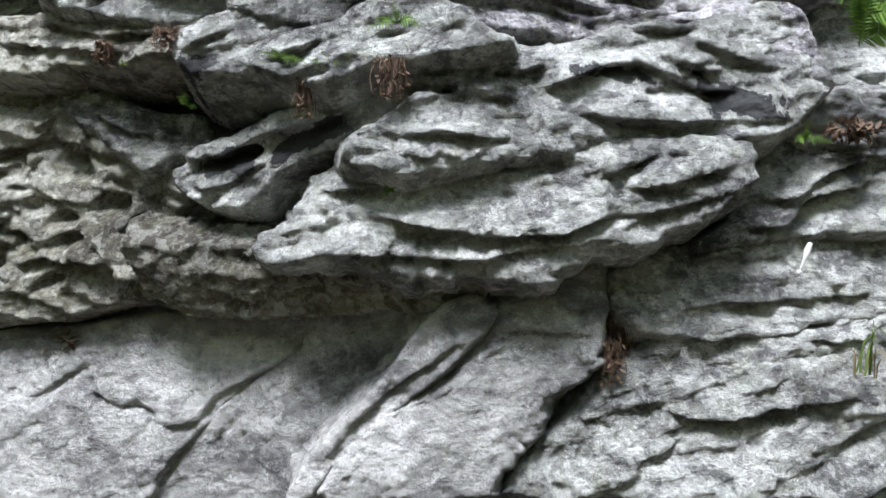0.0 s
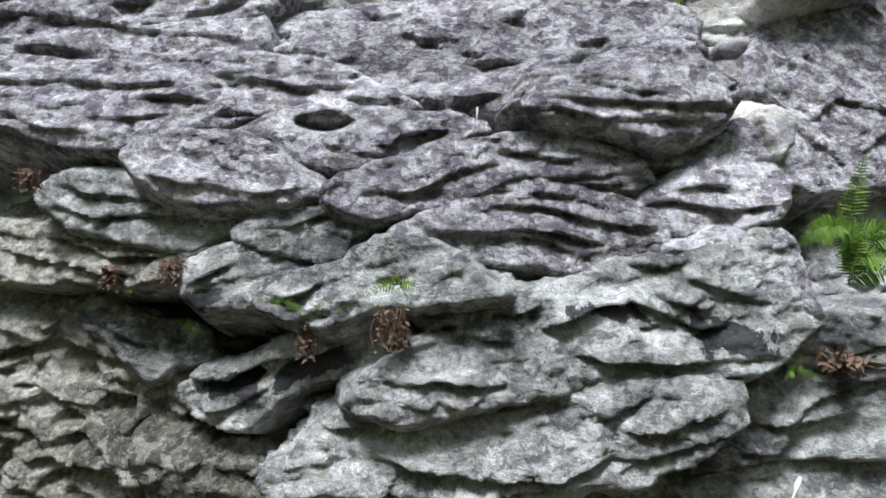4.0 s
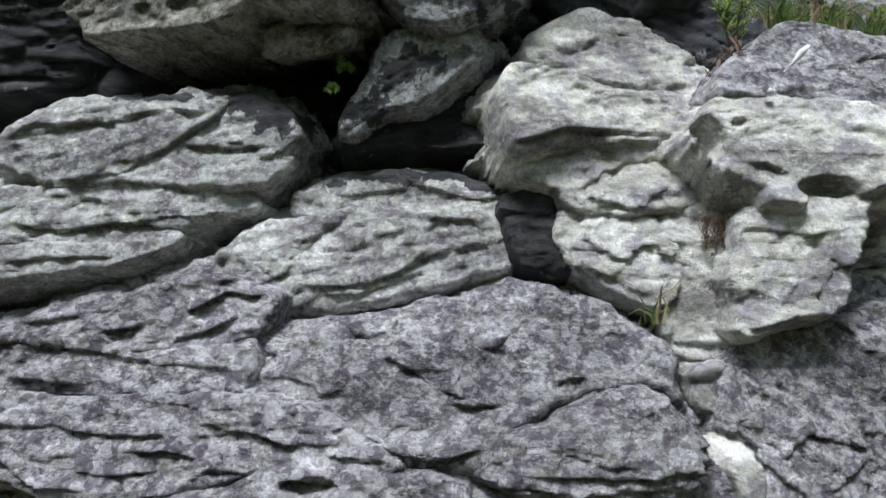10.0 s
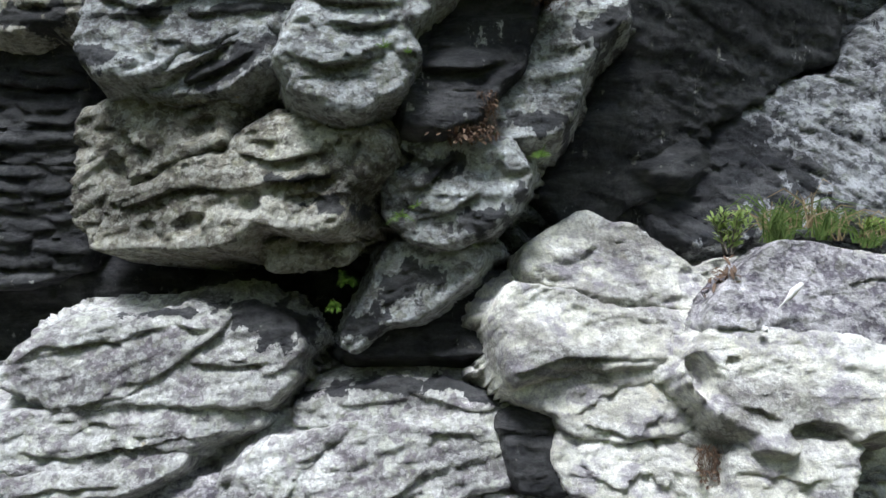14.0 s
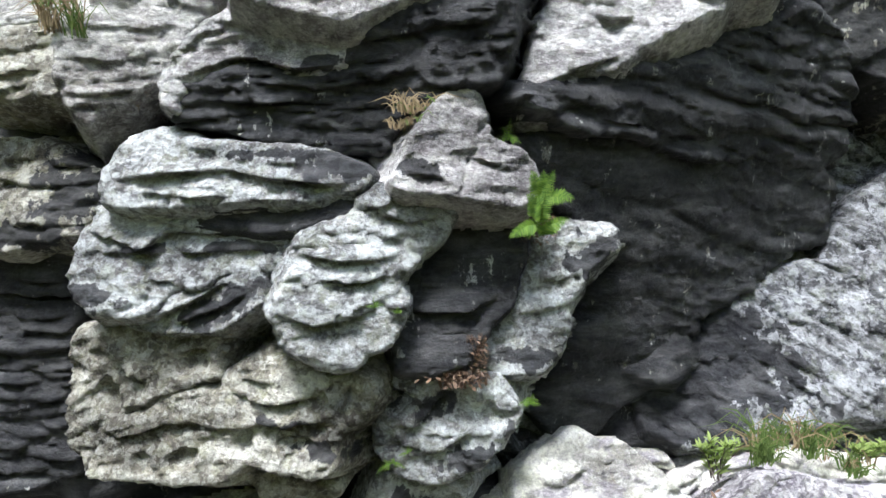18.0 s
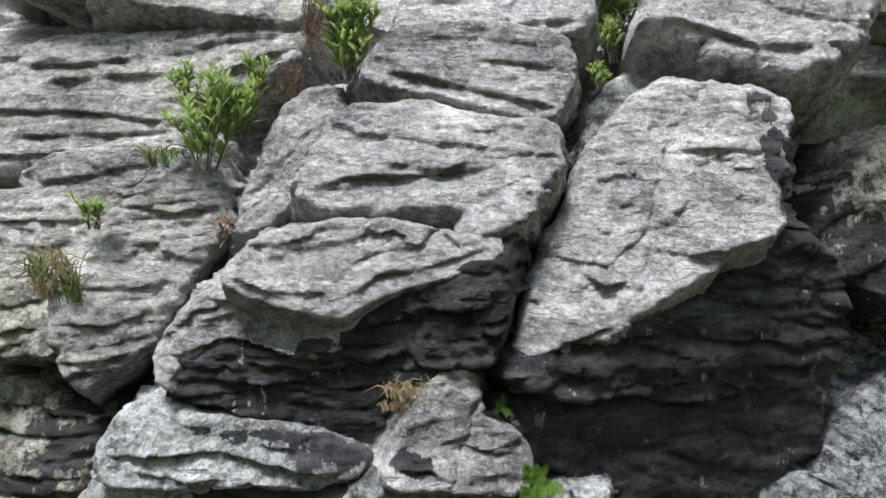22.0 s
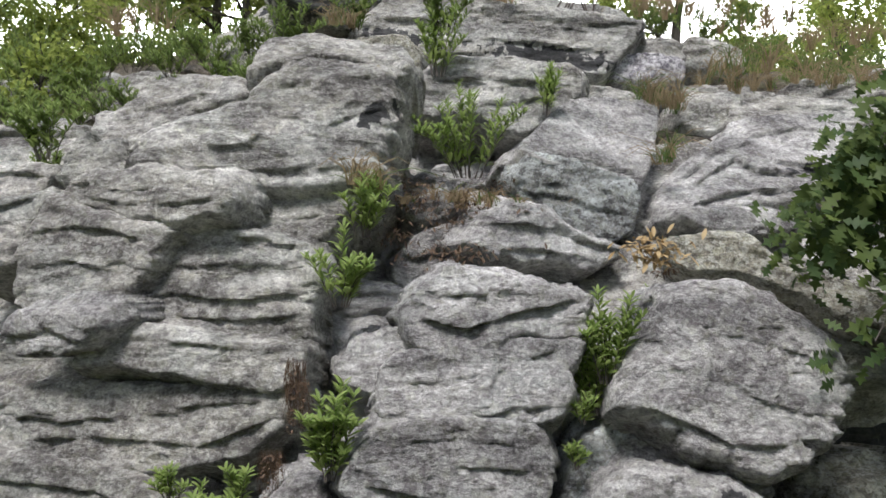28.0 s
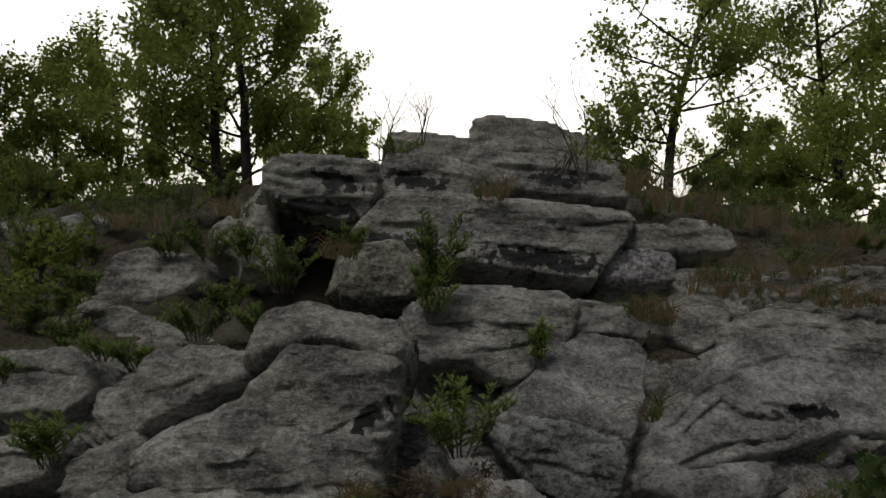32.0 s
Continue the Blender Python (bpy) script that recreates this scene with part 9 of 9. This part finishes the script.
def near_oak():
    """The oak that stands before the cliff; its crown reaches into view high up."""
    rnd = random.Random(77)
    thing = host("oak_tree", "oak with large lobed leaves reaching before the cliff", (3.45, 2.75, 0.75), "tree", "trees before the cliff")
    verts, faces = [], []
    trunk = [Vector((0.5, -0.6, -0.4)), Vector((0.45, -0.5, 2.5)), Vector((0.3, -0.4, 5.0)), Vector((0.1, -0.2, 7.2)), Vector((-0.3, 0, 8.6)), Vector((-0.5, 0.1, 9.3))]
    tube(verts, faces, trunk, [0.15, 0.13, 0.10, 0.07, 0.04, 0.015], 10)
    part("trunk", verts, faces, BARK, thing)
    lv, lf = [], []
    for k in range(42):
        f = rnd.uniform(0.74, 1.0) * 5
        i = min(int(f), 4)
        p = trunk[i].lerp(trunk[i + 1], f - i)
        goal = Vector((rnd.uniform(-1.6, 0.7), rnd.uniform(0.1, 0.9), rnd.uniform(7.45, 8.95)))
        goal.x = max(goal.x, -1.5 + 1.0 * max(0, goal.z - 7.9) + 0.9 * max(0, 7.6 - goal.z))
        verts, faces = [], []
        path = [p.lerp(goal, s) + Vector((rnd.uniform(-0.05, 0.05), rnd.uniform(-0.05, 0.05), 0.15 * math.sin(3.1 * s))) for s in (0, 0.25, 0.5, 0.75, 1)]
        tube(verts, faces, path, [0.016, 0.012, 0.009, 0.006, 0.003], 5)
        twig = part("limb", verts, faces, TWIG, thing)
        lv, lf = [], []
        for j in range(120):
            s = rnd.uniform(0.45, 1.05)
            q = path[0].lerp(goal, s) if s < 0.5 else path[2].lerp(goal, (s - 0.5) * 2)
            q = q + Vector((rnd.gauss(0, 0.12), rnd.gauss(0, 0.12), rnd.gauss(0, 0.10)))
            d = Vector((rnd.uniform(-1, 1), rnd.uniform(-1, 0.6), rnd.uniform(-1.1, 0.2))).normalized()
            e = d.cross(Vector((rnd.uniform(-0.4, 0.4), -1, 0.6))).normalized()
            oak_leaf(lv, lf, q, d, e, rnd.uniform(0.09, 0.15))
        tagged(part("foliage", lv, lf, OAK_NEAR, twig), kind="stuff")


near_oak()
fern("tall green fern growing from a cleft beside grey rock", (1.20, 1.96, 2.42), 0.34, 0.36, fronds=8)
fern("small bright green fern rooted in a rock crack", (-0.12, 1.78, 2.39), 0.15, 0.07, fronds=6)
fern("green fern frond arching along a ledge", (-0.45, 1.90, 2.33), 0.16, 0.06, fronds=4)
fern("small bright green fern rooted in a rock crack", (-0.33, 1.90, 2.32), 0.11, 0.05, fronds=4)
fern("pale green fern leaf in a black recess", (-0.77, 2.06, 2.23), 0.08, 0.07, fronds=3)
fern("small bright green fern rooted in a rock crack", (0.96, 1.99, 2.16), 0.09, 0.05, fronds=4)
fern("small bright green fern rooted in a rock crack", (1.06, 2.00, 2.12), 0.11, 0.08, fronds=5)
fern("small bright green fern rooted in a rock crack", (-0.18, 1.87, 2.03), 0.05, 0.03, fronds=3)
fern("small bright green fern rooted in a rock crack", (-0.15, 1.91, 1.96), 0.06, 0.06, fronds=4)
fern("small bright green fern rooted in a rock crack", (-1.36, 2.47, 1.49), 0.07, 0.07, fronds=4)
fern("small bright green fern rooted in a rock crack", (-0.96, 2.05, 2.35), 0.04, 0.03, fronds=3)
fern("small bright green fern rooted in a rock crack", (0.46, 2.57, 4.93), 0.10, 0.05, fronds=4)
fern("yellow-green fern on a pale boulder", (-0.10, 2.57, 4.69), 0.11, 0.06, fronds=5)
fern("small bright green fern rooted in a rock crack", (-0.04, 2.57, 4.73), 0.08, 0.05, fronds=3)
fern("green fern in a dark vertical cleft", (-0.35, 2.79, 4.41), 0.12, 0.14, fronds=5)
fern("green fern in a dark vertical cleft", (-0.39, 2.74, 4.31), 0.10, 0.13, fronds=4)
fern("bright green fern bush against black rock", (0.50, 2.55, 5.64), 0.24, 0.34, fronds=7)
fern("small bright green fern rooted in a rock crack", (0.38, 2.72, 6.02), 0.11, 0.12, fronds=5)
fern("small bright green fern rooted in a rock crack", (-0.16, 2.45, 5.33), 0.10, 0.05, fronds=4)
fern("small bright green fern rooted in a rock crack", (-0.07, 2.45, 5.31), 0.05, 0.05, fronds=3)
fern("small bright green fern rooted in a rock crack", (0.46, 2.58, 4.94), 0.10, 0.06, fronds=4)
roots("clump of dead brown roots hanging in a crack", (-0.14, 1.86, 2.32), 0.08, 0.12)
roots("clump of dead brown roots hanging in a crack", (-0.39, 1.93, 2.28), 0.04, 0.11)
roots("clump of dead brown roots hanging in a crack", (-1.03, 2.08, 2.43), 0.04, 0.07)
roots("clump of dead brown roots hanging in a crack", (-0.81, 2.01, 2.45), 0.07, 0.07)
roots("clump of dead brown roots hanging in a crack", (0.54, 2.10, 1.62), 0.07, 0.23)
roots("clump of dead brown roots hanging in a crack", (0.50, 2.03, 1.53), 0.06, 0.13)
roots("clump of dead brown roots hanging in a crack", (-1.28, 2.08, 2.73), 0.06, 0.07)
roots("clump of dead brown roots hanging in a crack", (0.51, 2.74, 5.70), 0.15, 0.12)
roots("clump of dead brown roots hanging in a crack", (0.19, 2.61, 5.06), 0.16, 0.07)
roots("clump of dead brown roots hanging in a crack", (0.24, 2.63, 5.20), 0.08, 0.14)
roots("clump of dead brown roots hanging in a crack", (-0.54, 3.37, 7.96), 0.12, 0.27)
roots("clump of dead brown roots hanging in a crack", (-0.55, 3.40, 8.06), 0.10, 0.27)
roots("clump of dead brown roots hanging in a crack", (-0.64, 3.22, 7.63), 0.11, 0.23)
roots("clump of dead brown roots hanging in a crack", (1.11, 2.51, 3.79), 0.11, 0.15)
litter("scatter of dead brown leaves on rock", (-1.31, 2.43, 1.47), 0.10, 0.04, count=40)
litter("scatter of dead brown leaves on rock", (1.20, 2.01, 2.15), 0.15, 0.06, count=90)
litter("scatter of dead brown leaves on rock", (0.17, 2.62, 5.03), 0.21, 0.04, count=60)
litter("scatter of dead brown leaves on rock", (-0.84, 2.82, 6.82), 0.10, 0.13, count=60)
litter("scatter of dead brown leaves on rock", (0.28, 4.14, 8.64), 0.55, 0.15, count=150)
litter("scatter of dead brown leaves on rock", (0.63, 4.79, 9.09), 0.25, 0.21, count=80)
litter("scatter of dead brown leaves on rock", (-0.09, 4.33, 8.75), 0.23, 0.15, count=60)
litter("scatter of dead brown leaves on rock", (1.23, 2.68, 4.42), 0.12, 0.17, count=90)
litter("scatter of dead brown leaves on rock", (1.76, 4.43, 8.52), 0.23, 0.08, count=40)
litter("scatter of dead brown leaves on rock", (0.42, 4.50, 8.90), 0.75, 0.35, count=260)
litter("scatter of dead brown leaves on rock", (0.05, 4.60, 9.05), 0.4, 0.3, count=160)
litter("heap of dry tan leaves on a ledge", (1.65, 4.33, 8.66), 0.38, 0.23, count=140, tan=True)
shrub("leafy green shrub rooted in a rock crevice", (0.18, 5.50, 10.13), 0.52, 0.64)
shrub("leafy green shrub rooted in a rock crevice", (0.41, 4.72, 9.19), 0.78, 0.74)
shrub("leafy green shrub rooted in a rock crevice", (1.07, 5.33, 9.77), 0.23, 0.51)
shrub("leafy green shrub rooted in a rock crevice", (-0.29, 4.09, 8.74), 0.40, 0.47)
shrub("leafy green shrub rooted in a rock crevice", (-0.37, 3.70, 8.33), 0.36, 0.49)
shrub("leafy green shrub rooted in a rock crevice", (-0.32, 3.08, 7.61), 0.28, 0.45)
shrub("leafy green shrub rooted in a rock crevice", (1.12, 3.47, 7.93), 0.34, 0.59)
shrub("leafy green shrub rooted in a rock crevice", (0.97, 3.34, 7.75), 0.15, 0.18)
shrub("leafy green shrub rooted in a rock crevice", (-1.10, 3.08, 7.43), 0.25, 0.21)
shrub("leafy green shrub rooted in a rock crevice", (-0.75, 3.04, 7.44), 0.16, 0.22)
shrub("leafy green shrub rooted in a rock crevice", (-0.14, 4.48, 9.28), 0.09, 0.20)
shrub("leafy green shrub rooted in a rock crevice", (1.58, 4.24, 8.32), 0.11, 0.11)
shrub("leafy green shrub rooted in a rock crevice", (-0.98, 2.98, 7.08), 0.40, 0.50)
shrub("leafy green shrub rooted in a rock crevice", (-0.85, 3.03, 7.25), 0.27, 0.29)
shrub("leafy green shrub rooted in a rock crevice", (-0.32, 3.08, 7.53), 0.22, 0.35)
shrub("leafy green shrub rooted in a rock crevice", (1.08, 3.55, 7.74), 0.25, 0.47)
shrub("leafy green shrub rooted in a rock crevice", (-1.43, 2.84, 6.80), 0.18, 0.18)
shrub("leafy green shrub rooted in a rock crevice", (0.93, 3.28, 7.53), 0.12, 0.14)
hill_shrub("dark green shrub on the hillside", (0.21, 5.53, 10.49), 0.68, 0.64)
hill_shrub("dark green shrub on the hillside", (-2.38, 4.23, 9.25), 0.46, 0.46)
hill_shrub("dark green shrub on the hillside", (-2.24, 5.23, 9.72), 0.46, 0.32)
hill_shrub("dark green shrub on the hillside", (-2.26, 7.03, 10.59), 0.67, 0.49)
hill_shrub("dark green shrub on the hillside", (-2.09, 6.23, 9.84), 0.77, 0.49)
hill_shrub("dark green shrub on the hillside", (-1.18, 5.83, 10.34), 0.67, 0.56)
hill_shrub("dark green shrub on the hillside", (-0.58, 5.93, 10.65), 0.37, 0.37)
hill_shrub("dark green shrub on the hillside", (-1.33, 5.63, 9.95), 0.50, 0.35)
hill_shrub("dark green shrub on the hillside", (-3.85, 7.63, 10.53), 0.53, 0.40)
hill_shrub("dark green shrub on the hillside", (-4.71, 7.63, 10.19), 0.60, 0.73)
hill_shrub("dark green shrub on the hillside", (-3.62, 6.63, 10.04), 0.58, 0.35)
hill_shrub("dark green shrub on the hillside", (-0.32, 8.23, 11.89), 0.71, 0.28)
hill_shrub("dark green shrub on the hillside", (2.71, 7.63, 11.10), 0.40, 0.40)
hill_shrub("dark green shrub on the hillside", (-4.46, 9.13, 11.04), 0.94, 0.63)
hill_shrub("dark green shrub on the hillside", (-3.89, 9.63, 11.39), 1.16, 0.58)
hill_shrub("dark green shrub on the hillside", (-6.30, 10.63, 11.53), 1.82, 1.09)
hill_shrub("dark green shrub on the hillside", (6.18, 10.63, 11.15), 1.46, 0.64)
hill_shrub("dark green shrub on the hillside", (4.99, 10.63, 11.69), 1.09, 0.55)
hill_shrub("dark green shrub on the hillside", (5.61, 8.13, 10.71), 0.84, 0.42)
hill_shrub("dark green shrub on the hillside", (-3.29, 5.13, 9.65), 0.41, 0.27)
hill_shrub("dark green shrub on the hillside", (-2.76, 4.95, 9.18), 0.30, 0.26)
hill_shrub("dark green shrub on the hillside", (-3.35, 6.25, 9.69), 0.43, 0.48)
hill_shrub("dark green shrub on the hillside", (-4.09, 6.75, 9.83), 0.52, 0.52)
hill_shrub("dark green shrub on the hillside", (-5.72, 9.13, 10.87), 1.26, 0.71)
hill_shrub("dark green shrub on the hillside", (-4.62, 8.43, 10.72), 1.02, 0.51)
hill_shrub("dark green shrub on the hillside", (-3.93, 8.83, 11.03), 1.22, 0.61)
hill_shrub("dark green shrub on the hillside", (-3.25, 9.03, 11.20), 1.17, 0.55)
hill_shrub("dark green shrub on the hillside", (-2.77, 9.23, 11.37), 0.95, 0.48)
hill_shrub("dark green shrub on the hillside", (-4.39, 7.43, 10.47), 0.78, 0.58)
hill_shrub("dark green shrub on the hillside", (-3.49, 6.83, 10.26), 0.66, 0.36)
hill_shrub("dark green shrub on the hillside", (3.05, 9.03, 11.62), 0.86, 0.47)
hill_shrub("dark green shrub on the hillside", (3.82, 9.43, 11.58), 1.06, 0.49)
hill_shrub("dark green shrub on the hillside", (4.71, 9.23, 11.25), 1.19, 0.56)
hill_shrub("dark green shrub on the hillside", (5.29, 8.83, 10.93), 1.14, 0.46)
hill_shrub("dark green shrub on the hillside", (5.80, 8.43, 10.78), 1.09, 0.58)
hill_shrub("dark green shrub on the hillside", (4.47, 7.83, 10.57), 0.75, 0.27)
hill_shrub("dark green shrub on the hillside", (3.42, 7.93, 10.84), 0.55, 0.28)
hill_shrub("dark green shrub on the hillside", (-2.84, 7.43, 10.61), 0.58, 0.39)
hill_shrub("dark green shrub on the hillside", (-1.71, 6.63, 10.57), 0.52, 0.46)
hill_shrub("dark green shrub on the hillside", (-1.75, 6.03, 10.11), 0.58, 0.37)
hill_shrub("dark green shrub on the hillside", (-2.67, 5.53, 9.76), 0.59, 0.29)
grass("tuft of dry and green grass on rock", (1.66, 2.93, 4.65), 0.26, 0.27, dry=0)
grass("tuft of dry and green grass on rock", (1.85, 2.93, 4.65), 0.21, 0.22, dry=0)
grass("tuft of dry and green grass on rock", (1.51, 2.88, 4.64), 0.13, 0.18, dry=0)
grass("tuft of dry and green grass on rock", (1.95, 2.82, 4.61), 0.15, 0.12, dry=0)
grass("tuft of dry straw-coloured grass", (-1.53, 2.76, 6.52), 0.20, 0.27, dry=0.6)
grass("tuft of dry and green grass on rock", (-1.20, 3.04, 7.16), 0.13, 0.12, dry=0)
grass("tuft of dry straw-coloured grass", (-1.56, 2.74, 6.64), 0.15, 0.17, dry=0.6)
grass("tuft of dry straw-coloured grass", (3.07, 4.69, 8.88), 0.24, 0.20, dry=0.6)
grass("tuft of dry straw-coloured grass", (2.39, 6.39, 10.10), 0.50, 0.39, dry=0.7)
grass("tuft of dry straw-coloured grass", (3.15, 6.51, 10.45), 0.68, 0.39, dry=0.7)
grass("tuft of dry straw-coloured grass", (4.13, 6.86, 10.50), 0.71, 0.36, dry=0.6)
grass("tuft of dry straw-coloured grass", (4.07, 6.33, 10.32), 0.49, 0.27, dry=0.7)
grass("tuft of dry straw-coloured grass", (0.81, 6.83, 11.30), 0.35, 0.35, dry=0.8)
grass("tuft of dry straw-coloured grass", (2.90, 7.07, 11.20), 0.68, 0.43, dry=0.7)
grass("tuft of dry straw-coloured grass", (3.61, 6.98, 11.02), 0.85, 0.43, dry=0.7)
grass("tuft of dry straw-coloured grass", (4.30, 6.90, 10.84), 0.96, 0.36, dry=0.8)
grass("tuft of dry straw-coloured grass", (3.23, 6.53, 10.32), 0.91, 0.29, dry=0.9)
grass("tuft of dry straw-coloured grass", (2.32, 6.34, 10.04), 0.50, 0.28, dry=0.7)
grass("tuft of dry straw-coloured grass", (4.19, 6.20, 10.23), 0.65, 0.27, dry=0.9)
grass("tuft of dry straw-coloured grass", (0.80, 7.20, 11.36), 0.43, 0.20, dry=0.8)
grass("tuft of dry straw-coloured grass", (-0.67, 5.81, 10.70), 0.36, 0.36, dry=0.8)
grass("tuft of dry straw-coloured grass", (2.55, 7.57, 11.43), 0.53, 0.39, dry=0.8)
grass("tuft of dry straw-coloured grass", (-2.86, 6.73, 10.97), 0.88, 0.35, dry=0.7)
grass("tuft of dry straw-coloured grass", (-4.15, 7.14, 9.98), 0.75, 0.37, dry=0.8)
grass("tuft of dry straw-coloured grass", (-1.55, 5.67, 11.05), 0.30, 0.25, dry=0.8)
grass("tuft of dry straw-coloured grass", (-0.01, 2.60, 6.10), 0.14, 0.10, dry=0.9)
grass("tuft of dry straw-coloured grass", (0.03, 2.62, 6.13), 0.12, 0.12, dry=0.8)
grass("tuft of dry and green grass on rock", (1.22, 1.95, 1.44), 0.012, 0.2, dry=0.5)
grass("tuft of dry and green grass on rock", (0.85, 2.43, 3.42), 0.012, 0.2, dry=0.5)
grass("tuft of dry and green grass on rock", (2.00, 5.18, 9.40), 0.18, 0.36, dry=0.3)
grass("tuft of dry straw-coloured grass", (2.27, 6.33, 10.10), 0.44, 0.33, dry=0.7)
grass("tuft of dry straw-coloured grass", (-0.26, 4.15, 9.07), 0.22, 0.29, dry=0.8)
grass("tuft of dry straw-coloured grass", (0.15, 4.62, 9.02), 0.45, 0.2, dry=0.9)
grass("tuft of dry straw-coloured grass", (0.55, 4.55, 8.98), 0.5, 0.18, dry=0.9)
grass("tuft of dry straw-coloured grass", (-0.43, 4.29, 9.20), 0.23, 0.23, dry=0.9)
shrub("low leafy green plant beside grass", (1.32, 2.82, 4.54), 0.25, 0.20)
shrub("low leafy green plant beside grass", (1.98, 2.85, 4.61), 0.20, 0.10)
tree("leafy green oak on the crest against the sky", (-3.13, 11.63, 11.92), 5.17, 5.17, seed=3, leaves=11000)
tree("leafy green oak on the crest against the sky", (-3.87, 12.23, 11.92), 4.80, 5.01, seed=9, leaves=9000)
tree("thin-crowned oak against a bright sky", (4.04, 11.03, 12.00), 4.44, 4.34, seed=5, leaves=5500, spread=0.9)
tree("dark green oak at the edge of the woods", (8.61, 13.63, 11.25), 4.17, 5.57, seed=7, leaves=9000)
tree("dark green oak at the edge of the woods", (8.81, 11.63, 11.19), 3.58, 5.57, seed=8, leaves=8000)
tree("rounded green tree behind the slope", (-8.31, 14.63, 11.18), 4.72, 3.98, seed=11, leaves=9000)
tree("rounded green tree behind the slope", (-9.24, 13.63, 10.91), 3.94, 3.83, seed=12, leaves=7000)
tree("rounded green tree behind the slope", (-7.30, 15.63, 11.48), 3.98, 4.37, seed=13, leaves=7000)
tree("rounded green tree behind the slope", (-2.86, 16.63, 12.26), 3.66, 3.24, seed=14, leaves=6000)
tree("small tree with pale evening light behind it", (7.85, 16.63, 11.76), 3.66, 2.82, seed=15, leaves=5000)
tree("small tree with pale evening light behind it", (9.80, 17.63, 11.68), 3.58, 3.43, seed=16, leaves=5000)
tree("young oak sapling on the slope", (-4.26, 7.23, 10.35), 1.20, 1.13, seed=17, leaves=900, leaf=0.1)
tree("bushy young tree in the thicket of the crest", (-7.81, 12.63, 11.12), 2.58, 1.62, seed=21, leaves=2600)
tree("bushy young tree in the thicket of the crest", (-7.28, 13.63, 11.27), 2.78, 1.62, seed=22, leaves=2600)
tree("bushy young tree in the thicket of the crest", (-5.78, 13.63, 11.51), 2.78, 1.51, seed=23, leaves=2600)
tree("bushy young tree in the thicket of the crest", (-4.72, 14.63, 11.82), 2.73, 1.49, seed=24, leaves=2600)
tree("bushy young tree in the thicket of the crest", (-3.20, 15.63, 12.30), 2.65, 1.46, seed=25, leaves=2600)
tree("bushy young tree in the thicket of the crest", (-2.01, 16.63, 12.69), 2.25, 1.27, seed=26, leaves=2600)
tree("bushy young tree in the thicket of the crest", (5.82, 13.63, 11.82), 2.32, 1.28, seed=27, leaves=2600)
tree("bushy young tree in the thicket of the crest", (7.58, 14.63, 11.53), 2.48, 1.49, seed=28, leaves=2600)
tree("bushy young tree in the thicket of the crest", (7.80, 12.63, 11.00), 2.37, 1.40, seed=29, leaves=2600)
tree("bushy young tree in the thicket of the crest", (8.22, 11.63, 10.89), 2.19, 1.39, seed=30, leaves=2600)
tree("bushy young tree in the thicket of the crest", (4.59, 14.63, 12.38), 1.49, 0.87, seed=31, leaves=2600)
bare_shrub("leafless grey shrub on the summit", (-0.06, 10.13, 12.48), 0.96, 1.04, seed=1)
bare_shrub("leafless grey shrub on the summit", (-0.74, 10.63, 12.33), 0.73, 1.37, seed=2)
bare_shrub("dead leaning branch on the summit rock", (2.14, 8.43, 11.78), 1.09, 1.60, seed=4)
bare_shrub("fallen dead branches on a ledge", (1.71, 8.23, 11.83), 1.00, 0.43, seed=6)
dropping("white bird dropping streak on rock", (0.10, 1.95, 2.88), 0.01, 0.04, turn=0)
dropping("white bird dropping streak on rock", (0.04, 1.98, 2.79), 0.01, 0.03, turn=0)
dropping("white bird dropping streak on rock", (1.41, 2.50, 4.38), 0.03, 0.13, turn=40)
dropping("white bird dropping streak on rock", (1.31, 2.49, 4.25), 0.04, 0.02, turn=0)
dropping("white bird dropping streak on rock", (1.04, 1.97, 1.78), 0.02, 0.08, turn=20)
dropping("white bird dropping streak on rock", (1.01, 1.95, 1.73), 0.02, 0.02, turn=0)


def low_sky_screen():
    """An unseen ring of leaves added behind the camera to shut off the low sky."""
    g = np.random.default_rng(5)
    tips = []
    for k in range(110):
        ang = radians(165 + 210 * k / 109)
        r = 15 + 3 * math.sin(k * 0.7)
        for z in np.arange(0, 9 + 3 * math.sin(k * 0.9), 1.5):
            tips.append(Vector((r * math.cos(ang), 2 + r * math.sin(ang), z)))
    co, f = leaf_cloud(tips, 16000, 1.1, 41, 0.8)
    ob = part("low_sky_screen", co.tolist(), f, OAK, None, smooth=False)
    tagged(ob, "unseen green leaves added behind the camera to block the low sky", "woods", kind="stuff")


low_sky_screen()
